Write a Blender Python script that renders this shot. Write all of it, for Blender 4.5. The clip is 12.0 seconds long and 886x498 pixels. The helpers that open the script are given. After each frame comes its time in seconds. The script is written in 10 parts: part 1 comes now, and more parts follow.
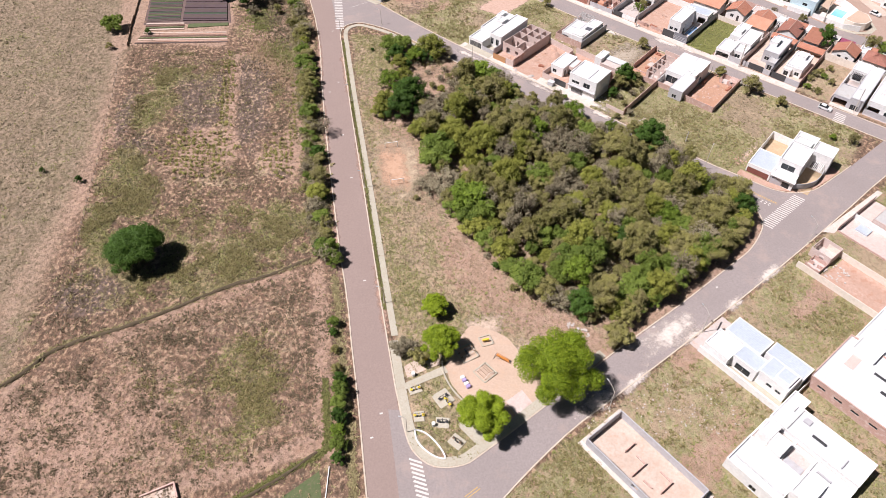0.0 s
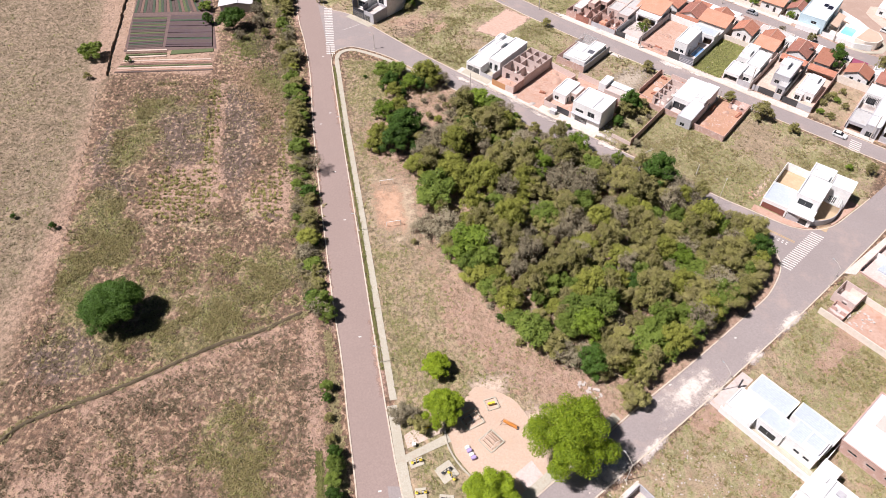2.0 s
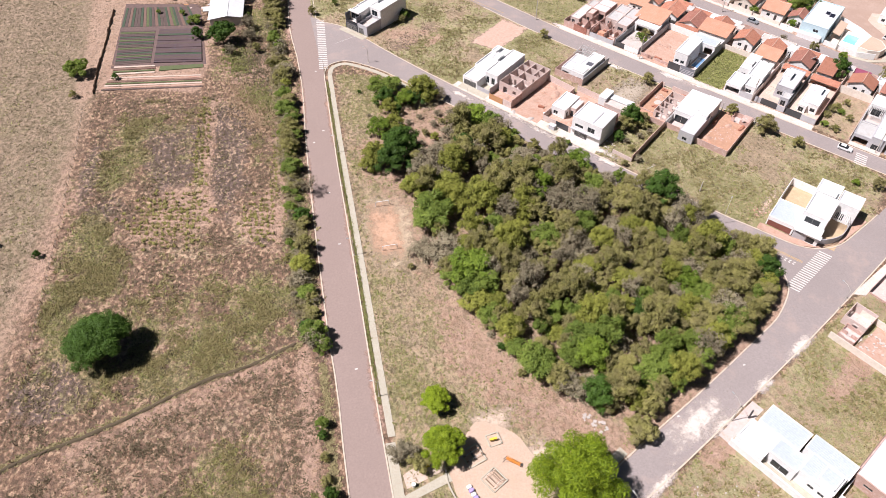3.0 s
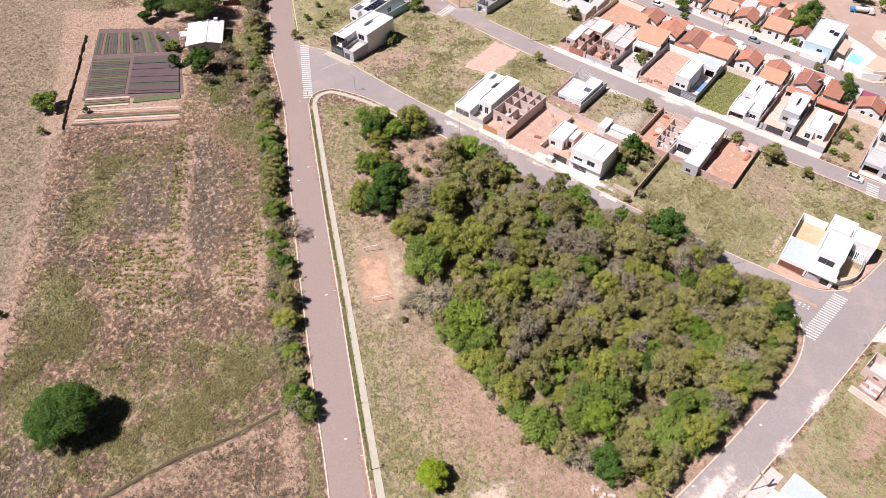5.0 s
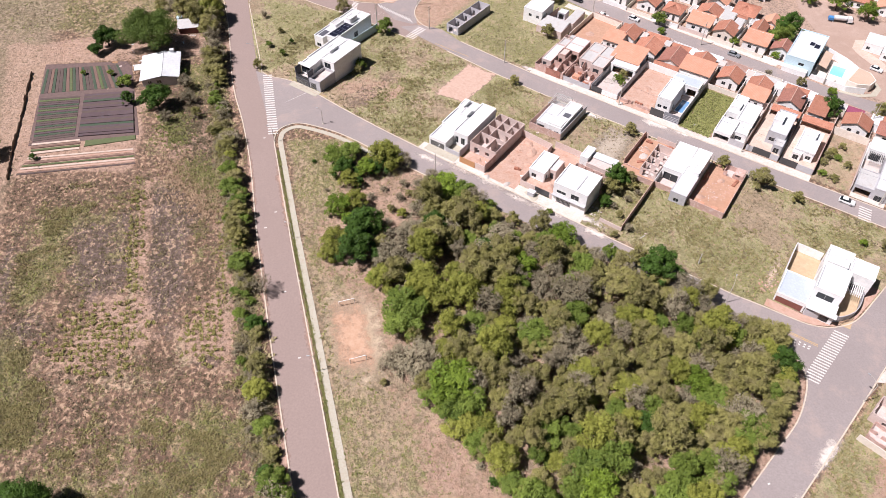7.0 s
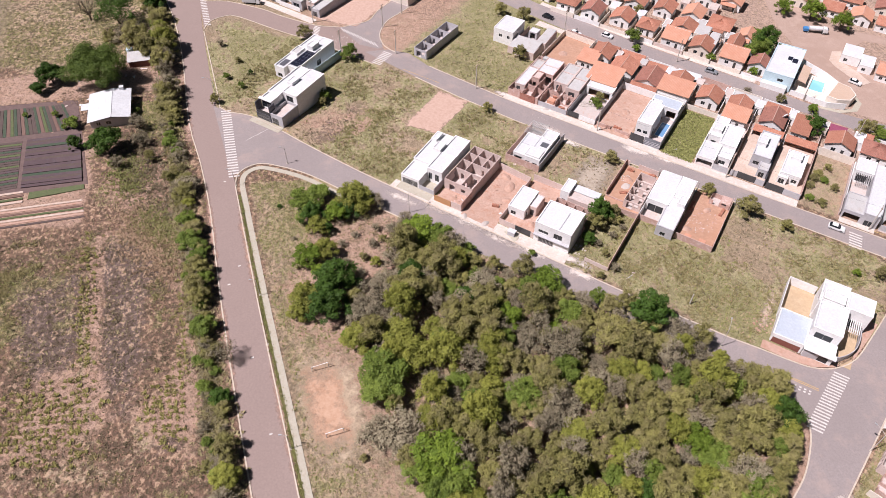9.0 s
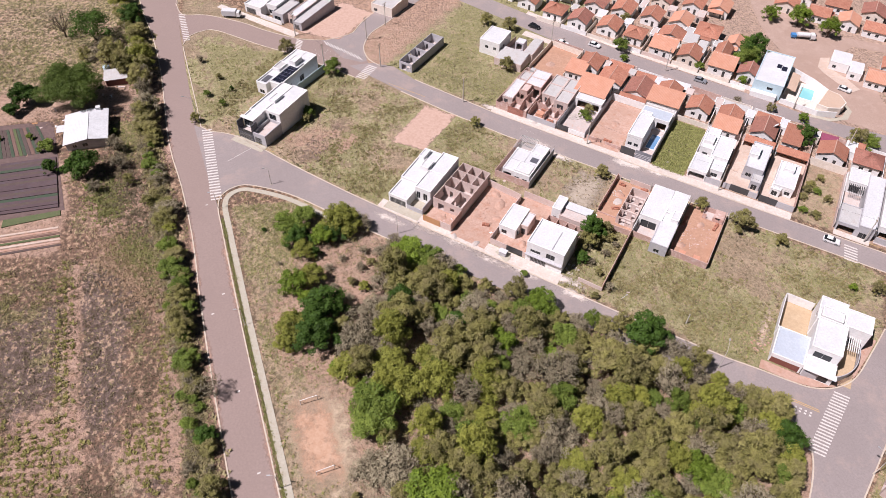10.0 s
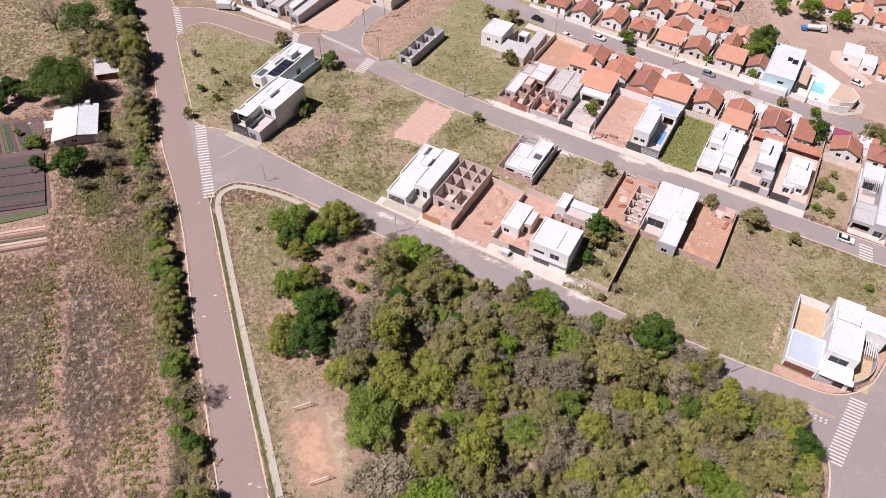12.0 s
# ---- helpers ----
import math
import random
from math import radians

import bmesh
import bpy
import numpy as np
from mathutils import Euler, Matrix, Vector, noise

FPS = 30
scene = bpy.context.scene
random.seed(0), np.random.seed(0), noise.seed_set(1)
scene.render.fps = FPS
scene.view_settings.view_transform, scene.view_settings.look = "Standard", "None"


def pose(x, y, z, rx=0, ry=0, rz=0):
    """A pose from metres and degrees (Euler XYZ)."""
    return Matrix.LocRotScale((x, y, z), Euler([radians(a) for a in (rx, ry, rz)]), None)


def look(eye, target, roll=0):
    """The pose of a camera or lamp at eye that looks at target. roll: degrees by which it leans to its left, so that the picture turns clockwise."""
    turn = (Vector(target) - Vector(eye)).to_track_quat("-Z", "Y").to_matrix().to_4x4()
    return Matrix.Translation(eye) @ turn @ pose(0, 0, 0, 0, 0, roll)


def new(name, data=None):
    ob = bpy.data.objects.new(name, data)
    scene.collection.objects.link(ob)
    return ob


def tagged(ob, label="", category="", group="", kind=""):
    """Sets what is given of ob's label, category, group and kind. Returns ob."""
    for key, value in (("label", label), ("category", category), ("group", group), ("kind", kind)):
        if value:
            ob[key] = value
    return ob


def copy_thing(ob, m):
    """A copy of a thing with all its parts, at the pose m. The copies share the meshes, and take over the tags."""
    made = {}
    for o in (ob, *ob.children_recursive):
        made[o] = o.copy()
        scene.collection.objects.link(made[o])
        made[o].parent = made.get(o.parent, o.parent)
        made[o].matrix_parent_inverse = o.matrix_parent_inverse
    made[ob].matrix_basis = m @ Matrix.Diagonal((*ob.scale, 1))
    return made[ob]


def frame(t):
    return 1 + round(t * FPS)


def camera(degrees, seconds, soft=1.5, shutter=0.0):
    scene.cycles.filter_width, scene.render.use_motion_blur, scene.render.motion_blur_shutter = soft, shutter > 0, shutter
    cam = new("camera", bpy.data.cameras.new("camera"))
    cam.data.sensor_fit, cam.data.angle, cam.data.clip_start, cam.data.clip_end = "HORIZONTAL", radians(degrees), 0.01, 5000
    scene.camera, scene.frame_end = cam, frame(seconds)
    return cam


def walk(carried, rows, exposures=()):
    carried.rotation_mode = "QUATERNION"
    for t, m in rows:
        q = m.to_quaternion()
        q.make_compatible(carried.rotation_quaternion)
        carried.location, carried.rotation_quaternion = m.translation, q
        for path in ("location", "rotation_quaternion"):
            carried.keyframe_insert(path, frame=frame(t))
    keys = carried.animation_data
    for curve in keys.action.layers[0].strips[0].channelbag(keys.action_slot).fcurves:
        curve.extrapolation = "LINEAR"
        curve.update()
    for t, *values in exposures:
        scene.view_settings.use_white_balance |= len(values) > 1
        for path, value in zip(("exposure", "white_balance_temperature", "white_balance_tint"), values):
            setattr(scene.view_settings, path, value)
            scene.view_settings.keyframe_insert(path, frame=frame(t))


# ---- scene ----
cam = camera(64.4, 12.0, 0.62)
PATH = [
    (0, (6.900, 3.409, 119.623), (6.620, 70.743, 45.691), -0.04),
    (0.5, (6.458, 7.340, 119.560), (6.378, 74.642, 45.597), -0.04),
    (1, (6.043, 11.170, 119.550), (6.112, 78.440, 45.559), -0.03),
    (1.5, (5.667, 15.017, 119.501), (6.086, 82.277, 45.502), -0.02),
    (2, (5.376, 18.880, 119.454), (6.045, 86.131, 45.449), -0.01),
    (2.5, (5.100, 22.736, 119.479), (6.068, 89.977, 45.468), -0.10),
    (3, (4.948, 26.637, 119.521), (6.216, 93.840, 45.480), -0.19),
    (5, (4.624, 42.007, 119.350), (7.240, 109.073, 45.219), -0.04),
    (5.5, (4.572, 45.926, 119.339), (7.882, 112.905, 45.158), -0.11),
    (6, (4.681, 49.859, 119.343), (8.839, 116.738, 45.115), -0.08),
    (6.5, (4.716, 53.721, 119.316), (9.778, 120.491, 45.045), -0.04),
    (8.5, (5.168, 69.484, 119.483), (14.019, 135.615, 44.996), 0.12),
    (9, (5.360, 73.516, 119.539), (15.212, 139.419, 44.975), 0.26),
    (9.5, (5.565, 77.512, 119.623), (16.513, 143.198, 45.021), 0.32),
    (10, (5.747, 80.236, 119.813), (17.399, 145.872, 45.273), 0.36),
    (10.5, (6.119, 81.485, 118.681), (17.618, 147.031, 44.039), 0.34),
    (11, (6.483, 82.641, 117.577), (17.873, 148.119, 42.858), 0.23),
    (11.5, (6.806, 83.687, 116.679), (18.096, 149.123, 41.908), 0.22),
    (12, (7.082, 84.607, 115.960), (18.313, 149.889, 41.046), 0.11),
]
walk(cam, [(t, look(eye, target, roll)) for t, eye, target, roll in PATH], [(0, 0.56, 6500, 10), (3, 0.68, 6480, 10), (6.5, 0.63, 6400, 11), (8.5, 0.49, 6440, 13), (9.5, 0.40, 6450, 15), (12, 0.38, 6450, 15)])

from mathutils.geometry import delaunay_2d_cdt

# ---- light: high midday sun, clear sky ----
SUN_EL, SUN_AZ = radians(59), radians(194)
world = bpy.data.worlds.new("sky")
scene.world = world
world.use_nodes = True
wn = world.node_tree.nodes
sky = wn.new("ShaderNodeTexSky")
sky.sky_type, sky.sun_disc = "NISHITA", False
sky.sun_elevation, sky.sun_rotation = SUN_EL, radians(90) - SUN_AZ
world.node_tree.links.new(sky.outputs[0], wn["Background"].inputs[0])
wn["Background"].inputs[1].default_value = 0.0165
sun = new("sun", bpy.data.lights.new("sun", "SUN"))
sun.data.energy, sun.data.angle, sun.data.color = 5.0, radians(0.53), (1.0, 0.935, 0.96)
sun_from = Vector((math.cos(SUN_EL) * math.cos(SUN_AZ), math.cos(SUN_EL) * math.sin(SUN_AZ), math.sin(SUN_EL)))
sun.matrix_world = look(sun_from * 400, (0, 0, 0))


# ---- materials ----
def nodes_of(name, rough, metal=0.0):
    m = bpy.data.materials.new(name)
    m.use_nodes = True
    tree = m.node_tree
    bsdf = tree.nodes["Principled BSDF"]
    bsdf.inputs["Roughness"].default_value, bsdf.inputs["Metallic"].default_value = rough, metal
    return m, tree, bsdf


def noise_at(tree, scale, detail=4.0, rough=0.6, stretch=None):
    pos = tree.nodes.new("ShaderNodeNewGeometry").outputs["Position"]
    if stretch:
        mp = tree.nodes.new("ShaderNodeMapping")
        mp.inputs["Scale"].default_value = stretch
        tree.links.new(pos, mp.inputs["Vector"])
        pos = mp.outputs[0]
    n = tree.nodes.new("ShaderNodeTexNoise")
    n.inputs["Scale"].default_value, n.inputs["Detail"].default_value, n.inputs["Roughness"].default_value = scale, detail, rough
    tree.links.new(pos, n.inputs["Vector"])
    return n.outputs["Fac"]


def ramp(tree, fac, lo, hi):
    r = tree.nodes.new("ShaderNodeMapRange")
    r.inputs["From Min"].default_value, r.inputs["From Max"].default_value = lo, hi
    tree.links.new(fac, r.inputs["Value"])
    return r.outputs["Result"]


def times(tree, a, b):
    n = tree.nodes.new("ShaderNodeMath")
    n.operation = "MULTIPLY"
    for k, v in enumerate((a, b)):
        if isinstance(v, (int, float)):
            n.inputs[k].default_value = v
        else:
            tree.links.new(v, n.inputs[k])
    return n.outputs[0]


def mixed(tree, fac, a, b, mode="MIX"):
    n = tree.nodes.new("ShaderNodeMix")
    n.data_type, n.blend_type = "RGBA", mode
    for socket, v in ((n.inputs[0], fac), (n.inputs[6], a), (n.inputs[7], b)):
        if isinstance(v, (int, float)):
            socket.default_value = v
        elif isinstance(v, tuple):
            socket.default_value = (*v, 1.0)
        else:
            tree.links.new(v, socket)
    return n.outputs[2]


def bumped(tree, bsdf, fac, strength, dist=0.05):
    b = tree.nodes.new("ShaderNodeBump")
    b.inputs["Strength"].default_value, b.inputs["Distance"].default_value = strength, dist
    tree.links.new(fac, b.inputs["Height"])
    tree.links.new(b.outputs[0], bsdf.inputs["Normal"])


def surface(name, c1, c2, big=0.25, fine=4.0, rough=0.85, stain=None, stain_amt=0.5, bump=0.3, metal=0.0, vary=0.0, stretch=None):
    """Two tones at a large scale, a fine grain, stains with edges of their own, relief; vary: lighter and darker pieces."""
    m, tree, bsdf = nodes_of(name, rough, metal)
    big_n, fine_n = noise_at(tree, big, 5.0, 0.62, stretch), noise_at(tree, fine, 6.0, 0.7, stretch)
    col = mixed(tree, ramp(tree, big_n, 0.36, 0.64), c1, c2)
    col = mixed(tree, ramp(tree, fine_n, 0.3, 0.75), tuple(0.82 * x for x in c1), col)
    if stain:
        col = mixed(tree, times(tree, ramp(tree, noise_at(tree, big * 3.1, 6.0, 0.7, stretch), 0.52, 0.66), stain_amt), col, stain)
    if vary:
        info = tree.nodes.new("ShaderNodeObjectInfo").outputs["Random"]
        col = mixed(tree, times(tree, info, vary), col, tuple(0.35 * x for x in c1))
    tree.links.new(col, bsdf.inputs["Base Color"])
    if bump:
        bumped(tree, bsdf, fine_n, bump)
    return m


def foliage(name, c1, c2, dry=None, dry_amt=0.0):
    """Leaves: tone by leaf and by tree, some light passing through."""
    m, tree, bsdf = nodes_of(name, 0.6)
    bsdf.inputs["Specular IOR Level"].default_value = 0.18
    isle = tree.nodes.new("ShaderNodeNewGeometry").outputs["Random Per Island"]
    tone = tree.nodes.new("ShaderNodeObjectInfo").outputs["Random"]
    col = mixed(tree, isle, c1, c2)
    col = mixed(tree, times(tree, tone, 0.6), col, tuple(1.45 * x for x in c2))
    col = mixed(tree, times(tree, ramp(tree, noise_at(tree, 0.9, 3.0), 0.4, 0.65), 0.4), col, tuple(0.6 * x for x in c1))
    if dry:
        col = mixed(tree, times(tree, ramp(tree, noise_at(tree, 0.35, 4.0), 0.45, 0.6), dry_amt), col, dry)
    tree.links.new(col, bsdf.inputs["Base Color"])
    tl = tree.nodes.new("ShaderNodeBsdfTranslucent")
    tree.links.new(col, tl.inputs["Color"])
    mix = tree.nodes.new("ShaderNodeMixShader")
    mix.inputs[0].default_value = 0.12
    tree.links.new(bsdf.outputs[0], mix.inputs[1])
    tree.links.new(tl.outputs[0], mix.inputs[2])
    tree.links.new(mix.outputs[0], tree.nodes["Material Output"].inputs["Surface"])
    return m


def dust_material(name, over, darker, lo, hi):
    """Dust or bare earth that thins out to nothing towards its edge."""
    m, tree, bsdf = nodes_of(name, 0.95)
    at = tree.nodes.new("ShaderNodeAttribute")
    at.attribute_name = "thickness"
    add = tree.nodes.new("ShaderNodeMath")
    add.operation = "MULTIPLY_ADD"
    tree.links.new(noise_at(tree, 0.42, 8.0, 0.75), add.inputs[0])
    add.inputs[1].default_value = 2.4
    tree.links.new(at.outputs["Fac"], add.inputs[2])
    col = mixed(tree, ramp(tree, noise_at(tree, 1.2, 6.0, 0.7), 0.35, 0.65), over, darker)
    tree.links.new(col, bsdf.inputs["Base Color"])
    tree.links.new(ramp(tree, add.outputs[0], lo, hi), bsdf.inputs["Alpha"])
    return m


GREY_SOIL = dust_material("dried_grey_soil", (0.42, 0.355, 0.285), (0.34, 0.28, 0.215), 1.0, 1.8)
DUST = dust_material("thinning_dust", (0.66, 0.59, 0.54), (0.54, 0.46, 0.41), 1.35, 2.0)
WORN = dust_material("worn_red_pitch", (0.505, 0.335, 0.235), (0.41, 0.238, 0.152), 1.05, 1.75)
PITCH_EDGE = dust_material("trodden_pale_soil", (0.545, 0.425, 0.305), (0.44, 0.345, 0.235), 1.0, 1.7)
PLOT_SOIL = dust_material("cleared_pink_soil", (0.52, 0.365, 0.295), (0.43, 0.285, 0.220), 0.95, 1.3)
SPILL = dust_material("spilled_pale_sand", (0.56, 0.43, 0.34), (0.48, 0.37, 0.28), 1.4, 2.1)
RED_DUST = dust_material("thinning_red_dust", (0.44, 0.29, 0.225), (0.37, 0.24, 0.185), 1.35, 2.1)

ASPHALT = surface("asphalt", (0.288, 0.245, 0.234), (0.335, 0.288, 0.277), 0.05, 2.5, 0.9, (0.39, 0.30, 0.26), 0.45, 0.1)
ASPHALT_RED = surface("red_dusted_asphalt", (0.292, 0.219, 0.193), (0.321, 0.243, 0.215), 0.05, 2.5, 0.9, (0.252, 0.192, 0.172), 0.35, 0.08)
DIRT_ROAD = surface("dirt_road", (0.385, 0.270, 0.215), (0.45, 0.33, 0.27), 0.08, 2.5, 0.95, (0.44, 0.325, 0.27), 0.6, 0.35)
CONCRETE = surface("pavement_concrete", (0.44, 0.40, 0.32), (0.50, 0.46, 0.38), 0.3, 3.0, 0.9, (0.36, 0.28, 0.21), 0.5, 0.2)
KERB = surface("kerb_stone", (0.55, 0.47, 0.38), (0.64, 0.56, 0.46), 0.4, 4.0, 0.9, (0.42, 0.27, 0.19), 0.6, 0.2)
APRON = surface("dusty_apron", (0.59, 0.51, 0.45), (0.72, 0.665, 0.62), 0.35, 2.0, 0.95, (0.49, 0.37, 0.30), 0.6, 0.3)
SOIL = surface("red_soil", (0.46, 0.295, 0.225), (0.55, 0.385, 0.315), 0.22, 1.6, 0.97, (0.37, 0.18, 0.11), 0.65, 0.6)
YARD_SAND = surface("yellow_yard_sand", (0.47, 0.345, 0.215), (0.55, 0.415, 0.28), 0.25, 1.6, 0.97, (0.40, 0.28, 0.17), 0.5, 0.4)
SLATE_PAINT = surface("slate_grey_paint", (0.17, 0.175, 0.20), (0.23, 0.235, 0.26), 0.3, 2.0, 0.6, None, 0, 0.05)
ORANGE_SOIL = surface("orange_soil", (0.43, 0.245, 0.16), (0.52, 0.325, 0.235), 0.2, 1.4, 0.97, (0.36, 0.21, 0.14), 0.6, 0.6)
PALE_SOIL = surface("pale_soil", (0.53, 0.41, 0.335), (0.63, 0.525, 0.455), 0.25, 1.6, 0.97, (0.47, 0.31, 0.23), 0.55, 0.5)
SAND = surface("playground_sand", (0.51, 0.375, 0.285), (0.58, 0.435, 0.34), 0.2, 3.0, 0.97, (0.50, 0.34, 0.24), 0.5, 0.3)
PAINT = surface("white_road_paint", (0.62, 0.58, 0.54), (0.72, 0.69, 0.66), 0.6, 5.0, 0.8, (0.30, 0.25, 0.23), 0.45, 0.1)
YELLOW_LINE = surface("yellow_road_paint", (0.55, 0.36, 0.13), (0.6, 0.42, 0.2), 0.6, 5.0, 0.8, (0.25, 0.2, 0.17), 0.6, 0.1)
WHITE = surface("white_render", (0.76, 0.75, 0.74), (0.83, 0.82, 0.815), 0.25, 1.5, 0.8, (0.66, 0.58, 0.52), 0.3, 0.08)
CREAM = surface("cream_render", (0.72, 0.64, 0.56), (0.78, 0.71, 0.64), 0.25, 1.5, 0.85, (0.56, 0.44, 0.36), 0.4, 0.08)
GREY_WALL = surface("grey_render", (0.44, 0.43, 0.45), (0.50, 0.49, 0.51), 0.25, 1.5, 0.85, (0.38, 0.33, 0.3), 0.35, 0.08)
DARK_WALL = surface("charcoal_paint", (0.085, 0.085, 0.10), (0.12, 0.12, 0.14), 0.3, 2.0, 0.6, None, 0, 0.05)
BRICK_WALL = surface("bare_block_wall", (0.49, 0.315, 0.265), (0.57, 0.42, 0.375), 0.35, 4.0, 0.92, (0.64, 0.54, 0.50), 0.6, 0.5)
PINK_WALL = surface("dusty_rendered_wall", (0.57, 0.45, 0.41), (0.66, 0.56, 0.52), 0.35, 3.0, 0.92, (0.47, 0.32, 0.26), 0.5, 0.3)
FLOOR_SLAB = surface("cement_floor", (0.52, 0.45, 0.42), (0.60, 0.53, 0.50), 0.3, 3.0, 0.9, (0.5, 0.3, 0.2), 0.5, 0.2)
ROOF_WHITE = surface("white_roof_sheet", (0.58, 0.588, 0.60), (0.70, 0.707, 0.72), 0.22, 2.0, 0.6, (0.54, 0.515, 0.49), 0.35, 0.06)
ROOF_BLUE = surface("galvanised_roof_sheet", (0.49, 0.545, 0.615), (0.57, 0.62, 0.69), 0.2, 2.0, 0.5, (0.40, 0.43, 0.47), 0.35, 0.04, 0.1)
ROOF_GREY = surface("fibre_cement_sheet", (0.46, 0.45, 0.44), (0.54, 0.52, 0.51), 0.2, 3.0, 0.85, (0.36, 0.3, 0.26), 0.5, 0.15)
TILE = surface("clay_tiles", (0.44, 0.182, 0.115), (0.58, 0.295, 0.205), 0.6, 4.0, 0.85, (0.22, 0.095, 0.068), 0.75, 0.5, 0.0, 0.45)
RIDGE = surface("mortared_ridge", (0.50, 0.31, 0.24), (0.60, 0.42, 0.35), 0.6, 4.0, 0.9, (0.4, 0.2, 0.14), 0.5, 0.3)
TILE_NEW = surface("new_clay_tiles", (0.57, 0.275, 0.178), (0.65, 0.375, 0.275), 0.5, 5.0, 0.82, (0.54, 0.24, 0.14), 0.45, 0.4, 0.0, 0.2)
TILE_OLD = surface("weathered_clay_tiles", (0.34, 0.140, 0.102), (0.47, 0.235, 0.180), 0.7, 4.0, 0.88, (0.15, 0.085, 0.065), 0.8, 0.5, 0.0, 0.4)
METAL_DARK = surface("dark_gate_metal", (0.07, 0.07, 0.075), (0.10, 0.10, 0.105), 0.5, 4.0, 0.45, None, 0, 0.05, 0.4)
METAL = surface("galvanised_metal", (0.50, 0.50, 0.50), (0.58, 0.58, 0.57), 0.5, 6.0, 0.5, None, 0, 0.05, 0.5)
POLE = surface("pole_concrete", (0.50, 0.46, 0.41), (0.57, 0.53, 0.48), 0.6, 5.0, 0.9, None, 0, 0.1)
WOOD = surface("weathered_wood", (0.22, 0.15, 0.10), (0.30, 0.21, 0.145), 0.8, 6.0, 0.85, None, 0, 0.3)
ORANGE_WOOD = surface("orange_timber", (0.44, 0.225, 0.10), (0.50, 0.28, 0.14), 0.8, 5.0, 0.8, (0.36, 0.2, 0.12), 0.4, 0.2)
BARK = surface("bark", (0.11, 0.08, 0.055), (0.17, 0.13, 0.095), 1.0, 8.0, 0.95, None, 0, 0.6)
RED_PAINT = surface("dark_red_paint", (0.19, 0.065, 0.05), (0.24, 0.09, 0.07), 0.5, 3.0, 0.7, None, 0, 0.1)
MAGENTA = surface("maroon_gate_paint", (0.26, 0.06, 0.11), (0.30, 0.08, 0.14), 0.5, 3.0, 0.6, None, 0, 0.05)
PALE_BLUE = surface("pale_blue_render", (0.50, 0.64, 0.70), (0.56, 0.70, 0.76), 0.3, 2.0, 0.85, None, 0, 0.05)
YELLOW = surface("yellow_play_paint", (0.72, 0.52, 0.04), (0.78, 0.60, 0.08), 0.8, 5.0, 0.5, None, 0, 0.05)
ORANGE = surface("orange_play_paint", (0.72, 0.28, 0.06), (0.78, 0.34, 0.10), 0.8, 5.0, 0.5, None, 0, 0.05)
LILAC = surface("lilac_play_paint", (0.38, 0.30, 0.55), (0.45, 0.36, 0.60), 0.8, 5.0, 0.5, None, 0, 0.05)
NET = surface("dark_shade_net", (0.092, 0.060, 0.064), (0.135, 0.090, 0.090), 0.25, 5.0, 0.9, (0.10, 0.085, 0.10), 0.5, 0.4)
BED_SOIL = surface("tilled_bed_soil", (0.175, 0.105, 0.084), (0.23, 0.145, 0.115), 0.5, 4.0, 0.97, None, 0, 0.6)
CAR_WHITE = surface("white_car_paint", (0.74, 0.74, 0.74), (0.78, 0.78, 0.78), 0.5, 3.0, 0.25, None, 0, 0.0)
CAR_SILVER = surface("silver_car_paint", (0.42, 0.44, 0.47), (0.46, 0.48, 0.51), 0.5, 3.0, 0.3, None, 0, 0.0, 0.5)
CAR_BLACK = surface("black_car_paint", (0.015, 0.015, 0.018), (0.02, 0.02, 0.024), 0.5, 3.0, 0.25, None, 0, 0.0)
RUBBER = surface("tyre_rubber", (0.02, 0.02, 0.02), (0.03, 0.03, 0.03), 1.0, 8.0, 0.9, None, 0, 0.1)
SOLAR = surface("solar_cells", (0.018, 0.020, 0.035), (0.03, 0.032, 0.05), 0.6, 4.0, 0.2, None, 0, 0.0)
BLUE_TANK = surface("blue_plastic", (0.05, 0.20, 0.46), (0.08, 0.26, 0.52), 0.6, 4.0, 0.5, None, 0, 0.0)
RUBBLE = surface("rubble", (0.50, 0.44, 0.40), (0.58, 0.52, 0.48), 0.8, 4.0, 0.95, None, 0, 0.5)


def glassy(name, colour, rough):
    m, tree, bsdf = nodes_of(name, rough)
    bsdf.inputs["Base Color"].default_value = (*colour, 1)
    return m


GLASS = glassy("dark_window_glass", (0.02, 0.024, 0.028), 0.06)
POOL = glassy("pool_water", (0.24, 0.55, 0.57), 0.08)
POOL_DEEP = glassy("blue_pool_water", (0.14, 0.27, 0.45), 0.08)

LEAF_BRIGHT = foliage("bright_leaves", (0.110, 0.172, 0.010), (0.262, 0.335, 0.020))
LEAF_GREEN = foliage("green_leaves", (0.075, 0.118, 0.020), (0.165, 0.212, 0.038))
LEAF_OLIVE = foliage("olive_leaves", (0.112, 0.110, 0.034), (0.270, 0.248, 0.082), (0.215, 0.175, 0.105), 0.4)
LEAF_DARK = foliage("dark_leaves", (0.030, 0.064, 0.010), (0.058, 0.108, 0.016))
LEAF_GREY = foliage("dry_grey_leaves", (0.155, 0.134, 0.085), (0.305, 0.265, 0.175), (0.25, 0.20, 0.135), 0.35)
LEAF_LIME = foliage("yellow_green_leaves", (0.120, 0.134, 0.024), (0.260, 0.265, 0.052))
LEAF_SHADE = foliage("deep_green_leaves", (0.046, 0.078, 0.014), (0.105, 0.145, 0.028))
LEAF_FRESH = foliage("fresh_leaves", (0.078, 0.128, 0.014), (0.178, 0.245, 0.030))
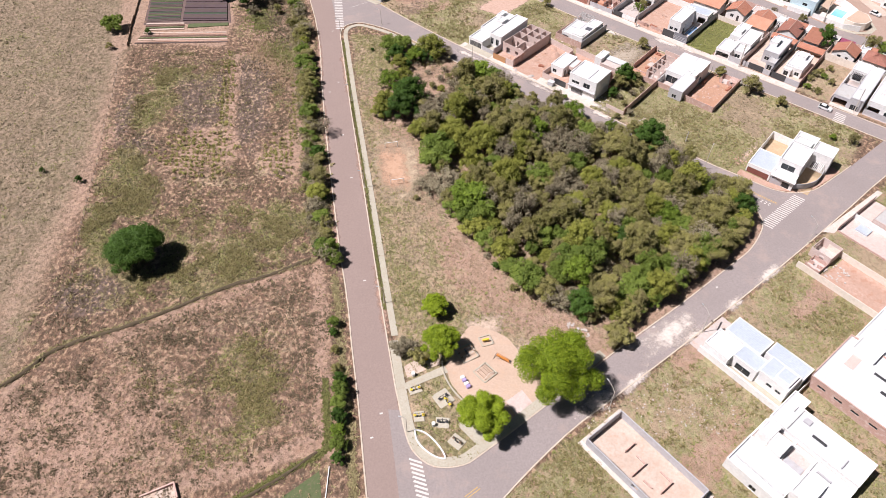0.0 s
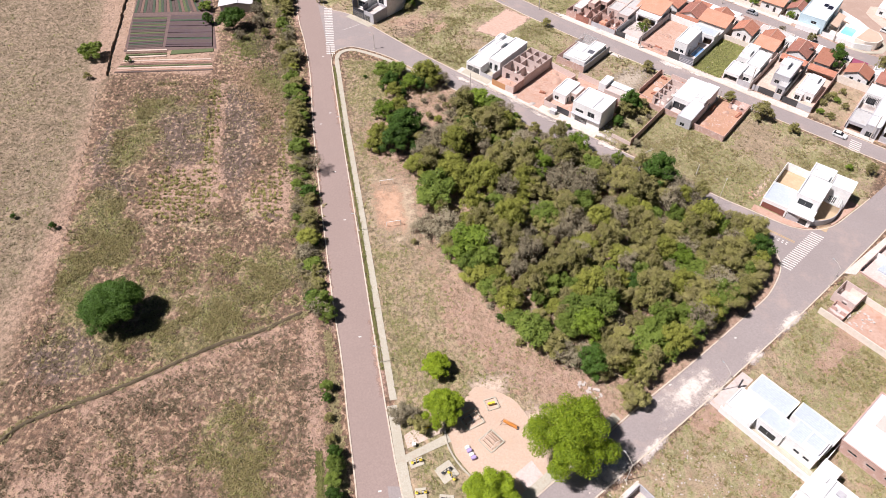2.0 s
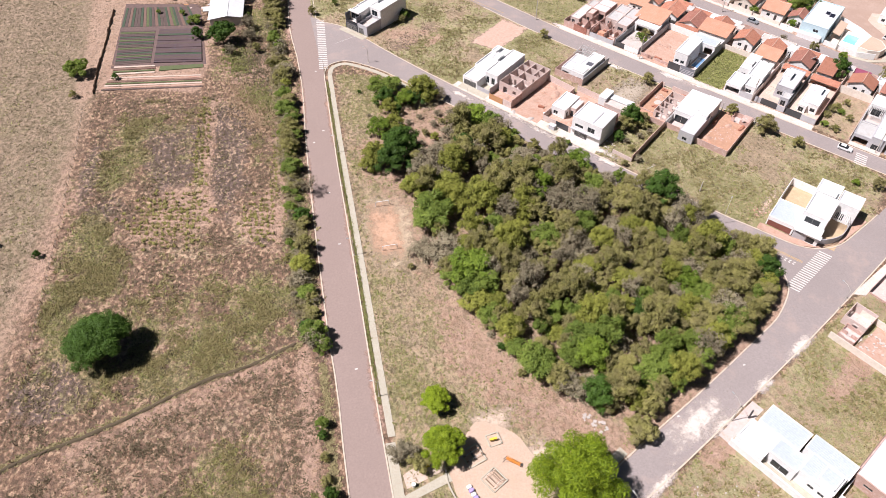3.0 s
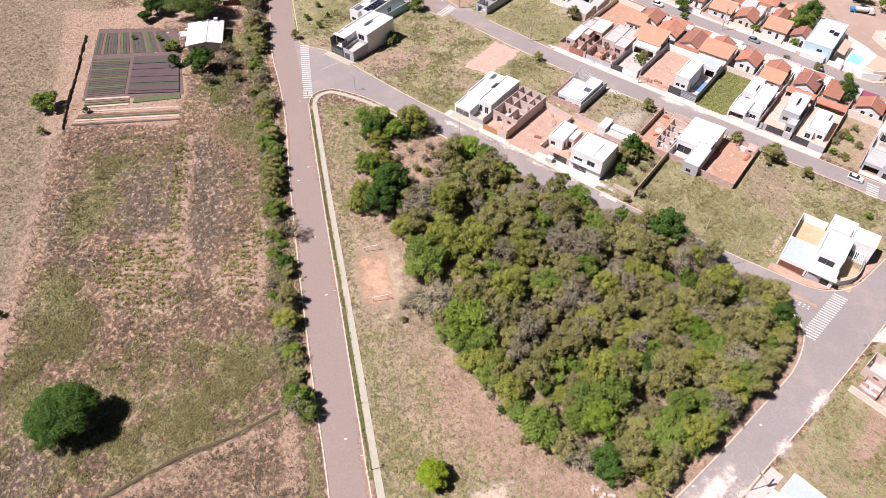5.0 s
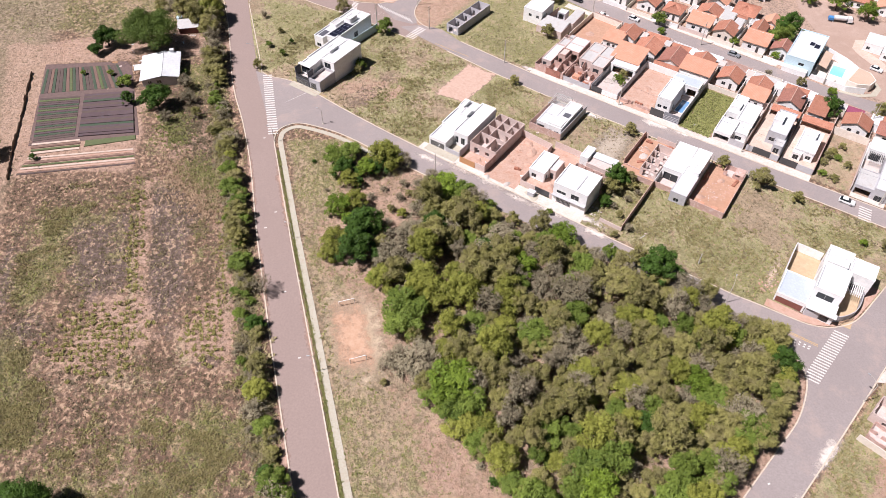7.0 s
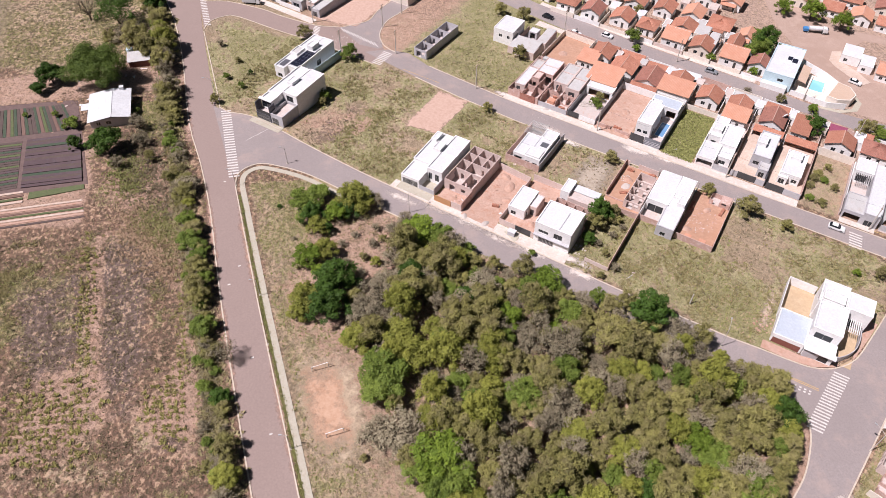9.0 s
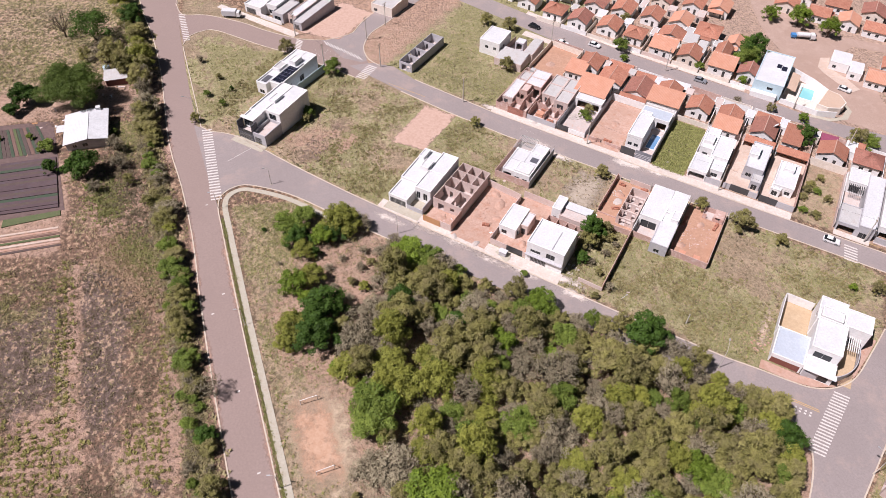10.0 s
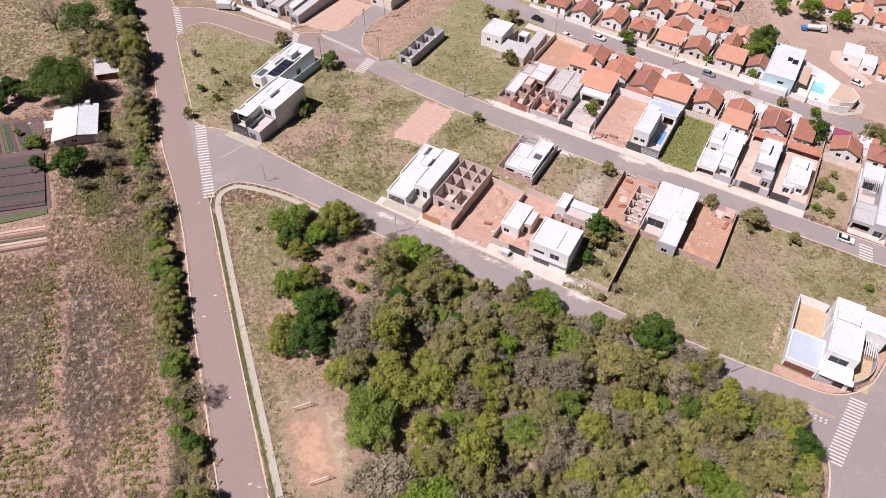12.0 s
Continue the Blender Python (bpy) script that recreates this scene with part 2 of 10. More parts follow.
GRASS_DRY = foliage("dry_grass", (0.30, 0.205, 0.130), (0.42, 0.30, 0.20))
GRASS_OLIVE = foliage("olive_grass", (0.200, 0.172, 0.088), (0.310, 0.262, 0.140))
GRASS_GREEN = foliage("green_grass", (0.140, 0.145, 0.048), (0.225, 0.220, 0.082))
GRASS_MOSS = foliage("mossy_tussocks", (0.158, 0.138, 0.056), (0.285, 0.238, 0.112))
GRASS_LUSH = foliage("lush_plot_grass", (0.135, 0.150, 0.045), (0.250, 0.250, 0.088))
GRASS_CLUMP = foliage("coarse_grass_clumps", (0.120, 0.118, 0.036), (0.235, 0.212, 0.075))
GRASS_DARK = foliage("dark_brown_tufts", (0.112, 0.088, 0.054), (0.165, 0.130, 0.082))


# ---- building helpers ----
SLOPE_X, SLOPE_Y = -0.05747, -0.02864


def level(x, y):
    """The hillside: a plane that falls to the east and north."""
    return SLOPE_X * x + SLOPE_Y * y


U_ANG, S_ANG = -38.8, 39.7
U_DIR = Vector((math.cos(radians(U_ANG)), math.sin(radians(U_ANG))))
S_DIR = Vector((math.cos(radians(S_ANG)), math.sin(radians(S_ANG))))


def uv(u, v):
    """Street grid of the housing estate: u along the lower street, v uphill from it."""
    return (-13.5 + u * U_DIR.x - v * U_DIR.y, 225.9 + u * U_DIR.y + v * U_DIR.x)


def sq(s, q):
    """Grid of the diagonal street: s along it, q away from it."""
    return (29.9 + s * S_DIR.x + q * S_DIR.y, 67.7 + s * S_DIR.y - q * S_DIR.x)


def part(name, bm, material, parent=None, label="", smooth=False):
    me = bpy.data.meshes.new(name)
    bm.normal_update()
    bm.to_mesh(me)
    bm.free()
    me.materials.append(material)
    if smooth:
        me.shade_smooth()
    ob = new(name, me)
    if parent:
        ob.parent = parent
    if label:
        ob["label"] = label
    return ob


def thing(name, x, y, turn, label, category, group="", dz=0.0):
    ob = new(name)
    ob.empty_display_size = 0.5
    ob.matrix_basis = pose(x, y, level(x, y) + dz, 0, 0, turn)
    return tagged(ob, label, category, group)


def box(bm, x0, x1, y0, y1, z0, z1):
    vs = [bm.verts.new((x, y, z)) for z in (z0, z1) for x, y in ((x0, y0), (x1, y0), (x1, y1), (x0, y1))]
    for f in ((3, 2, 1, 0), (4, 5, 6, 7), (0, 1, 5, 4), (1, 2, 6, 5), (2, 3, 7, 6), (3, 0, 4, 7)):
        bm.faces.new([vs[i] for i in f])


def boxes(*dims):
    bm = bmesh.new()
    for d in dims:
        box(bm, *d)
    return bm


def prism(bm, pts, z0, z1):
    lo, hi = [bm.verts.new((x, y, z0)) for x, y in pts], [bm.verts.new((x, y, z1)) for x, y in pts]
    bm.faces.new(hi)
    bm.faces.new(lo[::-1])
    for i in range(len(pts)):
        j = (i + 1) % len(pts)
        bm.faces.new((lo[i], lo[j], hi[j], hi[i]))


def tube(bm, p, q, r0, r1, n=8):
    p, q = Vector(p), Vector(q)
    m = (q - p).to_track_quat("Z", "Y").to_matrix()
    ring = [[bm.verts.new(c + m @ Vector((r * math.cos(6.2832 * i / n), r * math.sin(6.2832 * i / n), 0))) for i in range(n)] for c, r in ((p, r0), (q, r1))]
    for i in range(n):
        j = (i + 1) % n
        bm.faces.new((ring[0][i], ring[0][j], ring[1][j], ring[1][i]))
    bm.faces.new(ring[1])
    bm.faces.new(ring[0][::-1])


def ccw(pts):
    area = sum(a[0] * b[1] - b[0] * a[1] for a, b in zip(pts, pts[1:] + pts[:1]))
    return list(pts) if area > 0 else list(pts)[::-1]


OUTLINES = []


def sheet(name, pts, up, material, label, category, thick=0.25, kind="structure"):
    """A flat area of the hillside that rises `up` above the ground, with a visible edge."""
    pts = ccw(pts)
    bm = bmesh.new()
    hi = [bm.verts.new((x, y, level(x, y) + up)) for x, y in pts]
    lo = [bm.verts.new((x, y, level(x, y) + up - thick)) for x, y in pts]
    n = len(pts)
    flat, _, tris, *_ = delaunay_2d_cdt([Vector(p).to_2d() for p in pts], [(k, (k + 1) % n) for k in range(n)], [], 1, 0.0005)
    top = [bm.verts.new((q.x, q.y, level(q.x, q.y) + up)) for q in flat]
    for tri in tris:
        f = bm.faces.new([top[k] for k in tri])
        f.normal_update()
        if f.normal.z < 0:
            f.normal_flip()
    for i in range(n):
        j = (i + 1) % n
        bm.faces.new((lo[i], lo[j], hi[j], hi[i]))
    OUTLINES.append((name, list(pts)))
    return tagged(part(name, bm, material), label, category, "", kind)


def smooth_line(pts, step=1.5):
    """Catmull-Rom through the points."""
    ps = [Vector(p).to_2d() for p in pts]
    ps = [2 * ps[0] - ps[1]] + ps + [2 * ps[-1] - ps[-2]]
    out = []
    for a, b, c, d in zip(ps, ps[1:], ps[2:], ps[3:]):
        n = max(1, int((c - b).length / step))
        for k in range(n):
            t = k / n
            out.append(0.5 * (2 * b + (c - a) * t + (2 * a - 5 * b + 4 * c - d) * t * t + (3 * b - a - 3 * c + d) * t ** 3))
    return out + [ps[-2]]


def ribbon(name, line, off0, off1, up, material, label, category, thick=0.3, parent=None):
    """A band along a line between two offsets to its left, lying on the hillside."""
    bm, rows = bmesh.new(), []
    for i, p in enumerate(line):
        d = (line[min(i + 1, len(line) - 1)] - line[max(i - 1, 0)]).normalized()
        n = Vector((-d.y, d.x))
        a, b = p + n * off0, p + n * off1
        rows.append([bm.verts.new((q.x, q.y, level(q.x, q.y) + up + dz)) for q, dz in ((a, -thick), (a, 0), (b, 0), (b, -thick))])
    for r, s in zip(rows, rows[1:]):
        for k in range(3):
            bm.faces.new((r[k], s[k], s[k + 1], r[k + 1]))
    for r in (rows[0], rows[-1]):
        bm.faces.new(r)
    bmesh.ops.recalc_face_normals(bm, faces=bm.faces)
    ob = part(name, bm, material, parent)
    return ob if parent else tagged(ob, label, category, "", "structure")


# ---- ground: one sheet to the horizon, its cover by area ----
def lattice(x, y, size, seed):
    """Smooth value noise in 0..1 on arrays."""
    g = np.random.RandomState(seed).rand(256, 256)
    fx, fy = x / size, y / size
    ix, iy = np.floor(fx).astype(int), np.floor(fy).astype(int)
    tx, ty = fx - ix, fy - iy
    tx, ty = tx * tx * (3 - 2 * tx), ty * ty * (3 - 2 * ty)
    a, b = g[ix % 256, iy % 256], g[(ix + 1) % 256, iy % 256]
    c, d = g[ix % 256, (iy + 1) % 256], g[(ix + 1) % 256, (iy + 1) % 256]
    return (a * (1 - tx) + b * tx) * (1 - ty) + (c * (1 - tx) + d * tx) * ty


def cloud(x, y, size, seed):
    return (lattice(x, y, size, seed) + 0.5 * lattice(x, y, size / 2.1, seed + 1) + 0.25 * lattice(x, y, size / 4.3, seed + 2)) / 1.75


def near_line(x, y, pts):
    """Distance to a polyline."""
    best = np.full(x.shape, 1e9)
    for (ax, ay), (bx, by) in zip(pts, pts[1:]):
        dx, dy = bx - ax, by - ay
        t = np.clip(((x - ax) * dx + (y - ay) * dy) / (dx * dx + dy * dy), 0, 1)
        best = np.minimum(best, np.hypot(x - ax - t * dx, y - ay - t * dy))
    return best


def within(x, y, pts):
    inside = np.zeros(x.shape, bool)
    for (ax, ay), (bx, by) in zip(pts, pts[1:] + pts[:1]):
        if ay != by:
            inside ^= ((ay > y) != (by > y)) & (x < (bx - ax) * (y - ay) / (by - ay) + ax)
    return inside


def area(x, y, pts, soft=2.0):
    """1 inside an outline, 0 outside, with a ragged soft edge."""
    d = near_line(x, y, pts + pts[:1])
    d = np.where(within(x, y, pts), d, -d) + (cloud(x, y, 7.0, 91) - 0.5) * 2.2 * soft
    return np.clip(0.5 + d / (2 * soft), 0, 1)


def spot(x, y, cx, cy, rx, ry=None, turn=0.0):
    ry = ry or rx
    c, s = math.cos(radians(turn)), math.sin(radians(turn))
    a, b = ((x - cx) * c + (y - cy) * s) / rx, (-(x - cx) * s + (y - cy) * c) / ry
    return np.clip(1.3 - 0.95 * np.hypot(a, b) + 1.5 * (cloud(x, y, 7.0, 33) - 0.5), 0, 1)


TRACK = [(-110, 262), (-102, 228), (-95.4, 197), (-91.4, 182), (-89.4, 170), (-87.2, 156), (-85, 144.6), (-83, 129), (-83, 119), (-83.4, 108), (-84, 98), (-86, 84), (-92, 50)]
DIVIDE = [(-105, 52), (-78.2, 74.2), (-71, 83.1), (-56.6, 91), (-41.2, 101.1), (-33.3, 104.8), (-22.7, 110.3)]
FIELD_N = [(-90, 195), (-62, 199), (-45, 196), (-34, 188), (-27, 150), (-22, 113), (-33, 106), (-56.6, 92), (-74, 84), (-79, 100), (-79, 134), (-84, 163)]
FIELD_S = [(-77, 72), (-56, 89), (-33, 103), (-21, 108), (-17, 96), (-13.5, 68), (-30, 58), (-46, 50), (-60, 20), (-100, 10), (-110, 48)]
WOOD_EDGE = [(-10, 205), (0, 207), (10, 198), (24, 187), (44, 172), (61, 163), (72, 155), (77.5, 146), (83, 139), (83, 132), (77, 118.6), (60.4, 105), (46.5, 92.5), (40, 95.5), (33, 96), (25, 104), (16, 119), (8, 130), (0, 156), (-10, 174)]
PARK = [(-24, 213), (-4, 213), (20, 204), (80, 150), (86, 132), (60, 101), (22, 71), (10, 62), (2, 64), (-5, 97), (-18, 172)]
LOTS = [uv(-32, 4), uv(60, 2), uv(128, 2), uv(150, 20), uv(148, 47), uv(-5, 50), uv(-20, 55), uv(-40, 62)]


def axis(lo, hi, step, far):
    mid = np.arange(lo, hi, step)
    out = np.geomspace(8, far, 14)
    return np.concatenate([lo - out[::-1], mid, mid[-1] + out])


gx, gy = np.meshgrid(axis(-140, 215, 1.25, 2600), axis(36, 360, 1.25, 2600), indexing="ij")
nx, ny = gx.shape
X, Y = gx.ravel(), gy.ravel()
UU = (X + 13.5) * U_DIR.x + (Y - 225.9) * U_DIR.y
VV = -(X + 13.5) * U_DIR.y + (Y - 225.9) * U_DIR.x
SS = (X - 29.9) * S_DIR.x + (Y - 67.7) * S_DIR.y
QQ = (X - 29.9) * S_DIR.y - (Y - 67.7) * S_DIR.x
n1, n2, n3 = cloud(X, Y, 14.0, 5), cloud(X, Y, 5.0, 11), cloud(X, Y, 30.0, 21)
f_n, f_s = area(X, Y, FIELD_N), area(X, Y, FIELD_S, 1.0)
wood, park, lots = area(X, Y, WOOD_EDGE, 1.6), area(X, Y, PARK, 0.5), area(X, Y, LOTS, 0.8)
pasture = np.clip((-X - 82 + (Y - 134) * -0.12) / 5, 0, 1) * (1 - f_n) * (1 - f_s)
town = np.clip((VV - 57) / 1.0, 0, 1) * np.clip((UU + 60) / 20, 0, 1)
diag = np.clip((QQ - 1) / 1.0, 0, 1) * np.clip((SS + 40) / 5, 0, 1)
# bare soil
soil = 0.28 + 0.25 * (n1 - 0.5)
soil = soil + 0.36 * np.clip(1.25 - near_line(X, Y, TRACK) / (1.8 + 2.6 * np.clip((150 - Y) / 40, 0, 1)), 0, 1) * (0.45 + n2) + 0.14 * np.clip(1 - near_line(X, Y, TRACK) / 9.0, 0, 1) + 1.0 * np.clip(1.25 - near_line(X, Y, [(-110, 262), (-103.5, 238), (-98.6, 218), (-95, 197)]) / 2.6, 0, 1)
soil += 0.65 * np.clip(1.2 - near_line(X, Y, [(a, b - 1.6) for a, b in DIVIDE]) / 2.2, 0, 1) * np.clip((n2 - 0.25) * 3, 0, 1)
soil += 0.8 * np.clip(1.3 - near_line(X, Y, [(-22.5, 109), (-20.5, 100), (-18, 84), (-16.5, 70), (-14, 62)]) / 1.3, 0, 1)
soil += 0.9 * np.clip(1.2 - near_line(X, Y, [(-60, 46), (-45, 54), (-30, 58.5), (-16, 64.5)]) / 2.0, 0, 1)
soil += 1.1 * area(X, Y, [(-98, 252), (-58, 256), (-46, 262), (-54, 276), (-80, 270), (-108, 262), (-95, 200), (-64, 202), (-66, 232), (-73, 238)], 1.5)
soil += 0.22 * f_s + 0.35 * spot(X, Y, -68, 62, 22, 14) - 0.1 * f_n
soil += 0.72 * spot(X, Y, -58, 146, 10, 9) + 0.6 * spot(X, Y, -37, 146, 5, 8) + 0.75 * spot(X, Y, -34.6, 160, 2.0, 34, 7) + 0.8 * spot(X, Y, -55.6, 178, 1.7, 22, 9) + 0.3 * f_n * np.clip((cloud(X, Y, 10.0, 83) - 0.5) * 4, 0, 1) + 0.35 * spot(X, Y, -82, 152, 2.5, 8, 8) + 0.15 * spot(X, Y, -45, 205, 10, 9) + 0.2 * spot(X, Y, -70, 60, 22, 14) * np.sin((X * 0.75 + Y * 0.66) * 1.3)
soil += park * (-0.05 + 0.52 * (0.4 + 1.2 * n1) * np.clip(1.25 - near_line(X, Y, [(38, 88), (22, 98), (12, 112), (4, 130), (-5, 158), (-13, 178)]) / 6.5, 0, 1))
soil += park * (0.2 * spot(X, Y, 8, 104, 9, 9) + 0.5 * spot(X, Y, 36, 88, 10, 5, 40) + 0.3 * spot(X, Y, 14, 92, 9, 5))
soil += 0.9 * area(X, Y, [(-10.4, 154), (-8, 155.2), (-4.2, 155), (-2.6, 150), (-1.4, 143), (-1.8, 138.6), (-4, 137.2), (-7.4, 137), (-8.8, 140), (-9.8, 147)], 0.7)
soil += 0.55 * wood + 0.9 * spot(X, Y, 2, 186, 10, 13)
soil += lots * (0.55 * spot(X, Y, *uv(0, 16), 9, 12, -38) + 0.35 * spot(X, Y, *uv(66, 36), 6, 9, -38) + 0.5 * spot(X, Y, *uv(10, 16), 9, 2, 50) - 0.12)
soil += town * (0.55 - 0.75 * np.clip((38 - UU) / 3, 0, 1) * np.clip((UU + 6) / 6, 0, 1) - 0.3 * ((UU > 124) & (UU < 134) & (VV < 84)) - 0.5 * spot(X, Y, *uv(16, 70), 17, 14, -38) - 1.2 * spot(X, Y, *uv(90, 71), 6, 13, -38) - 0.2 * spot(X, Y, *uv(129, 70), 6, 12, -38))
soil += diag * (0.8 * spot(X, Y, *sq(72.5, 11), 2.2, 11, -50) + 0.9 * spot(X, Y, *sq(36, 3), 3.0, 4.5, -50) + 0.5 * spot(X, Y, *sq(20, 20), 3, 16, -50) + 0.15)
soil += 1.3 * np.clip(1.3 - near_line(X, Y, [(86, 140), (85.5, 131), (79, 118.5), (62, 104.4), (47, 92.5)]) / 3.0, 0, 1) + 0.5 * spot(X, Y, -52, 216, 8, 16)
pasture = pasture * np.clip(1.5 - 1.2 * np.clip(soil, 0, 1), 0, 1)
# green cover
green = 0.22 + 0.5 * (n2 - 0.5) + 0.35 * (n1 - 0.5)
green += f_n * np.clip(1.8 * n2 - 0.15, 0.15, 1.2) * (0.5 * spot(X, Y, -75.6, 168, 6, 12, 8) + 0.6 * spot(X, Y, -73, 134, 7, 22, 8) + 0.40 * spot(X, Y, -60, 116, 24, 12) + 0.6 * spot(X, Y, -30.5, 119, 9, 13) + 0.5 * spot(X, Y, -46, 105, 16, 5, 25) + 0.25 * spot(X, Y, -38, 128, 6, 10) - 0.3 * spot(X, Y, -58, 146, 10, 10) - 0.3 * spot(X, Y, -37, 147, 6, 9) + 0.3 * spot(X, Y, -62, 182, 2.5, 14, 10) + 0.3 * spot(X, Y, -41, 165, 3.0, 24, 8) + 0.3 * spot(X, Y, -75, 186, 8, 5) + 0.25 * spot(X, Y, -70, 160, 4, 5))
green += f_s * (0.55 * spot(X, Y, -32, 80, 9, 9) + 0.35 * spot(X, Y, -34, 65, 9, 8) + 0.2 * spot(X, Y, -55, 76, 9, 5) - 0.12)
green += 0.5 * spot(X, Y, -46, 196, 6, 5) + 0.28 * np.clip((Y - 268) / 8, 0, 1) * (X < -50) + 0.5 * spot(X, Y, -55, 246, 4, 5) + 0.3 * area(X, Y, [(-42, 252), (-36.5, 252), (-30, 246), (-22, 270), (-20, 288), (-30, 297), (-38, 298), (-42, 292)], 1.0) + 0.5 * spot(X, Y, -39, 190, 4, 4) + 0.45 * spot(X, Y, -52, 238, 4, 6)
green += park * (0.32 - 0.12 * np.clip(1.25 - near_line(X, Y, [(38, 88), (12, 112), (-5, 158)]) / 9, 0, 1))
green += lots * (0.46 + 1.1 * (n3 - 0.5) + 0.7 * (n1 - 0.5) - 0.6 * spot(X, Y, *uv(0, 16), 8, 12, -38) + 0.35 * spot(X, Y, *uv(10, 30), 6, 20, -38)) + diag * (0.36 + 0.6 * (n1 - 0.5)) + 0.32 * pasture * n3
green += town * (-0.1 + 0.8 * np.clip((37 - UU) / 3, 0, 1) * np.clip((UU + 6) / 6, 0, 1) * (0.5 + n1) + 1.5 * spot(X, Y, *uv(90, 71), 6, 14, -38) + 0.3 * spot(X, Y, *uv(129, 70), 6, 12, -38))
green += 0.4 * area(X, Y, [(-40, 250), (-33, 249), (-30, 262), (-24, 243), (-36, 292), (-20, 288), uv(-20, 55), uv(-30, 6)], 1.0)
# scorched, purple-grey cover; shade round the farm tree is painted in with it
dark = 0.10 + 0.25 * (n1 - 0.5) + 0.15 * lots * np.clip((cloud(X, Y, 18.0, 57) - 0.55) * 4, 0, 1)
dark += f_n * (0.10 + 0.8 * spot(X, Y, -83, 162, 3.0, 16, 8) + 0.75 * spot(X, Y, -64, 170, 7, 14, 10) + 0.5 * spot(X, Y, -51, 186, 8, 9) + 0.75 * spot(X, Y, -48.5, 172, 5.0, 22, 8) + 0.7 * spot(X, Y, -73.5, 149, 6, 6) + 0.8 * spot(X, Y, -69, 98, 6, 7) + 0.6 * spot(X, Y, -48, 100, 6, 3) + 0.6 * spot(X, Y, -36, 141, 5, 4) + 0.7 * spot(X, Y, -31, 160, 1.6, 30, 10))
# spot at (-70, 262): tree shade and yard clutter put into the ground colour
dark += 0.38 * pasture * np.clip(n3 * 1.4 - 0.2, 0, 1) + 0.2 * wood + 0.35 * spot(X, Y, -50, 216, 9, 14) + 0.5 * spot(X, Y, -70, 262, 14, 8) * (Y > 240)
dark += 0.3 * f_s * np.clip(2.4 * (cloud(X, Y, 9.0, 71) - 0.45), 0, 1) + lots * 0.95 * spot(X, Y, *uv(2, 16), 7, 12, -38) + diag * 0.6 * spot(X, Y, *sq(71, 14), 4, 10, -50)
# straw
straw = 0.2 + 0.5 * (n2 - 0.4) + 0.22 * lots + 0.15 * diag + 0.2 * park
straw += 0.8 * spot(X, Y, *uv(129, 71), 6, 14, -38) * town
straw += 0.45 * np.clip((Y - 266) / 8, 0, 1) * (X < -46)
straw += f_n * (0.8 * spot(X, Y, -55.5, 172, 1.6, 22, 8) + 0.5 * spot(X, Y, -58, 145, 9, 9) + 0.55 * spot(X, Y, -38, 147, 5, 8) + 0.7 * spot(X, Y, -34.5, 158, 1.3, 26, 8) + 0.15 * spot(X, Y, -46, 136, 9, 3) + 0.35 * spot(X, Y, -50, 112, 20, 6)) + 0.35 * f_s * n3 + 0.5 * park * np.clip((n1 - 0.3) * 3, 0, 1) + 0.3 * diag + 0.5 * lots * np.clip((n1 - 0.45) * 4, 0, 1)
lawn = np.clip(lots * (1 - 0.7 * spot(X, Y, *uv(1, 16), 7, 12, -38)) + town * (UU < 37) * (UU > -8) + ((X > -45) & (Y > 245) & (VV < 62)) + diag * (QQ > 2) + 0.45 * park * (1 - wood) + town * (VV < 84), 0, 1)
relief = (cloud(X, Y, 3.0, 61) - 0.5) * 0.16 * np.clip((-X - 34 - (Y - 180) * 0.12) / 4, 0, 1) * (np.abs(X) < 200)

me = bpy.data.meshes.new("ground")
idx = np.arange(nx * ny).reshape(nx, ny)
quads = np.stack([idx[:-1, :-1], idx[1:, :-1], idx[1:, 1:], idx[:-1, 1:]], -1).reshape(-1, 4)
co = np.stack([X, Y, SLOPE_X * X + SLOPE_Y * Y + relief], -1)
me.vertices.add(len(co))
me.vertices.foreach_set("co", co.ravel())
me.loops.add(quads.size)
me.loops.foreach_set("vertex_index", quads.ravel())
me.polygons.add(len(quads))
me.polygons.foreach_set("loop_start", np.arange(0, quads.size, 4))
me.update(calc_edges=True)
for key, cols in (("cover", (soil, green, dark)), ("cover_straw", (straw, pasture, wood)), ("cover_plot", (lawn, town * (UU > 36) * np.clip((VV - 82) / 3, 0, 1), np.maximum(park, lawn)))):
    at = me.color_attributes.new(key, "FLOAT_COLOR", "POINT")
    at.data.foreach_set("color", np.stack([*[np.clip(c, 0, 1) for c in cols], np.ones(len(X))], -1).ravel())


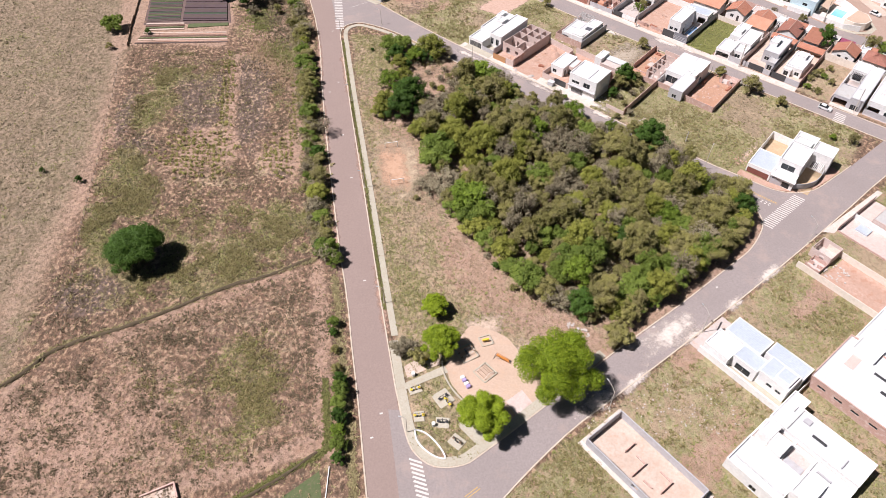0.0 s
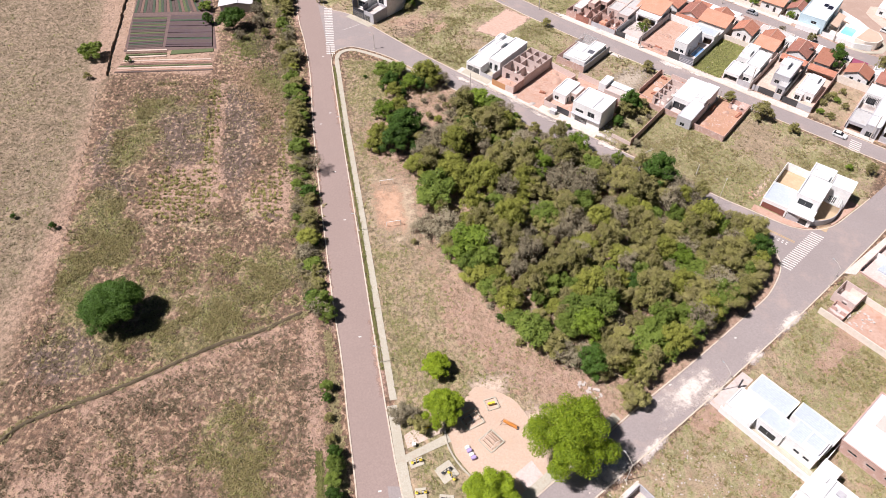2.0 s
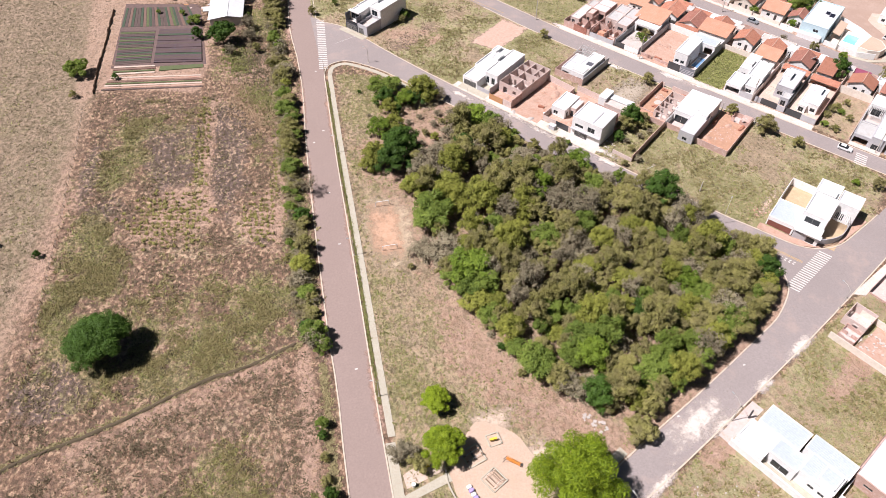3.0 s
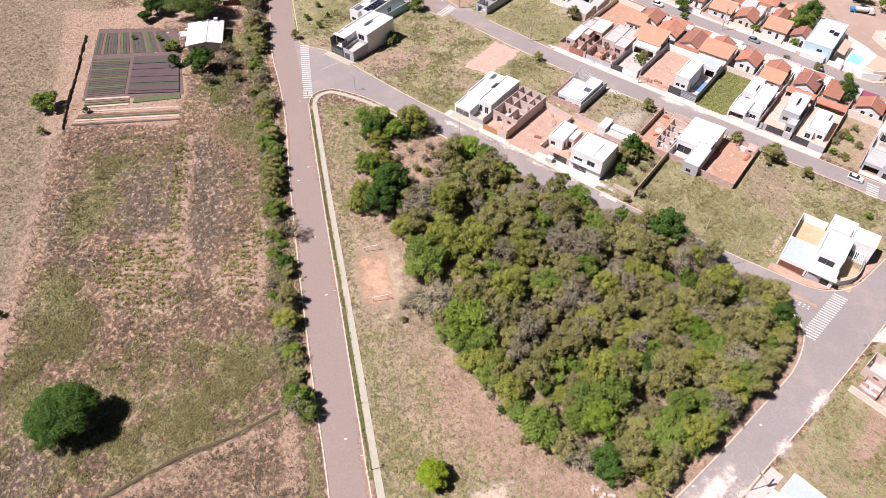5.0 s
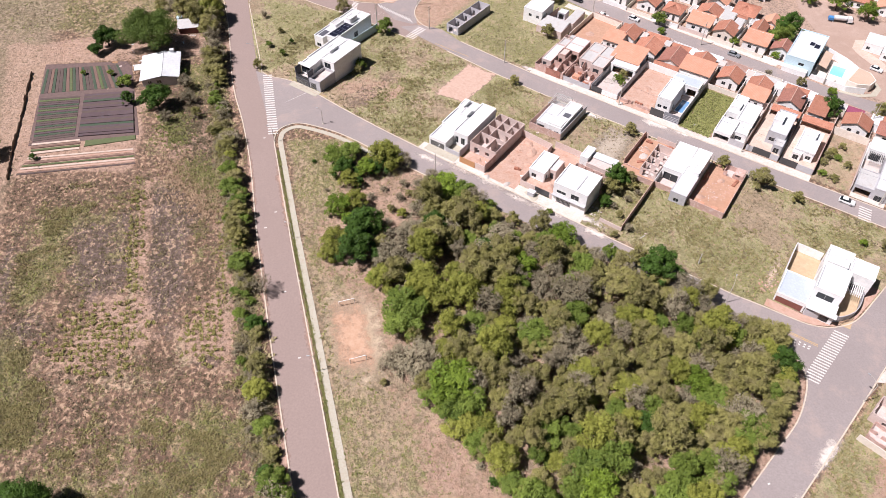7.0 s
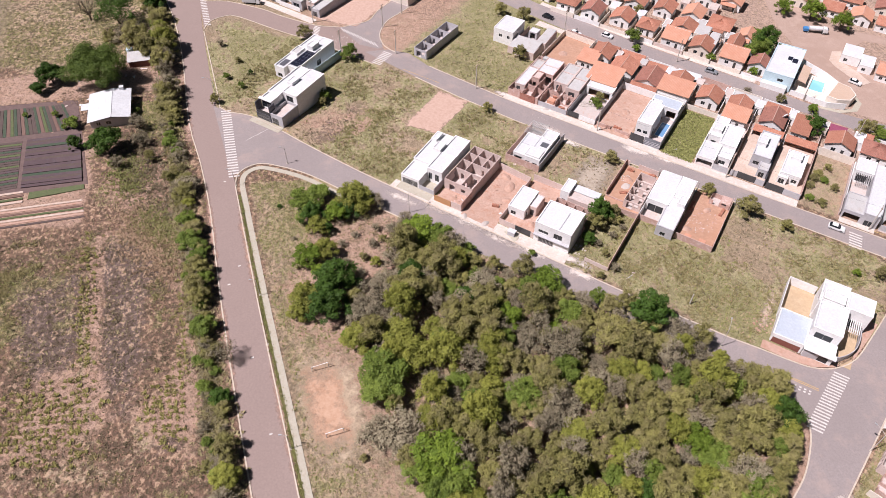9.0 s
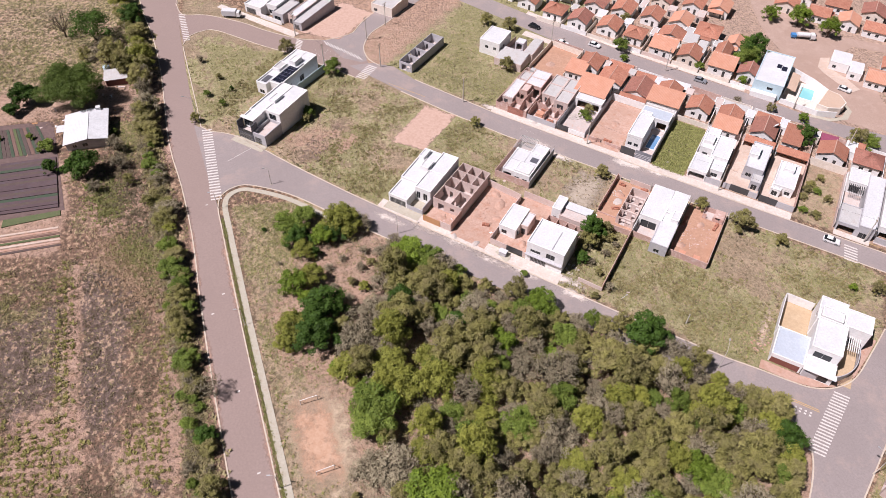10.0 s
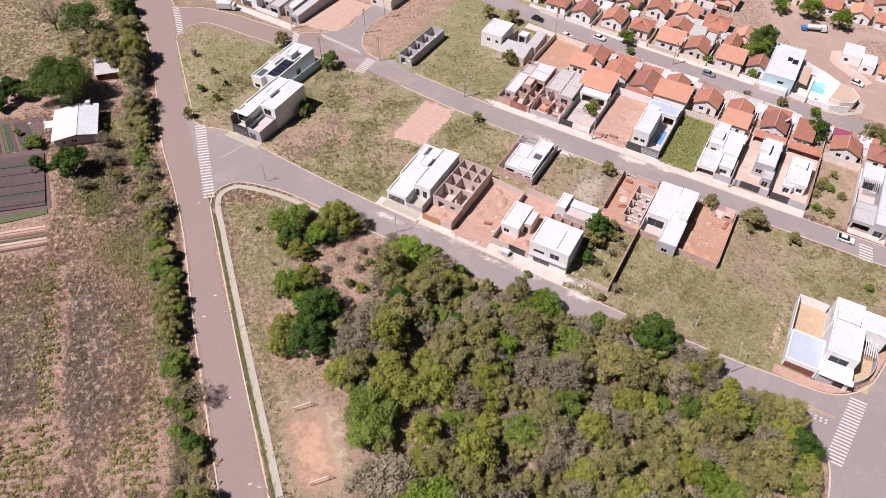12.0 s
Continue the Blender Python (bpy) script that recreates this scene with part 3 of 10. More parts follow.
def ground_material():
    m, tree, bsdf = nodes_of("hillside", 0.97)
    masks = []
    for key in ("cover", "cover_straw", "cover_plot"):
        a = tree.nodes.new("ShaderNodeAttribute")
        a.attribute_name = key
        sp = tree.nodes.new("ShaderNodeSeparateColor")
        tree.links.new(a.outputs["Color"], sp.inputs[0])
        masks += [sp.outputs[0], sp.outputs[1], sp.outputs[2]]
    fine, mid, clump = noise_at(tree, 2.6, 6.0, 0.75), noise_at(tree, 0.55, 6.0, 0.7), noise_at(tree, 1.1, 5.0, 0.65)

    def broken(mask, n, lo=0.36, hi=0.66):
        s = tree.nodes.new("ShaderNodeMath")
        s.operation = "MULTIPLY_ADD"
        tree.links.new(n, s.inputs[0])
        s.inputs[1].default_value = 1.5
        tree.links.new(mask, s.inputs[2])
        return ramp(tree, s.outputs[0], lo + 0.75, hi + 0.75)

    grit, streak = noise_at(tree, 6.0, 8.0, 0.8), noise_at(tree, 0.16, 6.0, 0.7)
    cells = tree.nodes.new("ShaderNodeTexVoronoi")
    cells.inputs["Scale"].default_value = 1.15
    tree.links.new(tree.nodes.new("ShaderNodeNewGeometry").outputs["Position"], cells.inputs["Vector"])
    tuft = ramp(tree, cells.outputs["Distance"], 0.52, 0.18)
    tussock = noise_at(tree, 0.62, 4.0, 0.62, (1.0, 0.62, 1.0))
    col = mixed(tree, ramp(tree, mid, 0.38, 0.62), (0.268, 0.160, 0.106), (0.178, 0.109, 0.075))
    col = mixed(tree, times(tree, masks[8], ramp(tree, streak, 0.15, 0.5)), col, mixed(tree, ramp(tree, fine, 0.35, 0.65), (0.275, 0.205, 0.130), (0.385, 0.300, 0.205)))
    col = mixed(tree, broken(masks[2], mid), col, mixed(tree, ramp(tree, clump, 0.35, 0.65), (0.135, 0.091, 0.078), (0.205, 0.146, 0.126)))
    col = mixed(tree, broken(masks[3], clump, 0.44, 0.60), col, (0.430, 0.325, 0.218))
    wild = mixed(tree, ramp(tree, clump, 0.36, 0.62), (0.185, 0.160, 0.072), (0.355, 0.300, 0.155))
    mown = mixed(tree, ramp(tree, clump, 0.34, 0.62), (0.275, 0.256, 0.118), (0.445, 0.400, 0.228))
    col = mixed(tree, broken(masks[1], tussock, 0.42, 0.58), col, mixed(tree, masks[6], wild, mown))
    col = mixed(tree, times(tree, broken(masks[1], fine, 0.52, 0.74), 0.5), col, mixed(tree, masks[6], (0.120, 0.116, 0.042), (0.212, 0.198, 0.080)))
    col = mixed(tree, broken(masks[0], mid, 0.46, 0.70), col, mixed(tree, ramp(tree, mid, 0.3, 0.7), (0.480, 0.330, 0.255), (0.375, 0.232, 0.160)))
    col = mixed(tree, times(tree, masks[7], times(tree, ramp(tree, clump, 0.28, 0.5), 0.75)), col, (0.46, 0.335, 0.27))
    col = mixed(tree, times(tree, masks[4], 0.72), col, mixed(tree, ramp(tree, fine, 0.35, 0.7), (0.262, 0.204, 0.138), (0.400, 0.316, 0.228)))
    col = mixed(tree, times(tree, times(tree, tuft, ramp(tree, clump, 0.42, 0.58)), times(tree, ramp(tree, masks[6], 1.2, 0.0), 0.7)), col, (0.095, 0.078, 0.040))
    col = mixed(tree, times(tree, ramp(tree, fine, 0.56, 0.70), 0.45), col, (0.43, 0.335, 0.245))
    col = mixed(tree, times(tree, ramp(tree, grit, 0.53, 0.66), 0.5), col, (0.060, 0.044, 0.030))
    wildness = times(tree, times(tree, ramp(tree, masks[6], 1.15, 0.0), ramp(tree, masks[4], 1.6, 0.0)), ramp(tree, masks[0], 1.25, 0.35))
    knots = noise_at(tree, 1.15, 3.0, 0.6, (1.0, 0.75, 1.0))
    drifts = noise_at(tree, 0.33, 5.0, 0.68, (1.0, 0.8, 1.0))
    col = mixed(tree, times(tree, times(tree, ramp(tree, knots, 0.52, 0.57), wildness), 0.72), col, mixed(tree, ramp(tree, masks[1], 0.3, 0.8), (0.092, 0.062, 0.040), (0.088, 0.080, 0.027)))
    col = mixed(tree, times(tree, times(tree, ramp(tree, knots, 0.45, 0.39), wildness), 0.72), col, mixed(tree, ramp(tree, masks[1], 0.45, 0.9), (0.54, 0.375, 0.250), (0.42, 0.330, 0.155)))
    col = mixed(tree, times(tree, times(tree, ramp(tree, drifts, 0.54, 0.64), wildness), 0.22), col, (0.105, 0.070, 0.052))
    # browner drifts and thin dark grass over the pasture
    col = mixed(tree, times(tree, times(tree, ramp(tree, drifts, 0.47, 0.62), masks[4]), 0.45), col, (0.185, 0.140, 0.082))
    col = mixed(tree, times(tree, times(tree, ramp(tree, knots, 0.52, 0.60), masks[4]), 0.40), col, (0.135, 0.110, 0.055))
    # shorter grass of the plots and the park: darker sods, dry lighter patches
    col = mixed(tree, times(tree, times(tree, ramp(tree, drifts, 0.50, 0.62), masks[8]), 0.18), col, (0.145, 0.136, 0.050))
    col = mixed(tree, times(tree, times(tree, ramp(tree, knots, 0.53, 0.62), masks[8]), 0.22), col, (0.130, 0.115, 0.050))
    col = mixed(tree, times(tree, times(tree, ramp(tree, drifts, 0.45, 0.36), masks[8]), 0.48), col, (0.47, 0.355, 0.240))
    col = mixed(tree, times(tree, ramp(tree, streak, 0.45, 0.65), 0.16), col, (0.14, 0.10, 0.075))
    tree.links.new(col, bsdf.inputs["Base Color"])
    high = tree.nodes.new("ShaderNodeMath")
    high.operation = "MULTIPLY_ADD"
    tree.links.new(clump, high.inputs[0])
    high.inputs[1].default_value = 2.2
    tree.links.new(grit, high.inputs[2])
    bumped(tree, bsdf, high.outputs[0], 0.9, 0.26)
    return m


me.materials.append(ground_material())
tagged(new("ground", me), "dry grassland with bare reddish soil and green patches", "ground", "", "structure")

# ---- roads, kerbs, pavements ----
A_LEFT = smooth_line([(-262, 1360), (-171, 890), (-87, 470), (-71.4, 390), (-59.4, 325), (-52.4, 299), (-47.4, 276), (-42, 241), (-37.2, 222), (-33.2, 203), (-30.8, 187), (-28.4, 172), (-25.2, 154), (-22.9, 141.4), (-20.9, 131), (-18.9, 120.5), (-17.2, 112), (-15.2, 103), (-13.8, 96), (-12.4, 87.5), (-9.7, 73), (-6.6, 54.2), (-1, 22), (48, -260), (150, -850)], 6)
A_RIGHT = smooth_line([(-252, 1360), (-158, 890), (-74, 470), (-58, 390), (-46.5, 320), (-43.1, 294.7), (-35.6, 249.7), (-28.5, 216), (-25.0, 195), (-21.1, 173), (-14.3, 137), (-7.1, 98), (-2.9, 76.5), (0.4, 60), (6.5, 22), (55.5, -260), (157.5, -850)], 6)
sheet("road_main", A_LEFT + A_RIGHT[::-1], 0.030, ASPHALT_RED, "reddish-brown dusty asphalt road", "road", 0.1)
CORNER_S = smooth_line([(-2.9, 76.5), (-0.5, 66.7), (1.5, 62.7), (5.2, 60.3), (10.4, 60.8), (14.6, 63.7), (23.7, 71.2)], 1.2)
CORNER_NE = smooth_line([uv(120, 1.8), uv(126.4, 2.4), (92.1, 144.6), (96.1, 142.4), (101, 141.8), (106.8, 143.5), (114.6, 149.3), (121.5, 154.8)], 1.2)
CORNER_W = smooth_line([(74, 150), (81.5, 144), (85.8, 139.5), (88, 134.9), (87.8, 128.5), (82.3, 120.2), (75, 113.7)], 1.2)
C_RIGHT = smooth_line([(6, 36), (10, 45), (17.3, 54.9), (29.9, 67.7), (41.3, 76.9), (56.6, 89), (72.7, 102.2), (91, 117.5), (113, 136.5), (130.1, 151.5), (178, 191)], 4)
sheet("road_diagonal", [(-1.5, 72)] + CORNER_S[6:] + [(43.2, 87.6), (59.4, 100.6), (75, 113.7), (82.3, 120.2), (87.8, 128.5), (95, 138), (101, 141.8), (106.8, 143.5), (114.6, 149.3), (121.5, 154.8), (170, 196)] + C_RIGHT[::-1] + [(2.0, 36), (-4.0, 72)], 0.034, ASPHALT, "grey asphalt street with pale dust", "road", 0.1)
TIP = smooth_line([(-21.1, 173), (-26.4, 203), (-28.0, 213.5), (-26.6, 218.3), (-22.6, 220.7), (-17.8, 219.7), uv(10.8, -5.6), uv(30, -6), uv(60, -6)], 1.2)
B_TOP = smooth_line([(-37, 258), (-34.6, 249), (-31.6, 245), uv(-19.2, 5.4), uv(-7.5, 4.8), uv(0, 4.0), uv(15, 2.9), uv(30.7, 2.3), uv(60, 1.9), uv(98, 1.5), uv(120, 1.8)], 3)
sheet("road_lower", [(-36, 248)] + B_TOP[4:] + [q for q in CORNER_NE if q.x < 101.4][2:] + [(97, 136), (87.8, 128.5), (88, 134.9), (85.8, 139.5), (81.5, 144), uv(112, -6), uv(60, -6), uv(20, -5.9), uv(10.8, -5.6), (-17.8, 219.7), (-22.6, 220.7), (-26.6, 218.3), (-29, 216)], 0.038, ASPHALT, "grey asphalt street between houses and wood", "road", 0.1)
E_LOW = smooth_line([(-42.2, 292), (-40.5, 297.5), (-36, 300.6), (-31.7, 300), (-18.6, 290.3), (-7.8, 283.2), (2.8, 275), (11.5, 267.8)], 2)
E_TOP = smooth_line([(-47, 320), (-44, 312), (-36, 311), (-24, 305), (-16.8, 299.5), (-5.8, 293), (2, 291.5)], 2)
sheet("road_cross", E_LOW + [(16, 277), (8, 288)] + E_TOP[::-1], 0.036, ASPHALT_RED, "reddish dusty asphalt cross street", "road", 0.1)
D_LOW, D_TOP = [uv(-4, 51.7), uv(8.3, 50.0), uv(25, 48.4), uv(45, 47.4), uv(100, 48.1), uv(145, 48.7), uv(200, 49)], [uv(-1, 60.5), uv(8.7, 57.6), uv(37, 55.5), uv(66, 55.2), uv(110, 54.8), uv(145, 55.6), uv(200, 56)]
sheet("road_middle", [uv(-13, 53.0)] + D_LOW + D_TOP[::-1] + [uv(-8, 58.4)], 0.042, ASPHALT, "grey asphalt residential street", "road", 0.1)
sheet("road_branch", [(2, 291.5), uv(-25.7, 65), uv(-23.4, 71), uv(-24.8, 78), uv(-25.5, 95), uv(-25, 135), uv(-15, 135), uv(-17, 100), uv(-17.9, 83), uv(-18.4, 73.6), uv(-15.4, 64.8), uv(-10, 58.9), (14, 277), (8, 280)], 0.046, ASPHALT, "grey asphalt side street", "road", 0.1)
sheet("road_upper", [uv(-60, 121), uv(9, 110), uv(38, 105), uv(60, 103), uv(80, 101), uv(98, 100.2), uv(122, 103.4), uv(150, 101), uv(220, 98), uv(220, 108), uv(150, 112), uv(121, 108.6), uv(100, 110.4), uv(77, 111.4), uv(56, 112.6), uv(25, 116.5), uv(-60, 130)], 0.030, ASPHALT, "grey asphalt street between tiled houses", "road", 0.1)
sheet("road_dirt", [uv(84, 190), uv(90, 172), uv(97, 156.5), uv(110, 138.6), uv(119, 127), uv(131, 118), uv(130, 112), uv(146, 112), uv(142, 127), uv(137, 139), uv(131, 149), uv(124, 154), uv(127, 163), uv(150, 168), uv(150, 174), uv(122, 168), uv(109, 168), uv(100, 190)], 0.034, DIRT_ROAD, "unpaved dusty dirt street", "road", 0.1)


def kerb(line, width=0.28, side=1, rise=0.13):
    ribbon("kerb", line, 0, side * width, rise, KERB, "pale dusty concrete kerb with reddish stains", "kerb", 0.25)


kerb(A_LEFT, side=-1)
kerb([p for p in A_RIGHT if p.y > 318], side=1)
kerb(smooth_line([(-42.4, 291), (-34.8, 251), (-34.2, 247), (-31.6, 244.6), uv(-19.2, 5.4), uv(-7.5, 4.8)], 2), side=1)
kerb(B_TOP[7:], side=1)
kerb(TIP, side=-1)
kerb([p for p in A_RIGHT if 72 < p.y < 177], side=1)
kerb(CORNER_S, side=1)
kerb(smooth_line([(23.7, 71.2), (43.2, 87.7), (59.4, 100.6), (75, 113.7)], 3), side=1)
kerb(CORNER_W[::-1], side=1)
kerb(CORNER_NE, side=1)
kerb(C_RIGHT, side=-1)
kerb(E_LOW[::-1], side=-1)
kerb(E_TOP, side=1)
kerb(smooth_line([uv(-17.2, 100), uv(-17.9, 83), uv(-18.4, 73.6), uv(-15.4, 64.8), uv(-10, 59.6), uv(-5, 58.4)], 2), side=1)
kerb(smooth_line([uv(-28, 61.6), uv(-25.6, 65.4), uv(-23.4, 71), uv(-24.8, 78), uv(-25.5, 95)], 2), side=1)
kerb([Vector(p) for p in D_LOW[1:]], side=-1)
kerb([Vector(p) for p in D_TOP[1:]], side=1)

# park footpath behind a strip of grass, round the tip and along the lower street
ribbon("pavement_park", [p for p in TIP if p.x < uv(24, -6)[0]], -2.5, -1.15, 0.10, CONCRETE, "worn pale concrete footpath beside a strip of grass", "pavement")
ribbon("pavement_main", [p for p in A_RIGHT if 88 < p.y < 180], 1.15, 2.55, 0.104, CONCRETE, "worn pale concrete footpath beside the main road", "pavement")
ribbon("pavement_corner", smooth_line([(-5.1, 88.2), (-2.9, 76.5), (-0.6, 66.7), (1.5, 62.7), (5.2, 60.3), (10.4, 60.8), (14.6, 63.7), (23.7, 71.2), (41, 86.2)], 1.2), 0.32, 2.2, 0.10, CONCRETE, "wide pale concrete pavement round the playground corner", "pavement")


def cleared_plot(corners, label, mat_=PLOT_SOIL):
    """Bare soil that frays out into the grass round it."""
    a, b, c, d = (Vector(q) for q in corners)
    bm, rows = bmesh.new(), []
    depth = bm.verts.layers.float.new("thickness")
    n = 18
    for i in range(n + 1):
        row = []
        for j in range(n + 1):
            q = a.lerp(b, i / n).lerp(d.lerp(c, i / n), j / n)
            v = bm.verts.new((q.x, q.y, level(q.x, q.y) + 0.05))
            v[depth] = min(1.2, 0.35 * min(min(i, n - i) / n * (b - a).length, min(j, n - j) / n * (d - a).length) - 0.1)
            row.append(v)
        rows.append(row)
    for r_, s_ in zip(rows, rows[1:]):
        for k in range(n):
            f = bm.faces.new((r_[k], s_[k], s_[k + 1], r_[k + 1]))
    bmesh.ops.recalc_face_normals(bm, faces=bm.faces)
    OUTLINES.append(("soil_plot", [tuple(q) for q in (a, b, c, d)]))
    tagged(part("soil_plot", bm, mat_), label, "soil", "", "structure")


# ---- houses ----
class Plot:
    """A house on its level base, laid out in the coordinates of its street grid."""

    def __init__(self, name, grid, a0, a1, b0, b1, label, category="house", group=""):
        self.grid, self.a0, self.b1, self.b0 = grid, a0, b1, b0
        place = uv if grid == "u" else sq
        cx, cy = place((a0 + a1) / 2, (b0 + b1) / 2)
        ox, oy = place(a0, b0 if grid == "u" else b1)
        self.ob = thing(name, ox, oy, U_ANG if grid == "u" else S_ANG, label, category, group, level(cx, cy) - level(ox, oy) + 0.05)

    def span(self, a0, a1, b0, b1):
        if self.grid == "u":
            return a0 - self.a0, a1 - self.a0, b0 - self.b0, b1 - self.b0
        return a0 - self.a0, a1 - self.a0, self.b1 - b1, self.b1 - b0


def run(bm, along, fixed0, fixed1, c0, c1, z0, z1, holes):
    """A wall from c0 to c1 along one axis, one solid with openings right through it."""
    cs = sorted({c0, c1, *[min(max(h[k], c0), c1) for h in holes for k in (0, 1)]})
    zs = sorted({z0, z1, *[min(max(h[k], z0), z1) for h in holes for k in (2, 3)]})
    solid = {(i, k) for i in range(len(cs) - 1) for k in range(len(zs) - 1)
             if not any(h[0] < (cs[i] + cs[i + 1]) / 2 < h[1] and h[2] < (zs[k] + zs[k + 1]) / 2 < h[3] for h in holes)}
    made = {}

    def at(i, k, s):
        if (i, k, s) not in made:
            f = fixed1 if s else fixed0
            made[i, k, s] = bm.verts.new((cs[i], f, zs[k]) if along == "x" else (f, cs[i], zs[k]))
        return made[i, k, s]

    for i, k in solid:
        for s in (0, 1):
            bm.faces.new((at(i, k, s), at(i + 1, k, s), at(i + 1, k + 1, s), at(i, k + 1, s)))
        for di, dk, p, q in ((-1, 0, (i, k), (i, k + 1)), (1, 0, (i + 1, k), (i + 1, k + 1)), (0, -1, (i, k), (i + 1, k)), (0, 1, (i, k + 1), (i + 1, k + 1))):
            if (i + di, k + dk) not in solid:
                bm.faces.new((at(*p, 0), at(*q, 0), at(*q, 1), at(*p, 1)))
    bmesh.ops.recalc_face_normals(bm, faces=bm.faces)


def lay(pl, bm):
    """Lets a wall or floor of a plot follow the fall of the ground."""
    m = pl.ob.matrix_basis
    for v in bm.verts:
        w = m @ v.co
        v.co.z += level(w.x, w.y) - m.translation.z


def window_in(ob, side, x0, x1, y0, y1, hole, kind, frame_mat):
    a, b, lo, hi = hole
    t = 0.05
    bm, pane = bmesh.new(), bmesh.new()
    bars = [(a, a + t, lo, hi), (b - t, b, lo, hi), (a, b, lo, lo + t), (a, b, hi - t, hi)]
    if kind == "window" and b - a > 0.8:
        bars.append(((a + b) / 2 - t / 2, (a + b) / 2 + t / 2, lo, hi))
    slats = []
    if kind == "gate":
        n = int((b - a) / 0.35)
        slats = [(a + (k + 0.5) * (b - a) / n - 0.03, a + (k + 0.5) * (b - a) / n + 0.03, lo, hi) for k in range(n)]
    extra = [(bmesh.new(), [s_], 0.03, 0.068) for s_ in slats]
    for m, lst, d0, d1 in ((bm, bars, 0.05, 0.11), (pane, [(a + 0.02, b - 0.02, lo + 0.02, hi - 0.02)], 0.07, 0.09), *extra):
        for p, q, u, w in lst:
            if side == "f":
                box(m, p, q, y0 + d0, y0 + d1, u, w)
            elif side == "b":
                box(m, p, q, y1 - d1, y1 - d0, u, w)
            elif side == "l":
                box(m, x0 + d0, x0 + d1, p, q, u, w)
            else:
                box(m, x1 - d1, x1 - d0, p, q, u, w)
    w = part(kind, bm, frame_mat, ob)
    part("pane" if kind == "window" else "panel", pane, GLASS if kind == "window" else METAL_DARK, w)
    for m, *_ in extra:
        part("slat", m, METAL, w)


def ribbed(bm, x0, x1, y0, y1, z, rise=0.0, pitch=0.45, amp=0.016, along="y"):
    """A profiled roof sheet, its ribs running down the fall."""
    n = max(2, int(round((x1 - x0 if along == "y" else y1 - y0) / pitch)))
    prof = []
    for k in range(n):
        prof += [(k / n, 0.0), ((k + 0.6) / n, 0.0), ((k + 0.7) / n, amp), ((k + 0.9) / n, amp)]
    prof.append((1.0, 0.0))
    rows = []
    for f, dz in prof:
        if along == "y":
            x = x0 + f * (x1 - x0)
            ends = ((x, y0, z + dz), (x, y1, z + dz + rise))
        else:
            y = y0 + f * (y1 - y0)
            ends = ((x0, y, z + dz), (x1, y, z + dz + rise))
        rows.append([bm.verts.new(p) for p in ends])
    for r, s in zip(rows, rows[1:]):
        f = bm.faces.new((r[0], s[0], s[1], r[1]))
        if f.normal.z < 0:
            f.normal_flip()


def shell(pl, a0, a1, b0, b1, h, wall=None, roof=None, holes=(), parapet=0.35, low=-1.3, kind="flat", rise=0.12, t=0.16):
    """One block of a house: four walls with openings, a parapet, a roof set down inside it."""
    wall, roof = wall or WHITE, roof or ROOF_WHITE
    x0, x1, y0, y1 = pl.span(a0, a1, b0, b1)
    top = h + parapet
    for side in "fblr":
        bm = bmesh.new()
        hs = [hh for s, hh, _ in holes if s == side]
        if side == "f":
            run(bm, "x", y0, y0 + t, x0, x1, low, top, [(x0 + a, x0 + b, lo, hi) for a, b, lo, hi in hs])
        elif side == "b":
            run(bm, "x", y1 - t, y1, x0, x1, low, top, [(x0 + a, x0 + b, lo, hi) for a, b, lo, hi in hs])
        elif side == "l":
            run(bm, "y", x0, x0 + t, y0 + t, y1 - t, low, top, [(y0 + a, y0 + b, lo, hi) for a, b, lo, hi in hs])
        else:
            run(bm, "y", x1 - t, x1, y0 + t, y1 - t, low, top, [(y0 + a, y0 + b, lo, hi) for a, b, lo, hi in hs])
        part("wall", bm, wall, pl.ob)
    if parapet > 0.05:
        c = 0.05
        rings = [[(x0 - k, y0 - k), (x1 + k, y0 - k), (x1 + k, y1 + k), (x0 - k, y1 + k)] for k in (c, -t - c)]
        bm = bmesh.new()
        vs = [[[bm.verts.new((x, y, z)) for x, y in ring] for ring in rings] for z in (top, top + 0.07)]
        for k in range(4):
            m = (k + 1) % 4
            for quad in ((vs[1][0][k], vs[1][0][m], vs[1][1][m], vs[1][1][k]), (vs[0][0][k], vs[0][0][m], vs[1][0][m], vs[1][0][k]), (vs[0][1][k], vs[1][1][k], vs[1][1][m], vs[0][1][m])):
                bm.faces.new(quad)
        bmesh.ops.recalc_face_normals(bm, faces=bm.faces)
        part("coping", bm, wall, pl.ob)
    bm = bmesh.new()
    if kind == "metal":
        part("ceiling_slab", boxes((x0 + t, x1 - t, y0 + t, y1 - t, h - 0.2, h - 0.02)), wall, pl.ob)
        ribbed(bm, x0 + t, x1 - t, y0 + t, y1 - t, h + 0.02, rise if y1 - y0 > 2 else 0.05)
    else:
        box(bm, x0 + t, x1 - t, y0 + t, y1 - t, h - 0.2, h)
    part("roof", bm, roof, pl.ob)
    for side, (a, b, lo, hi), what in holes:
        if what:
            off = x0 if side in "fb" else y0
            window_in(pl.ob, side, x0, x1, y0, y1, (off + a, off + b, lo, hi), what, METAL_DARK if what != "window" else METAL)


def paving(pl, a0, a1, b0, b1, mat, name="floor", up=0.12):
    x0, x1, y0, y1 = pl.span(a0, a1, b0, b1)
    bm = boxes((x0, x1, y0, y1, -0.6, up))
    lay(pl, bm)
    part(name, bm, mat, pl.ob)


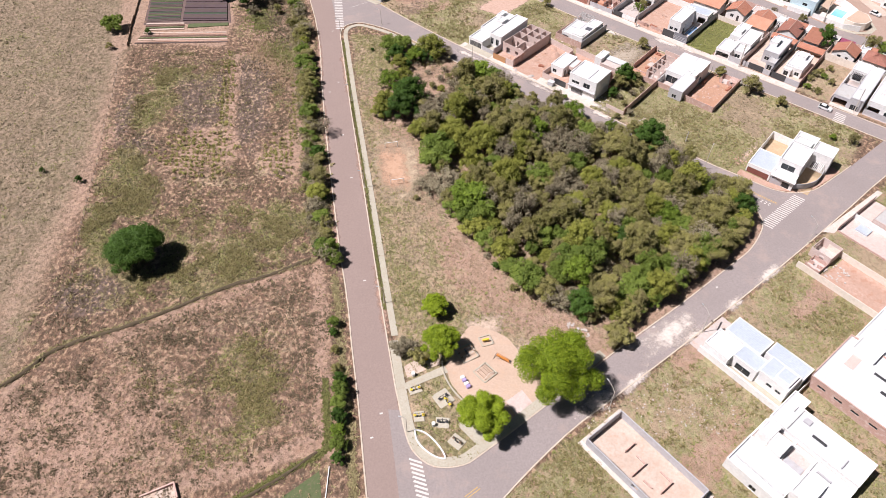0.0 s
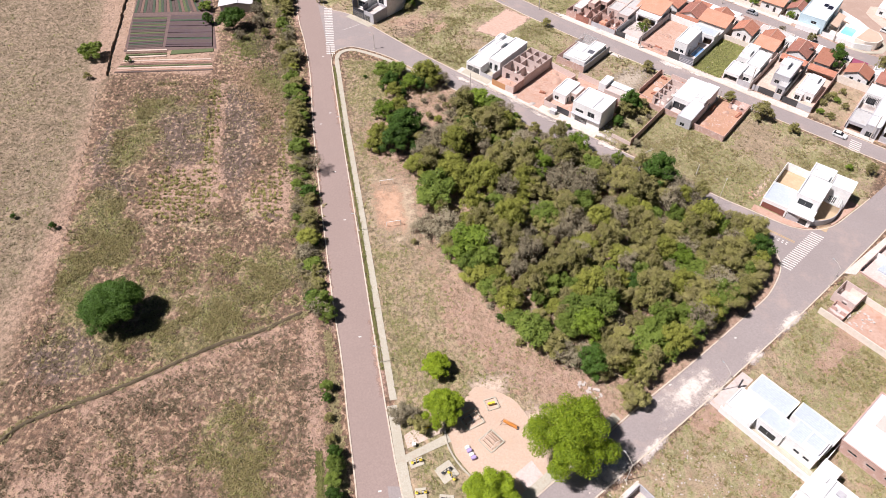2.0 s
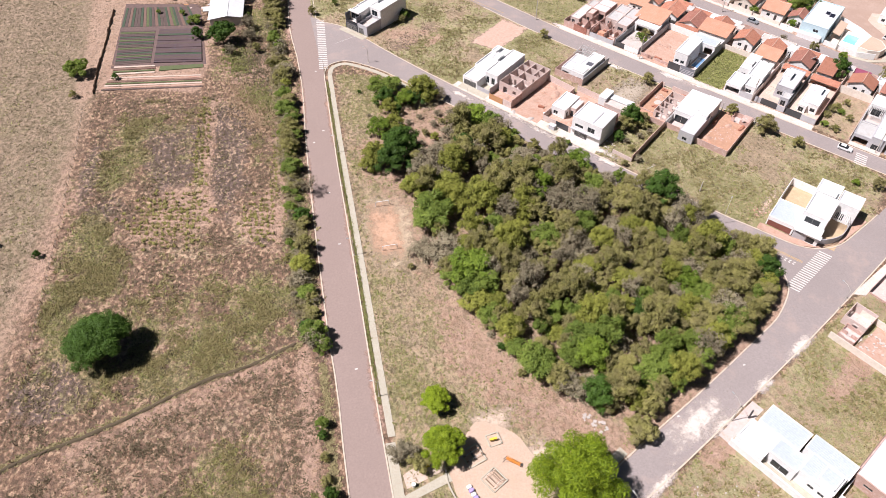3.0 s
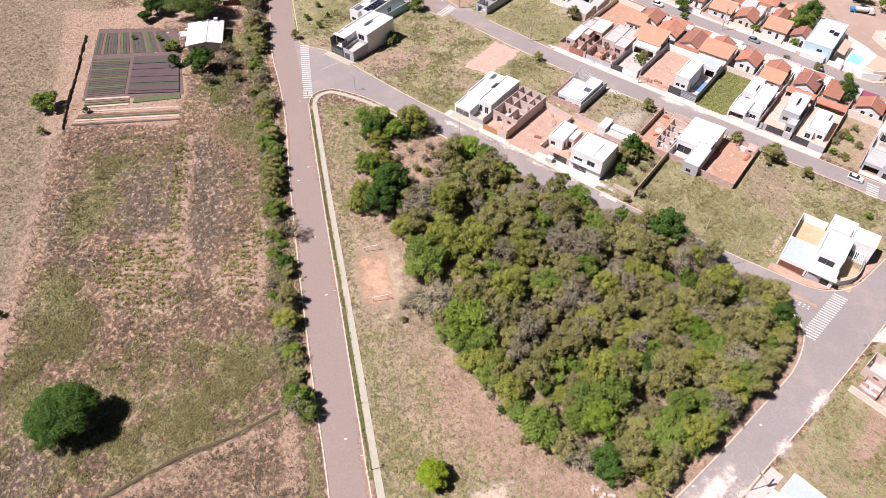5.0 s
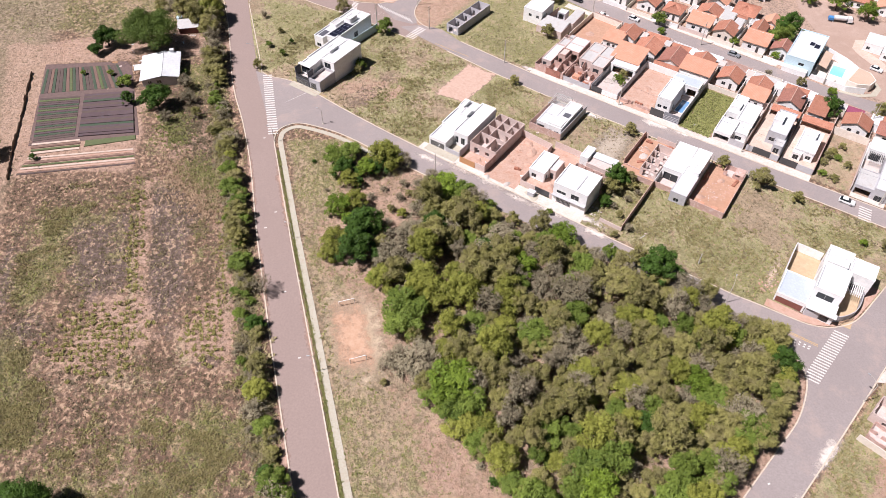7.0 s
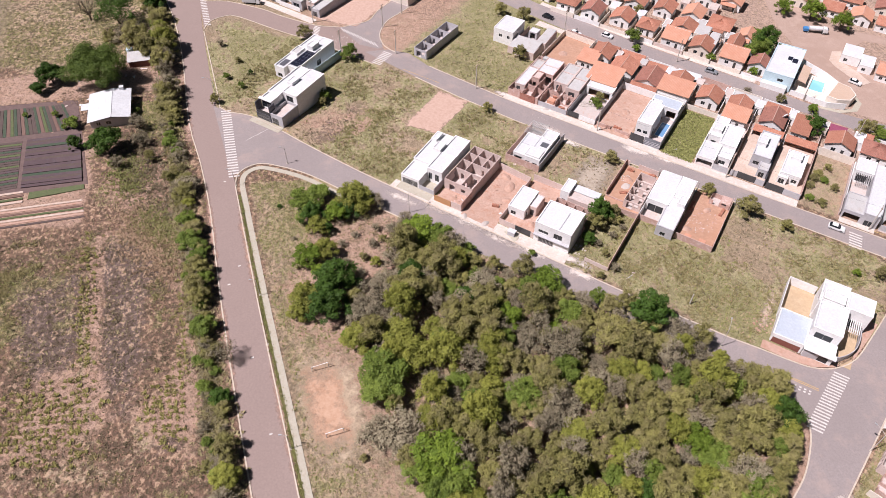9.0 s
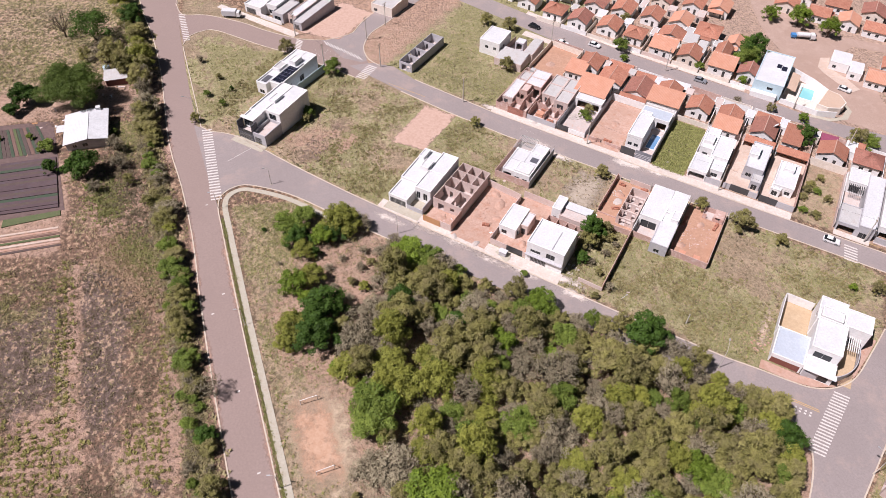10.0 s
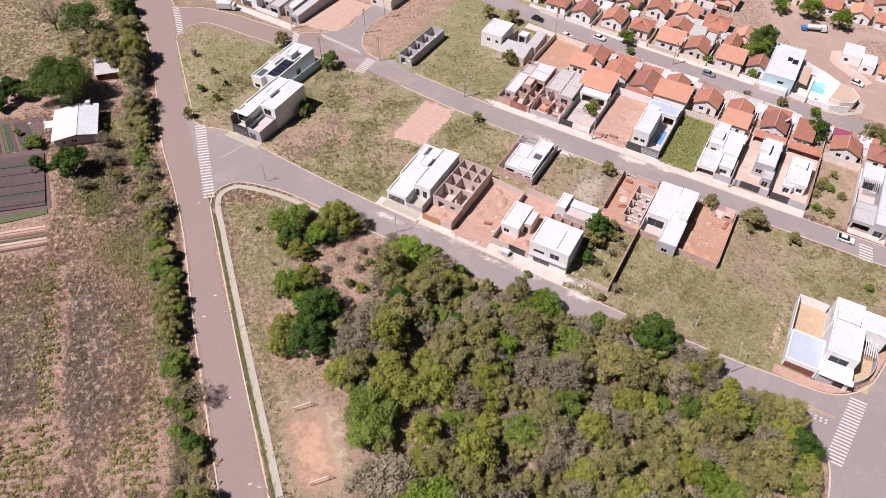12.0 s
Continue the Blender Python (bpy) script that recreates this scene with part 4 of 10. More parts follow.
def stand_wall(pl, a0, a1, b0, b1, h, mat, t=0.15, low=-1.2, holes=(), name="wall"):
    """A straight free wall between two corners of the plot."""
    x0, x1, y0, y1 = pl.span(min(a0, a1), max(a0, a1), min(b0, b1), max(b0, b1))
    bm = bmesh.new()
    if x1 - x0 >= y1 - y0:
        run(bm, "x", y0 - t / 2, y0 + t / 2, x0, x1, low, h, [(x0 + a, x0 + b, lo, hi) for a, b, lo, hi in holes])
    else:
        run(bm, "y", x0 - t / 2, x0 + t / 2, y0, y1, low, h, [(y0 + a, y0 + b, lo, hi) for a, b, lo, hi in holes])
    lay(pl, bm)
    return part(name, bm, mat, pl.ob)


def slab(pl, name, a0, a1, b0, b1, z0, z1, mat, label=""):
    x0, x1, y0, y1 = pl.span(a0, a1, b0, b1)
    bm = boxes((x0, x1, y0, y1, z0, z1))
    if name in ("pool", "pool_edge", "gate", "gate_panel", "tile_stack", "roof_sheet_bundle", "gate_post", "terrace_wall"):
        lay(pl, bm)
    return part(name, bm, mat, pl.ob, label)


def tiled_slope(bm, e0, e1, r0, r1, pitch=0.42, amp=0.055):
    """Tile rows between an eave and a ridge: rounded ribs down the slope, stepped courses across it."""
    e0, e1, r0, r1 = Vector(e0), Vector(e1), Vector(r0), Vector(r1)
    n = max(3, int((e1 - e0).length / pitch))
    up = (e1 - e0).cross(r0 - e0).normalized()
    if up.z < 0:
        up = -up
    m, rows = 5, []
    for j in range(m + 1):
        g = j / m
        a, b = e0.lerp(r0, g), e1.lerp(r1, g)
        rows.append([bm.verts.new(a.lerp(b, k / (2 * n)) + up * (amp if k % 2 else 0) + up * 0.012 * (j % 2)) for k in range(2 * n + 1)])
    for r, s in zip(rows, rows[1:]):
        for k in range(2 * n):
            f = bm.faces.new((r[k], r[k + 1], s[k + 1], s[k]))
            if f.normal.dot(up) < 0:
                f.normal_flip()
    lo = [bm.verts.new(p - up * 0.14) for p in (e0, e1, r1, r0)]
    hi = [rows[0][0], rows[0][-1], rows[-1][-1], rows[-1][0]]
    bm.faces.new(lo)
    for k in range(4):
        bm.faces.new((lo[k], lo[(k + 1) % 4], hi[(k + 1) % 4], hi[k]))


def tile_house(a, b, w, d, h, rise, tile, wall, kind="gable", turn=0.0, grid="u", label="", porch=0.0, group="tiled houses"):
    """A small house with a clay-tile roof; the ridge runs along its depth d (gable), or it is hipped, or one slope."""
    place = uv if grid == "u" else sq
    x, y = place(a, b)
    ob = thing("tiled_house", x, y, (U_ANG if grid == "u" else S_ANG) + turn, label, "house", group, 0.1)
    W, D, t, o = w / 2, d / 2, 0.15, 0.45
    holes = [(-W + 0.25 * w, -W + 0.25 * w + 1.2, 1.0, 2.1), (-W + 0.62 * w, -W + 0.62 * w + 0.85, 0.0, 2.1)]
    side = [(-D + 0.3 * d, -D + 0.3 * d + 1.2, 1.0, 2.1), (-D + 0.65 * d, -D + 0.65 * d + 1.0, 1.0, 2.1)]
    for args in (("x", -D, -D + t, -W, W, -1.3, h, holes), ("x", D - t, D, -W, W, -1.3, h, []), ("y", -W, -W + t, -D + t, D - t, -1.3, h, side), ("y", W - t, W, -D + t, D - t, -1.3, h, [])):
        bm = bmesh.new()
        run(bm, *args)
        part("wall", bm, wall, ob)
    if kind == "gable":
        for yy in (-D, D - t):
            bm = bmesh.new()
            vs = [bm.verts.new(p) for p in ((-W, yy, h), (W, yy, h), (0, yy, h + rise), (-W, yy + t, h), (W, yy + t, h), (0, yy + t, h + rise))]
            for f in ((0, 1, 2), (5, 4, 3), (0, 2, 5, 3), (1, 4, 5, 2), (0, 3, 4, 1)):
                bm.faces.new([vs[k] for k in f])
            part("gable", bm, wall, ob)
    window_in(ob, "f", -W, W, -D, D, holes[0], "window", METAL)
    window_in(ob, "f", -W, W, -D, D, holes[1], "door", WOOD)
    for hh in side:
        window_in(ob, "l", -W, W, -D, D, hh, "window", METAL)
    drop = rise * o / W
    bm, cap = bmesh.new(), bmesh.new()
    if kind == "gable":
        tiled_slope(bm, (-W - o, -D - o, h - drop + 0.1), (-W - o, D + o, h - drop + 0.1), (0, -D - o, h + rise + 0.1), (0, D + o, h + rise + 0.1))
        part("roof", bm, tile, ob)
        bm = bmesh.new()
        tiled_slope(bm, (W + o, -D - o, h - drop + 0.1), (W + o, D + o, h - drop + 0.1), (0, -D - o, h + rise + 0.1), (0, D + o, h + rise + 0.1))
        part("roof", bm, tile, ob)
        tube(cap, (0, -D - o - 0.03, h + rise + 0.1), (0, D + o + 0.03, h + rise + 0.1), 0.13, 0.13, 6)
        part("ridge", cap, RIDGE, ob)
    elif kind == "hip":
        k = max(0.0, D - W * 0.9)
        zr, ze = h + rise + 0.1, h - drop + 0.1
        c = [(-W - o, -D - o, ze), (W + o, -D - o, ze), (W + o, D + o, ze), (-W - o, D + o, ze)]
        r = [(0, -k - 0.01, zr), (0, k + 0.01, zr)]
        for e0, e1, p, q in ((c[3], c[0], r[1], r[0]), (c[1], c[2], r[0], r[1]), (c[0], c[1], r[0], r[0]), (c[2], c[3], r[1], r[1])):
            bm = bmesh.new()
            tiled_slope(bm, e0, e1, p, q)
            part("roof", bm, tile, ob)
    else:
        tiled_slope(bm, (-W - o, -D - o, h + 0.1), (W + o, -D - o, h + 0.1), (-W - o, D + o, h + rise + 0.1), (W + o, D + o, h + rise + 0.1))
        part("roof", bm, tile, ob)
        part("gable", boxes((-W, W, D - t, D, h, h + rise)), wall, ob)
    if porch:
        bm = bmesh.new()
        tiled_slope(bm, (-W - 0.2, -D - porch, h - 0.55), (W * 0.6, -D - porch, h - 0.55), (-W - 0.2, -D - 0.05, h - 0.1), (W * 0.6, -D - 0.05, h - 0.1))
        part("porch_roof", bm, tile, ob)
        for px in (-W, W * 0.55):
            bm = bmesh.new()
            tube(bm, (px, -D - porch + 0.2, -1.0), (px, -D - porch + 0.2, h - 0.55), 0.1, 0.1, 6)
            part("post", bm, wall, ob)
    return ob


def boundary(pts, h, mat, label, t=0.16, name="boundary_wall", cope=None, group="plot walls"):
    """A plot wall through ground points, its top following the hillside; one part for each straight length."""
    x0, y0 = pts[0]
    ob = thing(name, x0, y0, 0, label, "wall", group)
    base = level(x0, y0)
    for (ax, ay), (bx, by) in zip(pts, pts[1:]):
        d = Vector((bx - ax, by - ay)).normalized()
        n = Vector((-d.y, d.x)) * t / 2
        bm, vs = bmesh.new(), []
        for x, y in ((ax + n.x, ay + n.y), (ax - n.x, ay - n.y), (bx - n.x, by - n.y), (bx + n.x, by + n.y)):
            z = level(x, y) - base
            vs.append((bm.verts.new((x - x0, y - y0, z - 0.5)), bm.verts.new((x - x0, y - y0, z + h))))
        bm.faces.new([v[1] for v in vs])
        bm.faces.new([v[0] for v in vs][::-1])
        for k in range(4):
            m = (k + 1) % 4
            bm.faces.new((vs[k][0], vs[m][0], vs[m][1], vs[k][1]))
        bmesh.ops.recalc_face_normals(bm, faces=bm.faces)
        part("wall", bm, mat, ob)
    return ob


WIN, DOOR, GATE = "window", "door", "gate"

# two-storey house at the main crossing
p = Plot("modern_house", "u", -17.5, -8, 6.2, 26.4, "two-storey white house with a black glazed balcony front")
shell(p, -13.2, -8.2, 13.4, 26.4, 6.5, WHITE, ROOF_WHITE, [("l", (1.0, 2.4, 3.9, 5.2), WIN), ("f", (1.2, 3.6, 3.5, 5.8), WIN)], 0.12)
shell(p, -17.4, -13.2, 12.0, 26.4, 6.0, WHITE, ROOF_WHITE, [("l", (3, 4.4, 4, 5.2), WIN), ("l", (8, 9.4, 4, 5.2), WIN)], 0.3)
shell(p, -17.2, -13.2, 8.6, 12.0, 5.9, WHITE, ROOF_WHITE, [("f", (0.3, 3.7, 3.4, 5.5), WIN), ("l", (0.4, 2.8, 3.4, 5.5), WIN)], 0.25)
shell(p, -17.5, -12.4, 6.2, 8.6, 2.9, DARK_WALL, FLOOR_SLAB, [("f", (0.3, 4.7, 0.1, 2.6), GATE)], 0.0)
shell(p, -12.4, -8.2, 6.4, 13.4, 3.0, GREY_WALL, FLOOR_SLAB, [("f", (0.4, 2.6, 0.1, 2.6), GATE)], 0.9)
shell(p, -14.4, -12.4, 17.0, 20.6, 7.3, WHITE, ROOF_WHITE, [], 0.1, 6.0)
slab(p, "balcony_roof", -17.6, -13.0, 8.0, 9.0, 6.1, 6.35, WHITE)
slab(p, "balcony_wall", -17.5, -17.3, 6.3, 8.6, 2.9, 5.9, DARK_WALL)
slab(p, "balcony_wall", -12.6, -12.4, 6.3, 8.6, 2.9, 5.9, DARK_WALL)
slab(p, "balustrade", -17.3, -12.6, 6.25, 6.33, 2.9, 3.9, GLASS)
paving(p, -18.5, -8, 3.6, 6.2, CONCRETE, "apron", 0.1)

p = Plot("modern_house", "u", -27, -17, 25.6, 46, "long white single-storey house with dark solar panels")
shell(p, -27, -23.4, 25.8, 45.6, 4.2, WHITE, ROOF_WHITE, [("f", (0.8, 2.6, 1, 2.2), WIN), ("l", (4, 5.5, 1, 2.2), WIN), ("l", (11, 12.5, 1, 2.2), WIN)], 0.4, kind="metal")
shell(p, -23.4, -19.4, 27.5, 45.6, 4.5, WHITE, ROOF_WHITE, [("r", (3, 5, 0.2, 2.4), WIN), ("r", (9, 11, 0.2, 2.4), WIN)], 0.25, kind="metal")
shell(p, -23.6, -21.4, 37.6, 41, 6.0, WHITE, ROOF_WHITE, [], 0.12, 4.3)
shell(p, -26.4, -23.8, 33.0, 37.0, 5.2, WHITE, ROOF_GREY, [], 0.2, 4.2)
# flat charcoal slabs on the roofs: the openings' shade is put into the colour
slab(p, "light_well", -26.2, -24.4, 27.0, 30.4, 4.34, 4.38, DARK_WALL)
slab(p, "light_well", -20.4, -19.6, 29, 40, 4.6, 4.64, DARK_WALL)
stand_wall(p, -17.2, -17.2, 26.5, 46, 2.7, PALE_BLUE)
paving(p, -19.4, -17.2, 27, 46, FLOOR_SLAB)
for i in range(3):
    for j in range(5):
        slab(p, "solar_panel", -23.0 + i * 1.1, -22.0 + i * 1.1, 28.4 + j * 1.75, 30.0 + j * 1.75, 4.75, 4.81, SOLAR)

# white house of several levels beside the roofless rooms
p = Plot("modern_house", "u", 31.6, 41.6, 5.6, 25, "white single-storey house with stepped parapet roofs")
shell(p, 31.6, 37.0, 5.7, 11.8, 3.1, WHITE, ROOF_WHITE, [("f", (0.4, 5.0, 0.1, 2.5), GATE)], 0.25)
shell(p, 37.0, 41.5, 9.8, 17.0, 4.6, WHITE, ROOF_WHITE, [("f", (0.5, 1.5, 1.2, 3.4), WIN), ("f", (2.4, 3.6, 1.2, 3.4), WIN)], 0.2)
shell(p, 31.7, 36.9, 11.8, 24.6, 4.0, WHITE, ROOF_WHITE, [("l", (2, 3.4, 1, 2.2), WIN), ("l", (7, 8.4, 1, 2.2), WIN)], 0.3)
shell(p, 36.9, 41.5, 17.0, 25, 4.5, WHITE, ROOF_WHITE, [("r", (2, 3.2, 1, 2.2), WIN)], 0.2)
shell(p, 34.6, 36.9, 16.6, 19.8, 5.4, WHITE, ROOF_WHITE, [], 0.12, 4.0)
shell(p, 32.0, 33.6, 20.4, 23.8, 4.9, WHITE, ROOF_WHITE, [], 0.12, 4.0)
stand_wall(p, 37, 41.6, 5.7, 5.7, 1.5, GREY_WALL)
stand_wall(p, 41.6, 41.6, 5.7, 25, 2.4, GREY_WALL)
paving(p, 31.6, 41.6, 3.0, 9.8, CONCRETE)


def rooms(p, a0, a1, b0, b1, h, mat, cross, spine, floor=FLOOR_SLAB):
    """A roofless shell: outer walls, cross walls with door gaps, a spine wall."""
    paving(p, a0, a1, b0, b1, floor, "floor", 0.1)
    w = a1 - a0
    stand_wall(p, a0, a1, b0, b0, h, mat, holes=[(0.18 * w, 0.18 * w + 1.6, 0.1, 2.2), (0.6 * w, 0.6 * w + 1.2, 1.0, 2.1)])
    stand_wall(p, a0, a1, b1, b1, h, mat)
    stand_wall(p, a0, a0, b0, b1, h, mat, holes=[(0.3 * (b1 - b0), 0.3 * (b1 - b0) + 1.2, 1.0, 2.1)])
    stand_wall(p, a1, a1, b0, b1, h, mat)
    for c in cross:
        stand_wall(p, a0, a1, c, c, h * 0.97, mat, holes=[(0.22 * w, 0.22 * w + 0.9, 0.1, 2.1), (0.7 * w, 0.7 * w + 0.9, 0.1, 2.1)])
    for s, c0, c1 in spine:
        stand_wall(p, s, s, c0, c1, h * 0.95, mat, holes=[(0.4 * (c1 - c0), 0.4 * (c1 - c0) + 0.9, 0.1, 2.1)])


def broken_wall(pl, a0, a1, b0, b1, h, mat, seed, t=0.17):
    """A half-laid wall whose top steps up and down, one block course at a time."""
    rr = random.Random(seed)
    x0, x1, y0, y1 = pl.span(min(a0, a1), max(a0, a1), min(b0, b1), max(b0, b1))
    along_x = x1 - x0 >= y1 - y0
    c, c1 = (x0, x1) if along_x else (y0, y1)
    tall, outline = h * rr.uniform(0.5, 1), [(c1, -1.0), (c, -1.0)]
    while c < c1 - 0.1:
        e, was = min(c1, c + rr.choice((0.4, 0.8, 1.2))), tall
        while tall == was:
            tall = min(h, max(0.4, tall + rr.choice((-0.4, -0.2, 0.2, 0.4))))
        outline += [(c, tall), (e, tall)]
        c = e
    bm, sides = bmesh.new(), []
    for k in (-t / 2, t / 2):
        sides.append([bm.verts.new((a, y0 + k, z) if along_x else (x0 + k, a, z)) for a, z in outline])
        bm.faces.new(sides[-1])
    for i in range(len(outline)):
        n = (i + 1) % len(outline)
        bm.faces.new((sides[0][i], sides[0][n], sides[1][n], sides[1][i]))
    bmesh.ops.recalc_face_normals(bm, faces=bm.faces)
    bmesh.ops.triangulate(bm, faces=[q for q in bm.faces if len(q.verts) > 4])
    lay(pl, bm)
    part("wall", bm, mat, pl.ob)


p = Plot("unfinished_house", "u", 42.2, 50.6, 4, 26, "roofless unfinished house of bare red blocks, open rooms")
rooms(p, 42.4, 50.5, 9.8, 26, 3.5, PINK_WALL, [15.4, 19.4, 22.8], [(45.2, 15.4, 26), (47.2, 9.8, 15.4), (48.2, 19.4, 26)])
slab(p, "gate_panel", 42.6, 47.4, 4.1, 4.2, -0.1, 2.0, ORANGE_WOOD, "orange-brown boarded gate")
stand_wall(p, 50.5, 50.5, 4.2, 9.8, 2.9, BRICK_WALL)
stand_wall(p, 47.6, 50.5, 4.2, 4.2, 2.2, PINK_WALL)
paving(p, 42.4, 50.5, 4.2, 9.8, SOIL)
sheet("soil_plot", [uv(50.8, 3.4), uv(60.3, 3.2), uv(60.3, 24), uv(50.8, 25)], 0.08, SOIL, "cleared plot of bare red soil", "soil", 0.1)
boundary([uv(50.6, 25), uv(60.5, 24)], 2.2, PINK_WALL, "dusty rendered wall at the back of a cleared plot")
boundary([uv(60.5, 24), uv(60.5, 6)], 2.0, PINK_WALL, "dusty rendered wall between two plots")

p = Plot("modern_house", "u", 60.6, 70, 5.6, 26, "small white-roofed house in a walled red-soil yard")
shell(p, 60.7, 65.2, 10.2, 18.6, 3.3, WHITE, ROOF_WHITE, [("f", (0.8, 2.2, 1, 2.2), WIN), ("r", (1, 2, 0.1, 2.1), DOOR), ("r", (4, 5.4, 1, 2.1), WIN)], 0.15)
shell(p, 65.2, 67.2, 13.0, 18.0, 3.0, PINK_WALL, ROOF_WHITE, [("f", (0.4, 1.4, 0.1, 2.1), DOOR)], 0.1)
paving(p, 60.7, 70, 5.8, 26, SOIL, "yard", 0.08)
stand_wall(p, 60.7, 65.0, 5.8, 5.8, 1.9, PINK_WALL)
stand_wall(p, 69.2, 70, 5.8, 5.8, 1.9, PINK_WALL)
slab(p, "gate", 65.0, 69.2, 5.7, 5.82, -0.2, 1.9, METAL_DARK, "dark sheet-metal gate")
stand_wall(p, 60.6, 70, 26, 26, 2.1, PINK_WALL)

p = Plot("modern_house", "u", 70, 79.5, 5.4, 26.2, "two-storey white house with unfinished pink rooms behind it")
shell(p, 70.1, 79.4, 5.6, 14.2, 6.6, WHITE, ROOF_WHITE, [("f", (1.0, 3.6, 3.9, 4.8), WIN), ("f", (5.0, 7.2, 3.7, 5.3), WIN), ("f", (1.2, 5.2, 0.1, 2.4), GATE)], 0.2)
slab(p, "awning", 70.1, 79.4, 4.9, 5.6, 3.0, 3.2, GREY_WALL)
slab(p, "roof_joint", 76.0, 76.2, 6.2, 12.5, 6.62, 6.75, GREY_WALL)
rooms(p, 70.1, 79.4, 14.3, 19.6, 3.4, BRICK_WALL, [], [(72.6, 14.3, 19.6), (75.0, 14.3, 19.6), (77.3, 14.3, 19.6)])
shell(p, 70.1, 72.4, 21.0, 26, 4.6, WHITE, ROOF_WHITE, [("f", (0.6, 1.5, 0.1, 2.1), DOOR)], 0.1)
shell(p, 72.4, 79.4, 20.5, 26, 3.4, PINK_WALL, FLOOR_SLAB, [("f", (1, 3, 0.1, 2.3), DOOR)], 0.15)
slab(p, "roof_sheet", 72.6, 79.4, 23.4, 26, 3.6, 3.75, ROOF_WHITE)
paving(p, 70.1, 79.5, 3.2, 26, FLOOR_SLAB, "yard", 0.06)
boundary([uv(83.6, 5.8), uv(89.6, 5.6)], 1.2, PINK_WALL, "low dusty block wall before an overgrown plot")
boundary([uv(89.6, 5.6), uv(89.5, 27)], 2.3, BRICK_WALL, "tall bare block wall beside an overgrown plot")
boundary([uv(79.6, 26.2), uv(89.4, 26.8)], 1.8, BRICK_WALL, "bare block wall at the back of an overgrown plot")

# plots that front the middle street from below
p = Plot("modern_house", "u", 50.2, 60.4, 29.5, 46.6, "white-roofed house with a slatted grey pergola")
shell(p, 52.0, 59.8, 30.5, 40.0, 3.3, WHITE, ROOF_WHITE, [("f", (0.3, 2.6, 0.1, 2.5), None), ("f", (3.6, 5.0, 1.0, 2.0), WIN), ("f", (5.8, 7.2, 1.0, 2.0), WIN), ("r", (2, 3.4, 1, 2), WIN)], 0.2)
shell(p, 55.9, 59.8, 40.0, 44.2, 3.1, WHITE, ROOF_WHITE, [("b", (0.6, 4.2, 0.1, 2.4), GATE)], 0.15)
for k in range(13):
    slab(p, "pergola_beam", 50.5 + k * 0.42, 50.6 + k * 0.42, 40.4, 46.2, 2.9, 3.02, ROOF_GREY)
for c in (40.5, 42.4, 44.3, 46.1):
    slab(p, "pergola_rail", 50.4, 55.8, c, c + 0.14, 2.76, 2.9, ROOF_GREY)
for a_, c in ((50.5, 40.5), (50.5, 46.1), (55.6, 46.1)):
    slab(p, "pergola_post", a_, a_ + 0.14, c, c + 0.14, -0.4, 2.76, PINK_WALL)
slab(p, "roof_joint", 55.9, 56.05, 30.8, 39.8, 3.3, 3.42, GREY_WALL)
slab(p, "roof_joint", 52.3, 59.6, 35.2, 35.35, 3.3, 3.40, GREY_WALL)
# roof opening drawn as a flat slab, its shade painted dark
slab(p, "light_well", 57.2, 59.2, 36.4, 38.4, 3.3, 3.33, DARK_WALL)
shell(p, 55.2, 59.4, 31.0, 34.6, 3.75, WHITE, ROOF_WHITE, [], 0.08, 3.2)
stand_wall(p, 60.3, 60.3, 29.5, 46.5, 2.6, GREY_WALL)
stand_wall(p, 50.3, 50.3, 29.5, 46.5, 2.2, BRICK_WALL)
stand_wall(p, 50.3, 60.3, 29.5, 29.5, 2.2, BRICK_WALL)
paving(p, 50.3, 60.3, 29.5, 47.2, FLOOR_SLAB, "yard", 0.06)

p = Plot("unfinished_house", "u", 79.2, 89.2, 27.2, 47, "roofless unfinished block house with a row of small rooms")
paving(p, 79.3, 89.2, 27.3, 46.6, ORANGE_SOIL, "yard", 0.08)
stand_wall(p, 79.3, 79.3, 31, 46.6, 2.0, BRICK_WALL)
stand_wall(p, 79.3, 89.2, 46.6, 46.6, 1.7, PINK_WALL, holes=[(1.0, 3.6, 0.1, 1.7)])
stand_wall(p, 79.3, 84.4, 31, 31, 0.5, BRICK_WALL)
rooms(p, 84.6, 89.1, 29.5, 42.4, 2.6, PINK_WALL, [32.6, 35.8, 39.0], [])

p = Plot("modern_house", "u", 89.5, 99.3, 23.8, 47, "white house with two pitched sheet roofs and a walled court")
shell(p, 89.7, 95.2, 32.0, 44.3, 3.9, WHITE, ROOF_WHITE, [("f", (0.6, 4.6, 0.1, 2.6), WIN), ("b", (0.6, 4.0, 0.1, 2.4), GATE)], 0.15, kind="metal", rise=0.5)
shell(p, 95.2, 99.0, 35.6, 44.3, 4.2, WHITE, ROOF_WHITE, [("r", (2, 3.4, 1, 2.1), WIN)], 0.12, kind="metal", rise=0.35)
shell(p, 94.9, 99.2, 24.2, 35.6, 3.7, GREY_WALL, ROOF_WHITE, [("f", (1.2, 2.6, 1, 2.1), WIN), ("l", (2, 3, 1, 2.1), WIN)], 0.15, kind="metal", rise=0.25)
shell(p, 97.0, 99.0, 33.0, 36.4, 4.9, WHITE, ROOF_WHITE, [], 0.1, 3.6)
stand_wall(p, 89.6, 94.9, 27.2, 27.2, 1.8, BRICK_WALL)
stand_wall(p, 89.6, 89.6, 27.2, 46.5, 2.4, WHITE)
paving(p, 89.6, 99.2, 27.2, 47.2, FLOOR_SLAB, "yard", 0.06)

